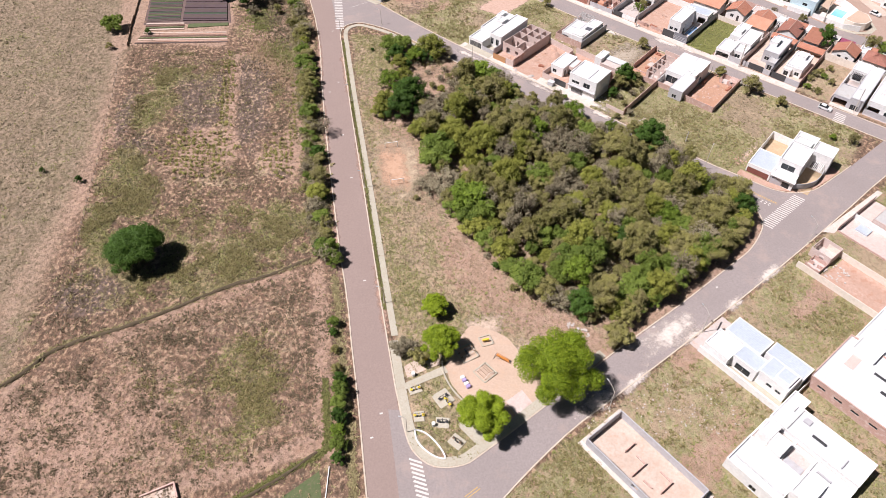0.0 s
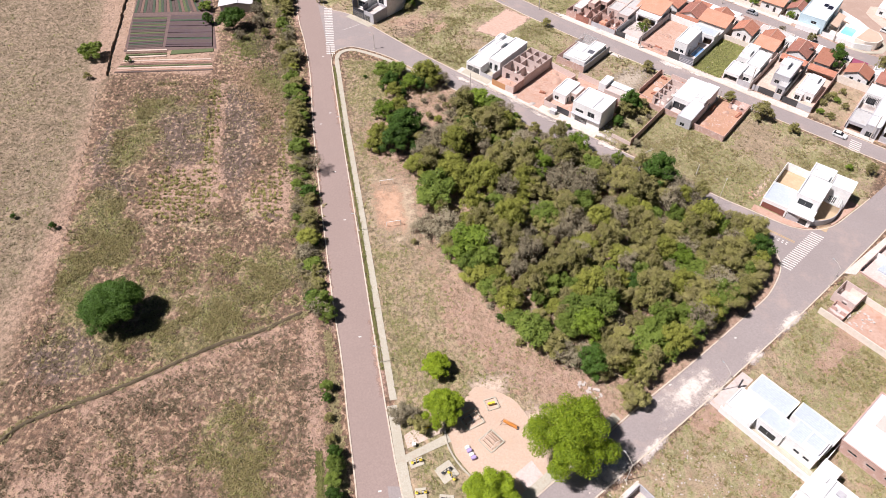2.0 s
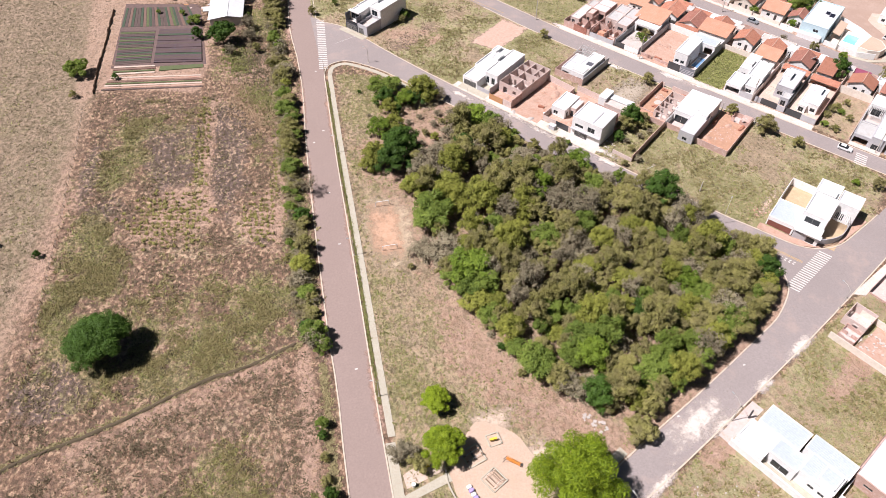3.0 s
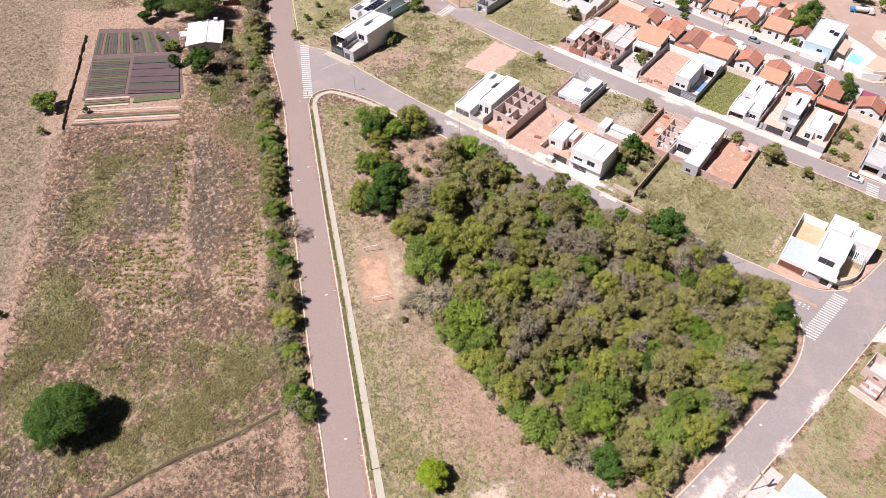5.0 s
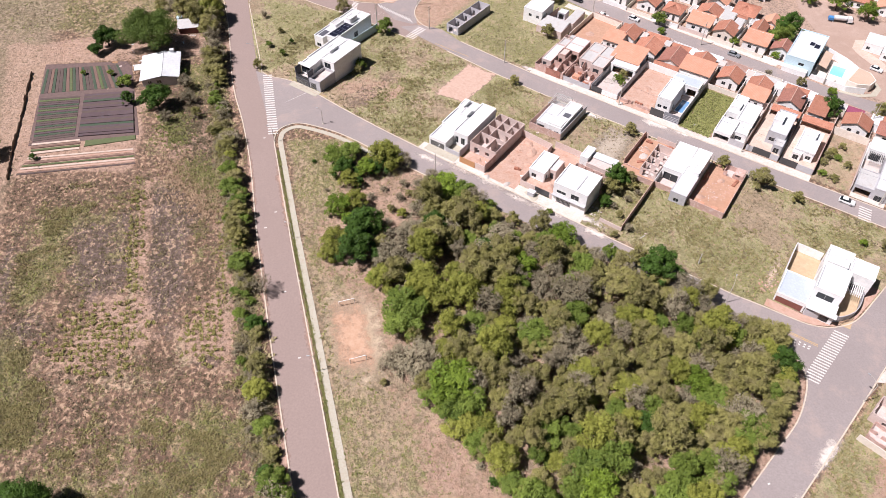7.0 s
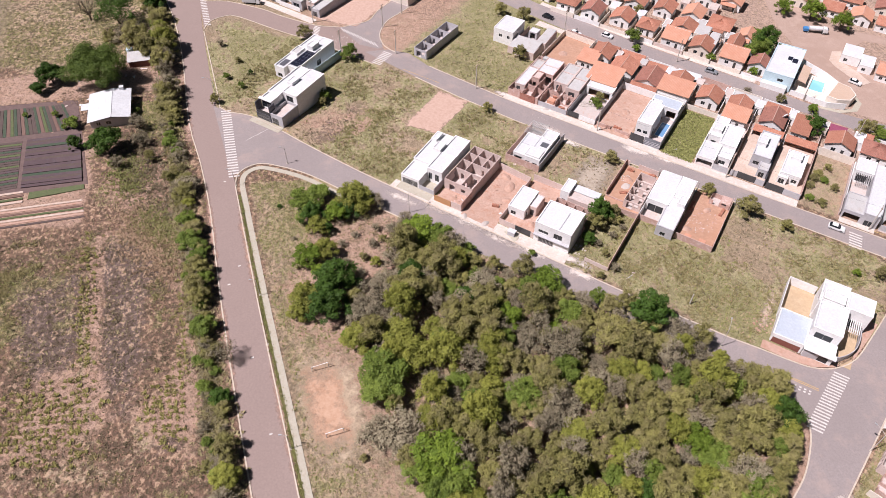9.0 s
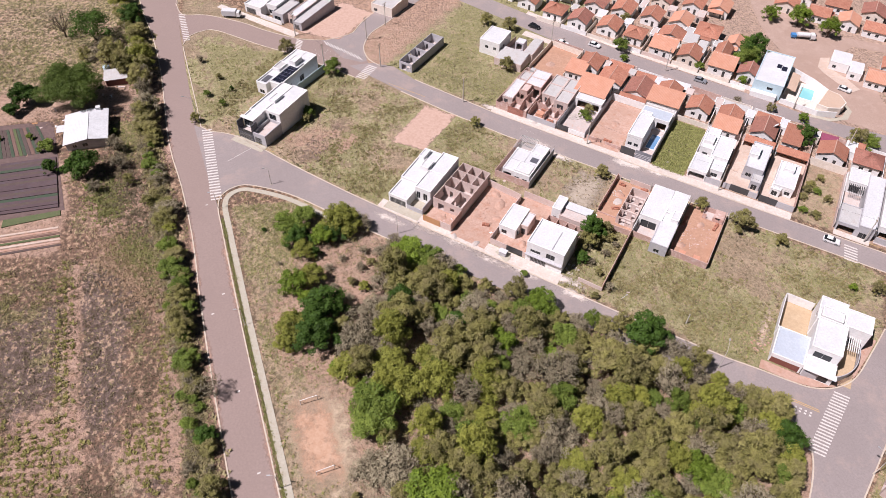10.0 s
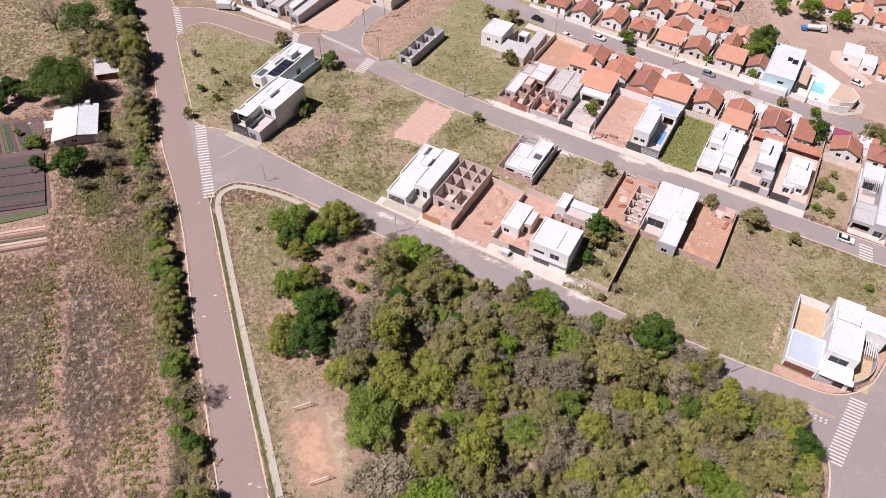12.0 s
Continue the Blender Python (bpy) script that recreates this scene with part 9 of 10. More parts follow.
part("body", boxes((-0.7, 0.7, -0.2, 0.2, 0.45, 0.9)), YELLOW, ob)
bm = bmesh.new()
tube(bm, (0, 0, -0.05), (0, 0, 0.5), 0.16, 0.16, 8)
part("spring", bm, METAL_DARK, ob)
ob = thing("play_tunnel", 11.1, 78.6, -62, "lilac and white crawling toy on the sand", "play toy", "", 0.08)
for k in range(4):
    bm = boxes((-1.6 + 0.8 * k, -0.95 + 0.8 * k, -0.45, 0.45, 0, 0.55 + 0.15 * (k % 2)))
    bmesh.ops.bevel(bm, geom=bm.edges, offset=0.1, segments=2, affect="EDGES")
    part("block", bm, LILAC if k % 2 else WHITE, ob)

# football pitch with two goals
dust_patch(-6.0, 144.8, 6.6, 13.0, 9, "pitch_edge", PITCH_EDGE, "trodden pale edge of a small football pitch", "soil", 0.5)
dust_patch(-6.7, 144.9, 4.5, 10.6, 9, "football_pitch", WORN, "small bare red-soil football pitch worn into grass", "pitch", 0.42)
for x, y, turn in ((-7.8, 153.6, 12), (-5.4, 138.4, 12)):
    ob = thing("goal", x, y, turn, "small white wooden football goal", "goal", "football goals")
    for s in (-1.7, 1.7):
        bm = bmesh.new()
        tube(bm, (s, 0, -0.2), (s, 0, 1.7), 0.07, 0.07, 6)
        part("post", bm, WHITE, ob)
    bm = bmesh.new()
    tube(bm, (-1.75, 0, 1.7), (1.75, 0, 1.7), 0.07, 0.07, 6)
    part("crossbar", bm, WHITE, ob)
    for s in (-1.7, 1.7):
        bm = bmesh.new()
        tube(bm, (s, 0, 1.65), (s, 0.9, -0.05), 0.04, 0.04, 5)
        part("stay", bm, WHITE, ob)

# ---- farm ----
ob = thing("farmhouse", -63.2, 246.2, 7, "low farmhouse with a broad white sheet gable roof", "house", "", 0.1)
for args in (("x", -6.2, -6.0, -5.2, 5.2, -0.8, 2.7, [(-3.6, -2.6, 1, 2), (-1.2, 0.2, 0.9, 2)]), ("x", 6.0, 6.2, -5.2, 5.2, -0.8, 2.7, []), ("y", -5.2, -5.0, -6.0, 6.0, -0.8, 2.7, [(-1, 0.2, 1, 2)]), ("y", 3.6, 3.8, -6.0, 6.0, -0.8, 2.7, [(-4, -3, 0, 2.1), (1, 2.2, 1, 2)])):
    bm = bmesh.new()
    run(bm, *args)
    part("wall", bm, GREY_WALL, ob)
window_in(ob, "f", -5.2, 5.2, -6.2, 6.2, (-1.2, 0.2, 0.9, 2.0), "window", METAL)
window_in(ob, "f", -5.2, 5.2, -6.2, 6.2, (-3.6, -2.6, 1.0, 2.0), "window", METAL)
bm = bmesh.new()
ribbed(bm, -5.7, 0.8, -6.8, 6.8, 2.75, 0.9, 0.5, 0.05, "x")
box(bm, -5.7, -5.6, -6.8, 6.8, 2.6, 2.74)
part("roof", bm, ROOF_WHITE, ob)
bm = bmesh.new()
ribbed(bm, 0.82, 5.7, -6.8, 6.8, 3.65, -0.9, 0.5, 0.05, "x")
box(bm, 5.6, 5.7, -6.8, 6.8, 2.6, 2.74)
part("roof", bm, ROOF_WHITE, ob)
bm = bmesh.new()
tube(bm, (0.8, -6.8, 3.7), (0.8, 6.8, 3.7), 0.1, 0.1, 6)
part("ridge", bm, ROOF_WHITE, ob)
for s in (-6.2, 6.05):
    bm = bmesh.new()
    vs = [bm.verts.new(v) for v in ((-5.2, s, 2.7), (3.8, s, 2.7), (3.8, s, 3.0), (0.8, s, 3.55))]
    bm.faces.new(vs)
    bmesh.ops.solidify(bm, geom=bm.faces, thickness=0.12)
    part("gable", bm, GREY_WALL, ob)
part("lean_to", boxes((-8.0, -5.3, 0.5, 3.6, 1.9, 2.0)), ROOF_WHITE, ob)
for s in (0.7, 3.4):
    part("post", boxes((-7.9, -7.75, s - 0.07, s + 0.07, -0.6, 1.9)), WOOD, ob)
part("water_tank", boxes((2.6, 3.8, 6.0, 7.2, 2.9, 4.0)), ROOF_WHITE, ob)
ob = thing("farm_shed", -59.4, 272.4, 5, "dark timber shed with a rusty sheet roof", "shed")
part("wall", boxes((-3, 3, -2.2, 2.2, -0.5, 2.2)), RED_PAINT, ob)
bm = bmesh.new()
ribbed(bm, -3.4, 3.4, -2.6, 2.6, 2.3, 0.5)
part("roof", bm, ROOF_GREY, ob)
ob = thing("water_drum", -63.6, 279.2, 0, "round pale water tank beside the shed", "tank")
bm = bmesh.new()
tube(bm, (0, 0, -0.1), (0, 0, 1.3), 1.0, 1.0, 14)
part("drum", bm, PALE_BLUE, ob)

# vegetable garden: beds, shade nets, soil rows
def bed_row(pts, h, mat_, label, name="vegetable_bed"):
    pts = ccw(pts)
    cx, cy = sum(p[0] for p in pts) / len(pts), sum(p[1] for p in pts) / len(pts)
    bm = bmesh.new()
    lo = [bm.verts.new((x, y, level(x, y) - 0.1)) for x, y in pts]
    hi = [bm.verts.new((cx + (x - cx) * 0.98, cy + (y - cy) * 0.98, level(x, y) + h)) for x, y in pts]
    bm.faces.new(hi)
    for i in range(len(pts)):
        j = (i + 1) % len(pts)
        bm.faces.new((lo[i], lo[j], hi[j], hi[i]))
    tagged(part(name, bm, mat_), label, "garden bed", "vegetable beds")


def lerp2(a, b, f):
    return (a[0] + (b[0] - a[0]) * f, a[1] + (b[1] - a[1]) * f)


def beds(q00, q10, q11, q01, n, mats, h, fill=0.72, label="narrow raised bed of leafy vegetables", name="vegetable_bed"):
    for k in range(n):
        f0, f1 = k / n, (k + fill) / n
        bed_row([lerp2(q00, q01, f0), lerp2(q10, q11, f0), lerp2(q10, q11, f1), lerp2(q00, q01, f1)], h * (0.8 + 0.4 * ((k * 37) % 7) / 7), mats[k % len(mats)], label, name)


MULCH = dust_material("mulched_garden_soil", (0.160, 0.108, 0.096), (0.115, 0.076, 0.070), 0.7, 1.1)
BED_GREEN = surface("leafy_bed", (0.085, 0.115, 0.045), (0.135, 0.150, 0.065), 0.7, 5.0, 0.9, (0.2, 0.14, 0.1), 0.5, 0.6)
BED_DARK = surface("dark_leafy_bed", (0.045, 0.075, 0.045), (0.075, 0.095, 0.06), 0.7, 5.0, 0.9, (0.16, 0.11, 0.09), 0.5, 0.6)
BED_PURPLE = surface("mulched_bed", (0.098, 0.067, 0.062), (0.135, 0.092, 0.083), 0.7, 5.0, 0.95, (0.09, 0.11, 0.05), 0.5, 0.6)
cleared_plot([(-98.4, 251.6), (-74.0, 253.6), (-64.2, 216.0), (-91.6, 211.6)], "dark purplish tilled soil of a vegetable garden", MULCH)
beds((-95.4, 235.9), (-97.4, 249.0), (-77.4, 251.6), (-71.6, 239.4), 25, [BED_DARK, BED_PURPLE, BED_SOIL, BED_DARK, BED_PURPLE, BED_PURPLE, BED_DARK, BED_SOIL, BED_GREEN], 0.14, 0.85)
beds((-95.0, 233.6), (-84.2, 234.9), (-80.8, 215.6), (-91.0, 213.4), 21, [BED_PURPLE, BED_GREEN, BED_PURPLE, NET, BED_DARK, BED_PURPLE, BED_GREEN, NET, BED_DARK, BED_PURPLE], 0.14, 0.86)
beds((-83.2, 235.2), (-70.0, 237.1), (-65.6, 217.0), (-80.0, 215.4), 19, [NET, BED_PURPLE, NET, BED_DARK, NET, BED_PURPLE, NET, NET, BED_PURPLE, NET, NET], 0.42, 0.97, "bed under a low dark purple shade net", "shade_net")
beds((-77.6, 213.6), (-65.0, 215.8), (-64.6, 213.8), (-77.4, 210.8), 1, [BED_GREEN], 0.3, 0.9)
beds((-91.0, 212.6), (-79.0, 214.4), (-78.0, 209.6), (-90.0, 207.4), 4, [PALE_SOIL, BED_SOIL, BED_GREEN, PALE_SOIL], 0.2, 0.6, "pale plastic-covered row of tilled soil")
beds((-90.4, 206.8), (-64.4, 210.2), (-62.4, 203.2), (-91.2, 199.2), 7, [PALE_SOIL, SOIL, BED_SOIL, BED_GREEN, PALE_SOIL, SOIL, BED_PURPLE], 0.14, 0.6, "long row of tilled pinkish soil")
for k in range(14):
    f = k / 13
    x, y = lerp2((-93.4, 197.6), (-62.0, 201.8), f)
    ob = thing("fence_post", x, y, 0, "thin leaning wooden fence post", "post", "garden fence posts")
    bm = bmesh.new()
    tube(bm, (0, 0, -0.3), (0.1 * math.sin(k * 2.1), 0.1 * math.cos(k * 1.3), 1.3), 0.05, 0.04, 5)
    part("stake", bm, WOOD, ob)


# ---- earth banks, hedges of tall grass, fences on the farmland ----
def bank(name, pts, w, h, mat_, label, seed):
    rr = random.Random(seed)
    line = smooth_line(pts, 1.0)
    bm, rows = bmesh.new(), []
    for i, q in enumerate(line):
        d = (line[min(i + 1, len(line) - 1)] - line[max(i - 1, 0)]).normalized()
        n = Vector((-d.y, d.x))
        k = rr.uniform(0.55, 1.25)
        rows.append([bm.verts.new((q.x + n.x * o + rr.uniform(-0.15, 0.15), q.y + n.y * o + rr.uniform(-0.15, 0.15), level(q.x, q.y) + z)) for o, z in ((-w, -0.15), (-w * 0.35, h * k), (w * 0.35, h * k * 0.9), (w, -0.15))])
    for r, s in zip(rows, rows[1:]):
        for k in range(3):
            bm.faces.new((r[k], s[k], s[k + 1], r[k + 1]))
    tagged(part(name, bm, mat_, None, "", True), label, "bank", "", "structure")


def tall_grass(name, pts, w, n, size, mat_, label, seed):
    r = np.random.RandomState(seed)
    line = smooth_line(pts, 0.5)
    i = r.randint(0, len(line), n)
    xs = np.array([line[k].x for k in i]) + r.normal(size=n) * w
    ys = np.array([line[k].y for k in i]) + r.normal(size=n) * w
    tufts(name, mat_, label, xs, ys, size * (0.5 + r.rand(n)), seed, 5)


DARK_EARTH = surface("ditch_earth", (0.10, 0.075, 0.045), (0.15, 0.105, 0.07), 0.8, 5.0, 0.97, (0.07, 0.075, 0.03), 0.6, 0.6)
bank("bank_field", DIVIDE[:-1] + [(-24, 110.8)], 0.4, 0.6, DARK_EARTH, "narrow dark earth bank with rough grass between fields", 3)
tall_grass("bank_grass", [(a, b + 0.5) for a, b in DIVIDE], 0.4, 1500, 0.3, GRASS_OLIVE, "rough olive grass along a field bank", 31)
bank("bank_south", [(-30, 52.4), (-26, 54.8), (-21, 58.6), (-16.6, 62.6)], 0.35, 0.55, DARK_EARTH, "narrow dark bank with grass along a dirt path", 4)
tall_grass("bank_grass_south", [(-30, 52.8), (-26, 55.2), (-21, 59.0), (-15, 63.4), (-15.6, 70), (-16.8, 78)], 0.3, 1100, 0.3, GRASS_GREEN, "dense green grass along a dirt path", 32)
bank("bank_garden", [(-101, 247), (-99.2, 236), (-97.2, 224.9), (-95.1, 210.9), (-92.4, 198)], 0.14, 0.9, WOOD, "dark brush fence along the vegetable garden", 5)
tall_grass("verge_grass", [(-18.2, 106), (-16.3, 97), (-14.6, 86), (-12.4, 76), (-10.2, 62), (-8.8, 52)], 0.45, 1500, 0.26, GRASS_OLIVE, "olive verge grass beside the road", 33)
tall_grass("verge_grass_main", [(-6.3, 97), (-13.5, 137.4), (-20.3, 173), (-26.6, 208)], 0.16, 2400, 0.22, GRASS_GREEN, "strip of green grass between kerb and footpath", 34)
tall_grass("hedge_grass", [(-50.5, 262), (-41.8, 214), (-34.2, 178), (-28.2, 147), (-22.0, 116)], 1.3, 6000, 0.4, GRASS_OLIVE, "rough dry undergrowth along the roadside hedge", 35)
for i_, (pts_, w_, n_, mat_) in enumerate((([(-55, 236), (-50, 216), (-45, 200)], 2.6, 1500, GRASS_DARK), ([(-57, 226), (-53, 212)], 2.2, 900, GRASS_GREEN), ([(-48, 204), (-44, 196)], 2.0, 900, GRASS_GREEN), ([(-52, 206), (-46, 192), (-42, 184)], 3.0, 1500, GRASS_DRY))):
    tall_grass("scrub", pts_, w_, n_, 0.34, mat_, "rough scrub between the garden and the hedge", 60 + i_)
r_ = np.random.RandomState(41)
for nm, n, col, lab in (("pasture_tufts", 14000, GRASS_DARK, "scattered dark tufts over the dry pasture"),):
    xs, ys = -84 - r_.rand(n) * 60 + 0, 60 + r_.rand(n) * 260
    keep = (near_line(xs, ys, TRACK) > 3) & ~within(xs, ys, [(-80, 256), (-88, 274), (-128, 268), (-108, 236), (-96, 210), (-84, 208)])
    tufts(nm, col, lab, xs[keep], ys[keep], 0.16 + 0.22 * r_.rand(keep.sum()) ** 2, 42, 4)
ob = thing("brick_footing", -43, 54.6, 0, "low L-shaped footing of dark red bricks", "footing")
part("wall", boxes((-3, 3, -0.15, 0.15, -0.4, 0.5)), BRICK_WALL, ob)
ob.rotation_euler = (0, 0, radians(26))
part("wall", boxes((2.7, 3.0, -3.0, -0.15, -0.6, 0.5)), BRICK_WALL, ob)
sheet("soil_plot", [(-46, 53), (-40.2, 55.8), (-38.9, 53.4), (-42, 48), (-47, 50)], 0.04, PALE_SOIL, "bare soil inside a brick footing", "soil", 0.05)
sheet("lawn", [(-22.5, 53), (-15.6, 59.0), (-14.6, 54), (-15, 48), (-22, 47)], 0.04, BED_GREEN, "small mown green lawn", "lawn", 0.05)
ob = thing("white_rail", -13.9, 56.8, 0, "thin white-painted rail beside the lawn", "rail")
part("bar", boxes((-0.08, 0.08, -3.4, 3.0, -0.2, 0.25)), WHITE, ob)

# ---- vehicles ----
def car(x, y, turn, paint, label, group="parked cars", size=1.0, truck=0):
    ob = thing("truck" if truck else "car", x, y, turn, label, "truck" if truck else "car", group, 0.05)
    L, W = 2.05 * size, 0.86

    def hull(prof, w0, w1):
        bm = bmesh.new()
        a = [bm.verts.new((px_ * L, -w1 if z > 0.95 else -w0, z)) for px_, z in prof]
        b = [bm.verts.new((px_ * L, w1 if z > 0.95 else w0, z)) for px_, z in prof]
        bm.faces.new(a)
        bm.faces.new(b[::-1])
        for i in range(len(prof)):
            j = (i + 1) % len(prof)
            bm.faces.new((a[j], a[i], b[i], b[j]))
        bmesh.ops.recalc_face_normals(bm, faces=bm.faces)
        bmesh.ops.bevel(bm, geom=bm.edges, offset=0.06, segments=2, affect="EDGES")
        return bm
    if not truck:
        part("body", hull([(-1, 0.3), (1, 0.3), (1.0, 0.66), (0.88, 0.84), (0.42, 0.93), (-0.96, 0.95), (-1.0, 0.62)], W, W), paint, ob)
        part("cabin", hull([(0.44, 0.9), (0.10, 1.40), (-0.66, 1.42), (-0.93, 0.92)], W - 0.04, W - 0.18), GLASS, ob)
        part("roof", hull([(0.06, 1.40), (-0.62, 1.41), (-0.64, 1.47), (0.04, 1.47)], W - 0.2, W - 0.2), paint, ob)
        for s in (-1, 1):
            part("headlight", boxes((0.93 * L, 0.99 * L, s * 0.6 - 0.18, s * 0.6 + 0.18, 0.62, 0.76)), METAL, ob)
    else:
        part("cab", hull([(0.62, 0.5), (1.02, 0.5), (1.02, 1.3), (0.94, 2.1), (0.62, 2.1)], 1.05, 1.0), paint, ob)
        part("windscreen", boxes((1.0 * L, 1.03 * L, -0.85, 0.85, 1.35, 1.95)), GLASS, ob)
        part("chassis", boxes((-1.0 * L, 0.62 * L, -0.5, 0.5, 0.5, 0.75)), METAL_DARK, ob)
        if truck == 1:
            part("cargo_box", hull([(-1.02, 0.75), (0.58, 0.75), (0.58, 2.6), (-1.02, 2.6)], 1.1, 1.1), ROOF_WHITE, ob)
        else:
            bm = bmesh.new()
            tube(bm, (-0.6 * L, 0, 1.55), (0.5 * L, 0, 1.55), 0.85, 0.85, 14)
            part("tank", bm, ROOF_WHITE, ob)
            part("rear_rack", boxes((-1.02 * L, -0.62 * L, -0.9, 0.9, 0.75, 1.7)), BLUE_TANK, ob)
    for wx in (0.62, -0.62):
        for s in (-1, 1):
            r0 = 0.31 if not truck else 0.45
            bm = bmesh.new()
            tube(bm, (wx * L, s * (W - 0.12), r0), (wx * L, s * (W + 0.06), r0), r0, r0, 14)
            wheel = part("wheel", bm, RUBBER, ob)
            bm = bmesh.new()
            tube(bm, (wx * L, s * (W + 0.06), r0), (wx * L, s * (W + 0.075), r0), r0 * 0.6, r0 * 0.6, 10)
            part("rim", bm, METAL, wheel)


car(*uv(134.6, 52.6), U_ANG, CAR_WHITE, "white estate car with dark windows parked by the kerb")
car(*uv(26.6, 109.6), U_ANG - 4, CAR_BLACK, "black saloon car parked on the street")
car(*uv(39.4, 104.6), U_ANG - 4, CAR_WHITE, "white car parked before a yard wall")
car(*uv(49.1, 109.8), U_ANG - 4, CAR_WHITE, "white hatchback parked on the street")
car(*uv(86.2, 108.6), U_ANG - 2, CAR_SILVER, "silver car parked before a tiled house")
car(*uv(128.4, 130.4), U_ANG - 10, CAR_WHITE, "white car on the dirt street")
car(*uv(110.6, 158.4), U_ANG + 22, CAR_WHITE, "white tank truck parked on the dirt street", "parked trucks", 2.0, 2)
car(*uv(-63.3, 56.4), U_ANG + 25, CAR_WHITE, "white box truck parked across the street", "parked trucks", 1.5, 1)
car(*uv(86.6, 131.6), U_ANG + 80, CAR_WHITE, "white car parked in a yard")

# ---- small things ----
ob = thing("utility_kiosk", 39.6, 188.2, U_ANG, "grey service kiosk on a round concrete base", "kiosk")
bm = bmesh.new()
tube(bm, (0, -0.6, -0.3), (0, -0.6, 0.14), 2.1, 2.1, 18)
part("base", bm, CONCRETE, ob)
part("cabinet", boxes((-0.9, 0.9, -0.6, 0.6, 0.1, 1.4)), GREY_WALL, ob)
part("roof", boxes((-1.0, 1.0, -0.7, 0.7, 1.4, 1.5)), ROOF_WHITE, ob)


def stones(name, cx, cy, r, n, size, mat_, label, seed):
    rr = random.Random(seed)
    bm = bmesh.new()
    for _ in range(n):
        a, q = rr.uniform(0, 6.283), r * math.sqrt(rr.random())
        x, y, s = cx + q * math.cos(a), cy + q * math.sin(a), size * rr.uniform(0.4, 1.3)
        base = level(x, y)
        vs = [bm.verts.new((x + s * rr.uniform(0.6, 1) * math.cos(k * 1.57 + a), y + s * rr.uniform(0.6, 1) * math.sin(k * 1.57 + a), base + z)) for z in (-0.05, s * 0.6) for k in range(4)]
        for f in ((4, 5, 6, 7), (0, 1, 5, 4), (1, 2, 6, 5), (2, 3, 7, 6), (3, 0, 4, 7)):
            bm.faces.new([vs[i] for i in f])
    tagged(part(name, bm, mat_), label, "rubble", "", "stuff")


for i, (cx, cy, r, n, sz, mt, lab) in enumerate(((36.4, 92.2, 1.6, 14, 0.42, RUBBLE, "pale rubble dumped at the edge of the wood"), (34.2, 94.4, 1.2, 10, 0.4, RUBBLE, "pale rubble dumped at the edge of the wood"), (*sq(20, 8), 7, 60, 0.2, RUBBLE, "scattered pale stones on a grassy plot"), (*sq(28, 14), 6, 50, 0.2, RUBBLE, "scattered pale stones on a grassy plot"),
                                                (54.8, 181.4, 1.8, 24, 0.3, RUBBLE, "pale rubble beside the street"), (*uv(48, 6.6), 2.4, 26, 0.3, BRICK_WALL, "broken red blocks on bare soil"), (*uv(104, 36), 4.5, 60, 0.25, BRICK_WALL, "broken red blocks on bare soil"), (*uv(56, 16), 4.5, 60, 0.28, SOIL, "clods of red soil"), (*sq(83, 10.5), 3, 30, 0.4, RUBBLE, "pale rubble in a building plot"),
                                                (*uv(-22, 52), 6, 60, 0.22, RUBBLE, "pale stones on rough ground"), (*uv(112, 47.3), 1.6, 24, 0.22, RUBBLE, "pale stones beside the street"), (*uv(50, 57.4), 6, 40, 0.2, RUBBLE, "pale stones before building sites"), (-55, 268, 5, 60, 0.35, WOOD, "heaps of scrap beside the shed"), (-76, 255, 4, 40, 0.3, WOOD, "heaps of scrap in the farmyard"),
                                                (*sq(9, -0.2), 5, 50, 0.25, APRON, "pale gravel spilled at the kerb"), (*uv(126, 10), 3, 30, 0.3, SOIL, "clods of red soil beside the corner house"), (*uv(58.4, 66.8), 1.7, 90, 0.32, RUBBLE, "pale rubble heaped in a walled yard"), (*uv(81.6, 40.6), 1.5, 50, 0.25, RUBBLE, "pale rubble heaped in a building plot"), (*uv(39.5, 61.6), 2.2, 40, 0.25, BRICK_WALL, "broken red blocks inside a half-built house"), (*uv(52.5, 60.6), 2.0, 50, 0.28, BRICK_WALL, "broken red blocks inside a half-built house"), (*uv(104, 33), 4.4, 90, 0.16, RUBBLE, "small pale stones on orange soil"))):
    stones("rubble", cx, cy, r, n, sz, mt, lab, 100 + i)
ob = thing("satellite_dish", *uv(112.6, 90.6), 30, "white satellite dish on a tiled roof", "dish", "", 3.4)
bm = bmesh.new()
for k in range(3):
    tube(bm, (0, 0.12 * k, 0.4 + 0.12 * k), (0, 0.12 * k + 0.1, 0.5 + 0.12 * k), 0.35 + 0.25 * k, 0.6 + 0.25 * k, 12)
part("bowl", bm, WHITE, ob)
bm = bmesh.new()
tube(bm, (0, 0, -1.2), (0, 0, 0.5), 0.05, 0.05, 6)
part("mast", bm, METAL, ob)


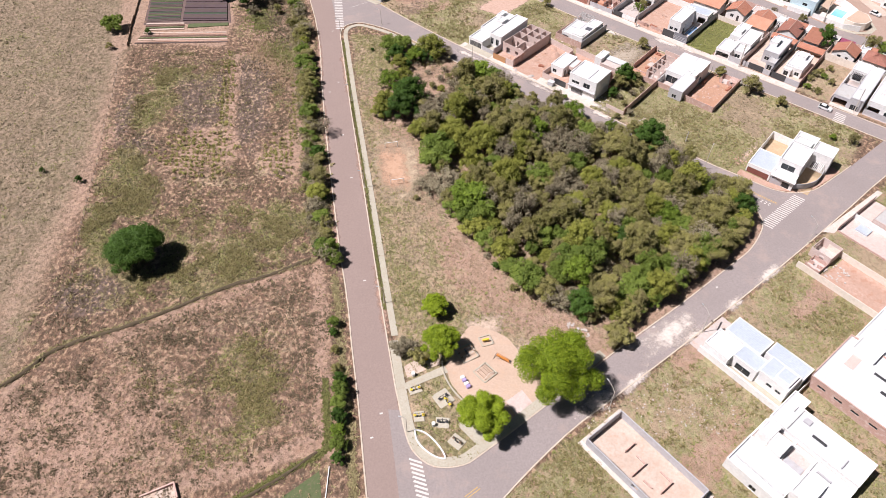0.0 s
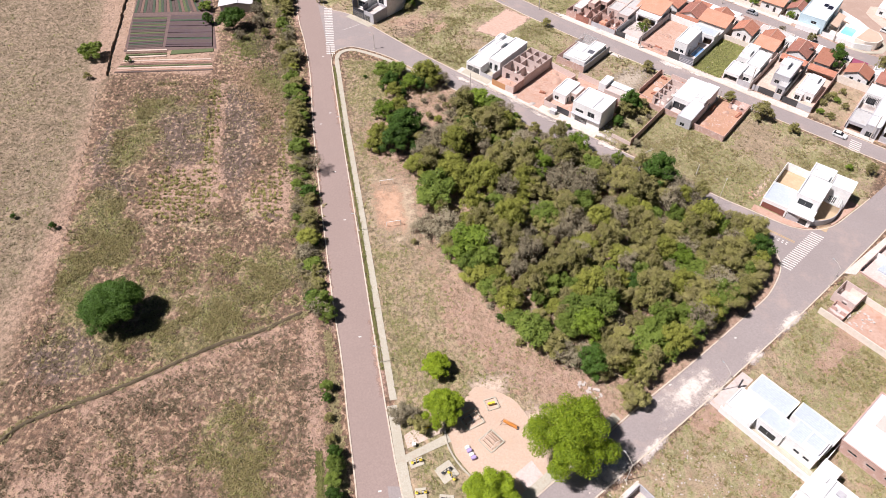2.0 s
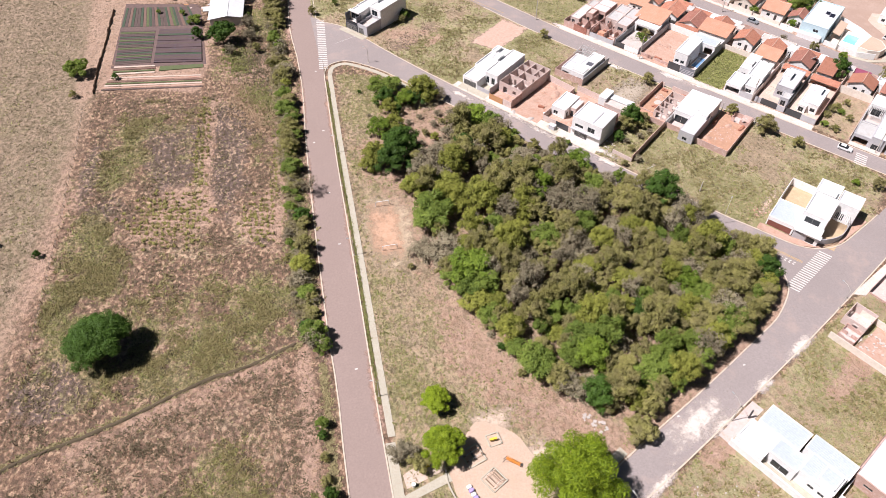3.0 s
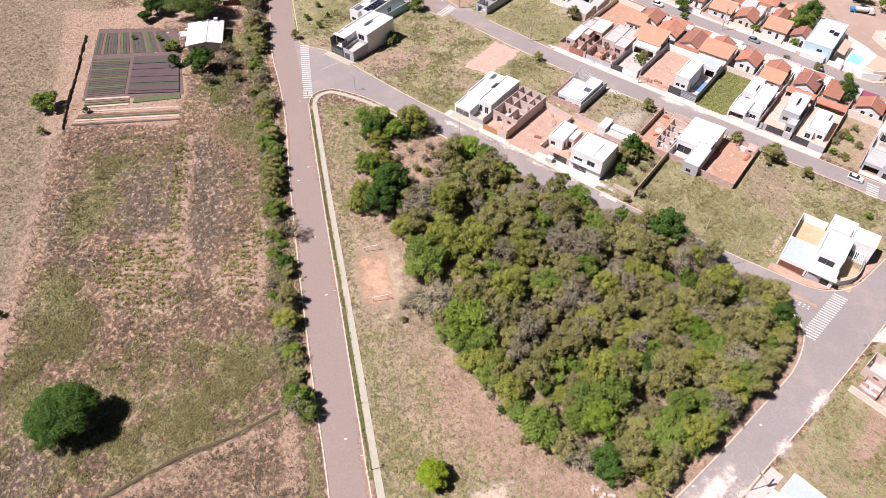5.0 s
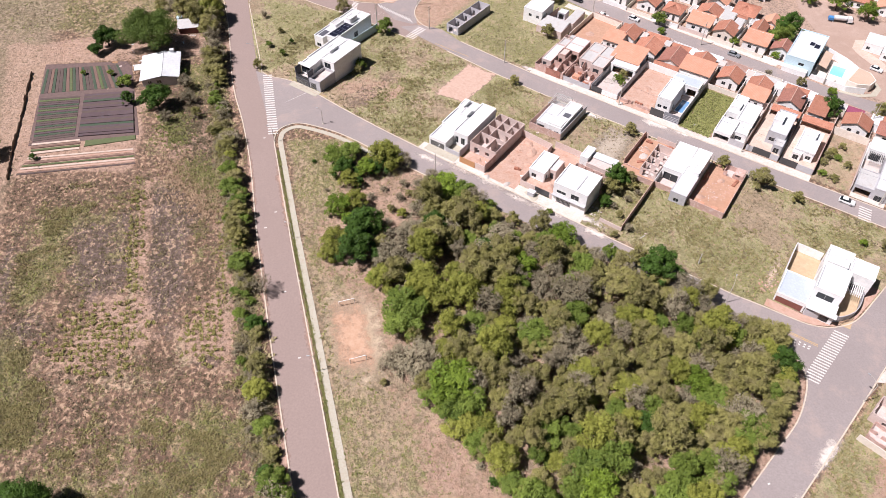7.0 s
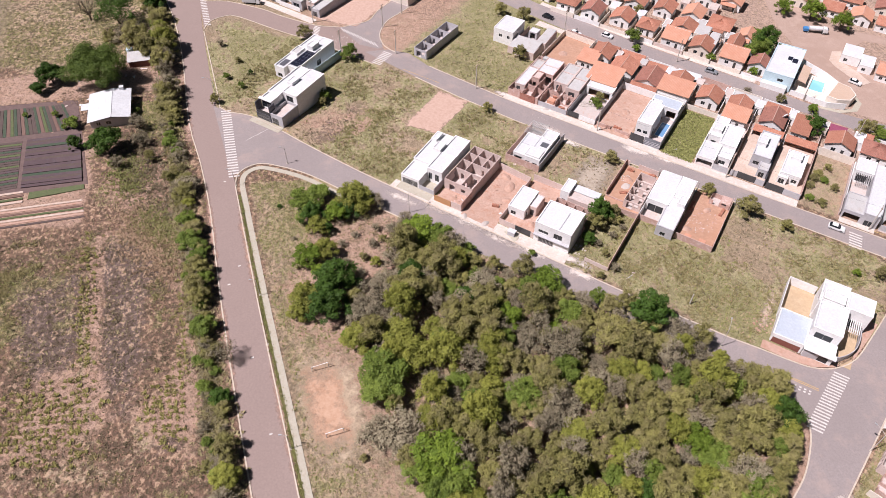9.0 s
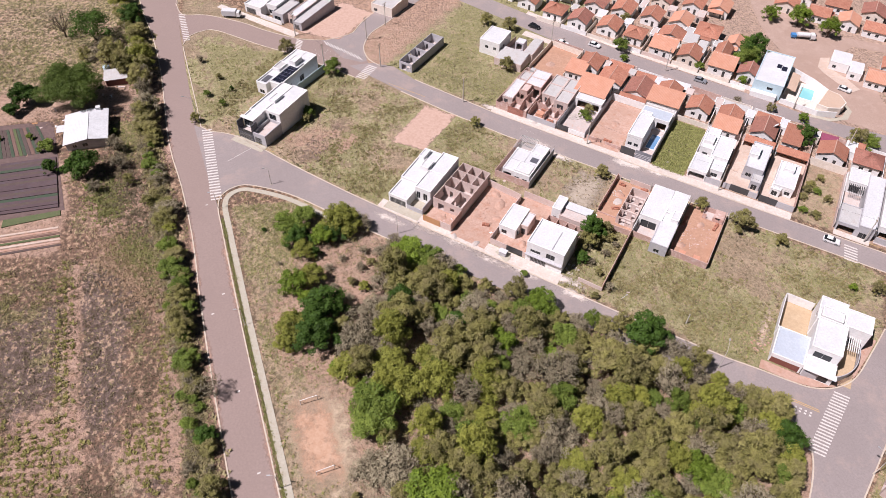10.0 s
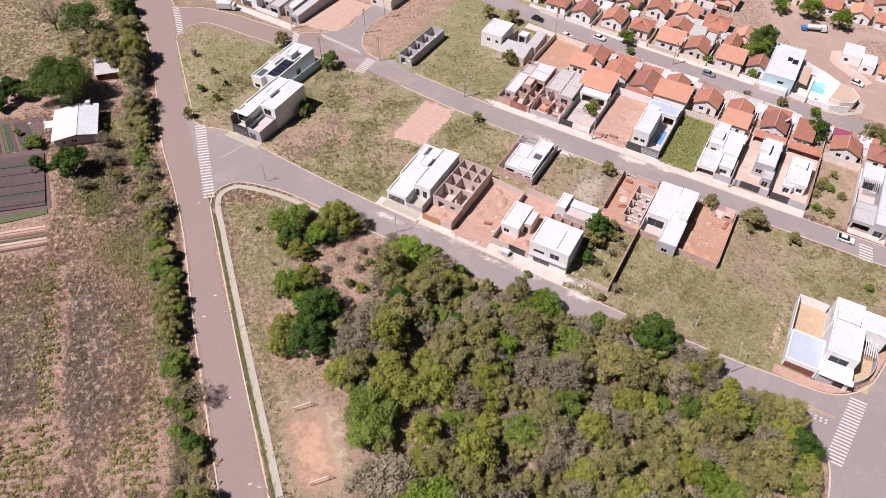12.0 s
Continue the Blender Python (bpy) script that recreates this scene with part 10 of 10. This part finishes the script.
# ---- heaps, stacks and yard clutter ----
def heap(x, y, rx, ry, h, mat_, label, seed, category="heap", name="soil_heap"):
    """A loose heap with an uneven outline and crest."""
    ob = thing(name, x, y, (seed * 47) % 360, label, category, "heaps on the building plots")
    rr = random.Random(seed)
    bm, rings = bmesh.new(), []
    for j in range(6):
        f = j / 5
        rings.append([bm.verts.new((rx * f * math.cos(6.2832 * k / 14) * rr.uniform(0.85, 1.15), ry * f * math.sin(6.2832 * k / 14) * rr.uniform(0.85, 1.15), h * (1 - f ** 1.4) * rr.uniform(0.8, 1.15) - 0.05 - 0.25 * (f > 0.99))) for k in range(14)])
    for p_, q_ in zip(rings, rings[1:]):
        for k in range(14):
            n = (k + 1) % 14
            bm.faces.new((p_[k], q_[k], q_[n], p_[n]))
    bmesh.ops.remove_doubles(bm, verts=bm.verts, dist=0.02)
    part("mound", bm, mat_, ob, smooth=True)


for i, (a, b, rx_, ry_, h_) in enumerate(((56.6, 19.5, 2.6, 1.6, 0.8), (54.0, 22.6, 2.0, 1.4, 0.7), (58.2, 14.5, 1.8, 1.2, 0.5), (53, 12, 2.2, 1.4, 0.35), (67.6, 9.6, 1.6, 1.1, 0.8), (68.4, 20.5, 1.8, 1.2, 0.6), (46.2, 7.2, 1.6, 1.1, 0.5), (104, 40.4, 1.6, 1.1, 0.5), (70.5, 70, 2.4, 1.6, 0.35), (82, 40.5, 1.8, 1.3, 0.6), (101.4, 30.5, 1.6, 1.2, 0.5), (40.8, 90, 2.4, 1.8, 0.4))):
    heap(*uv(a, b), rx_, ry_, h_, SOIL, "loose heap of red soil on a building plot", 300 + i)
for i, (a, b, rx_, ry_, h_) in enumerate(((57.6, 3.6, 1.6, 0.9, 0.6), (52.0, 3.0, 1.4, 0.9, 0.4), (59.0, 47.0, 1.6, 0.8, 0.5), (49.5, 57.6, 1.3, 0.7, 0.5), (82.4, 37.2, 2.2, 1.4, 0.35), (67, 57.8, 1.2, 0.7, 0.4))):
    heap(*uv(a, b), rx_, ry_, h_, RUBBLE, "pale heap of building sand beside the street", 330 + i, "heap", "sand_heap")


def brick_stack(x, y, turn, nx_, ny_, nz_, label="stack of red hollow bricks on bare soil"):
    """Bricks laid up loosely, each one a piece of its own."""
    ob = thing("brick_stack", x, y, turn, label, "bricks", "brick stacks")
    rr = random.Random(int(x * 13 + y * 7))
    me_ = None
    for i in range(nx_):
        for j in range(ny_):
            for k in range(nz_):
                if k == nz_ - 1 and rr.random() < 0.35:
                    continue
                if me_ is None:
                    c = part("brick", boxes((-0.28, 0.28, -0.18, 0.18, 0, 0.19)), TILE, ob)
                    me_ = c.data
                else:
                    c = new("brick", me_)
                    c.parent = ob
                c.matrix_basis = pose(i * 0.6 + rr.uniform(-0.03, 0.03), j * 0.4 + rr.uniform(-0.03, 0.03), 0.1 + k * 0.2, 0, 0, rr.uniform(-4, 4))


for a, b, t_, nx_, ny_, nz_ in ((107.6, 40.4, 84, 5, 2, 2), (100.4, 38.4, 92, 5, 2, 4), (82.4, 34, 30, 4, 2, 2), (86.6, 45.4, 0, 3, 2, 3), (56.4, 10.4, 20, 3, 2, 3), (80.8, 44.4, 0, 3, 2, 3), (70.4, 60.8, 0, 4, 2, 3), (49.2, 64.4, 10, 4, 3, 4), (52.8, 60.4, 10, 3, 2, 3)):
    brick_stack(*uv(a, b), U_ANG + t_, nx_, ny_, nz_)

# posts and wire between the track and the north field
ob = thing("wire_fence", -92.6, 190, 0, "wire fence of weathered wooden posts along the track", "fence")
line_ = smooth_line([(-92.6, 190), (-88.4, 172), (-86, 158), (-83.2, 146), (-80.4, 130), (-77.4, 114), (-73.6, 98), (-70.6, 84)], 3.2)
tops_ = []
for q in line_:
    v = Vector((q.x + 92.6, q.y - 190, level(q.x, q.y) - level(-92.6, 190)))
    bm = bmesh.new()
    tube(bm, v - Vector((0, 0, 0.3)), v + Vector((0, 0, 1.35)), 0.09, 0.08, 6)
    part("post", bm, WOOD, ob)
    tops_.append(v)
for h_ in (0.5, 0.85, 1.2):
    bm = bmesh.new()
    rings = [[bm.verts.new(p_ + Vector((dx_, 0, h_ + dz_))) for dx_, dz_ in ((-0.012, 0), (0.012, 0), (0, 0.02))] for p_ in tops_]
    for r_, s_ in zip(rings, rings[1:]):
        for k in range(3):
            bm.faces.new((r_[k], s_[k], s_[(k + 1) % 3], r_[(k + 1) % 3]))
    part("wire", bm, METAL, ob)

# flat-roofed annexes, tanks and dishes in the yards of the tiled houses
ry = random.Random(31)
for a, b in ((66.4, 97.2), (75.8, 96.6), (85.4, 96.8), (94.8, 95.6), (104.6, 95.2), (114.6, 95.6), (123.8, 95.4), (133.8, 94.6), (57.4, 97), (34.6, 127.6), (44.6, 128.4), (54.6, 128.6), (64.6, 127.6), (75, 134.6), (85.6, 132.4), (95, 126.4), (55, 145.6), (65.2, 148), (75.4, 150), (45, 144.6), (34.8, 144.6), (24, 131.6), (13.4, 133.4)):
    w_, d_, h_ = ry.uniform(2.2, 3.2), ry.uniform(3.2, 5.6), ry.uniform(2.3, 2.8)
    p = Plot("yard_annex", "u", a - w_ / 2, a + w_ / 2, b - d_ / 2, b + d_ / 2, "small flat-roofed annex between two tiled houses", "annex", "yard annexes")
    wall_, roof_, kind_ = ry.choice([WHITE, CREAM, PINK_WALL]), ry.choice([ROOF_GREY, ROOF_WHITE, ROOF_GREY, FLOOR_SLAB]), ry.choice(["metal", "flat", "metal"])
    shell(p, a - w_ / 2, a + w_ / 2, b - d_ / 2, b + d_ / 2, h_, wall_, roof_, [("f", (0.5, 1.4, 0.1, 2.0), DOOR)], 0.08, kind=kind_, rise=0.2)


# boards, sheets and rags lying about the farmyard and the building plots
rj = random.Random(8)
for i in range(46):
    x, y = (rj.uniform(-79, -56), rj.uniform(249, 276)) if i < 30 else uv(rj.uniform(43, 99), rj.choice((7.5, 9, 28.5, 44.5, 61, 63)) + rj.uniform(-1, 1))
    if i < 30 and -70.5 < x < -56 and y < 256:
        continue
    ob = thing("loose_board", x, y, rj.uniform(0, 360), "weathered loose board lying on bare ground", "board", "loose boards")
    w_, d_ = rj.uniform(0.5, 2.2), rj.uniform(0.15, 0.8)
    bm = boxes((-w_ / 2, w_ / 2, -d_ / 2, d_ / 2, 0.0, 0.06))
    ob.matrix_basis = pose(x, y, level(x, y) + 0.09, rj.uniform(-4, 4), rj.uniform(-4, 4), rj.uniform(0, 360))
    part("board", bm, rj.choice([WOOD, ROOF_GREY, WHITE, ORANGE_WOOD, PINK_WALL]), ob)
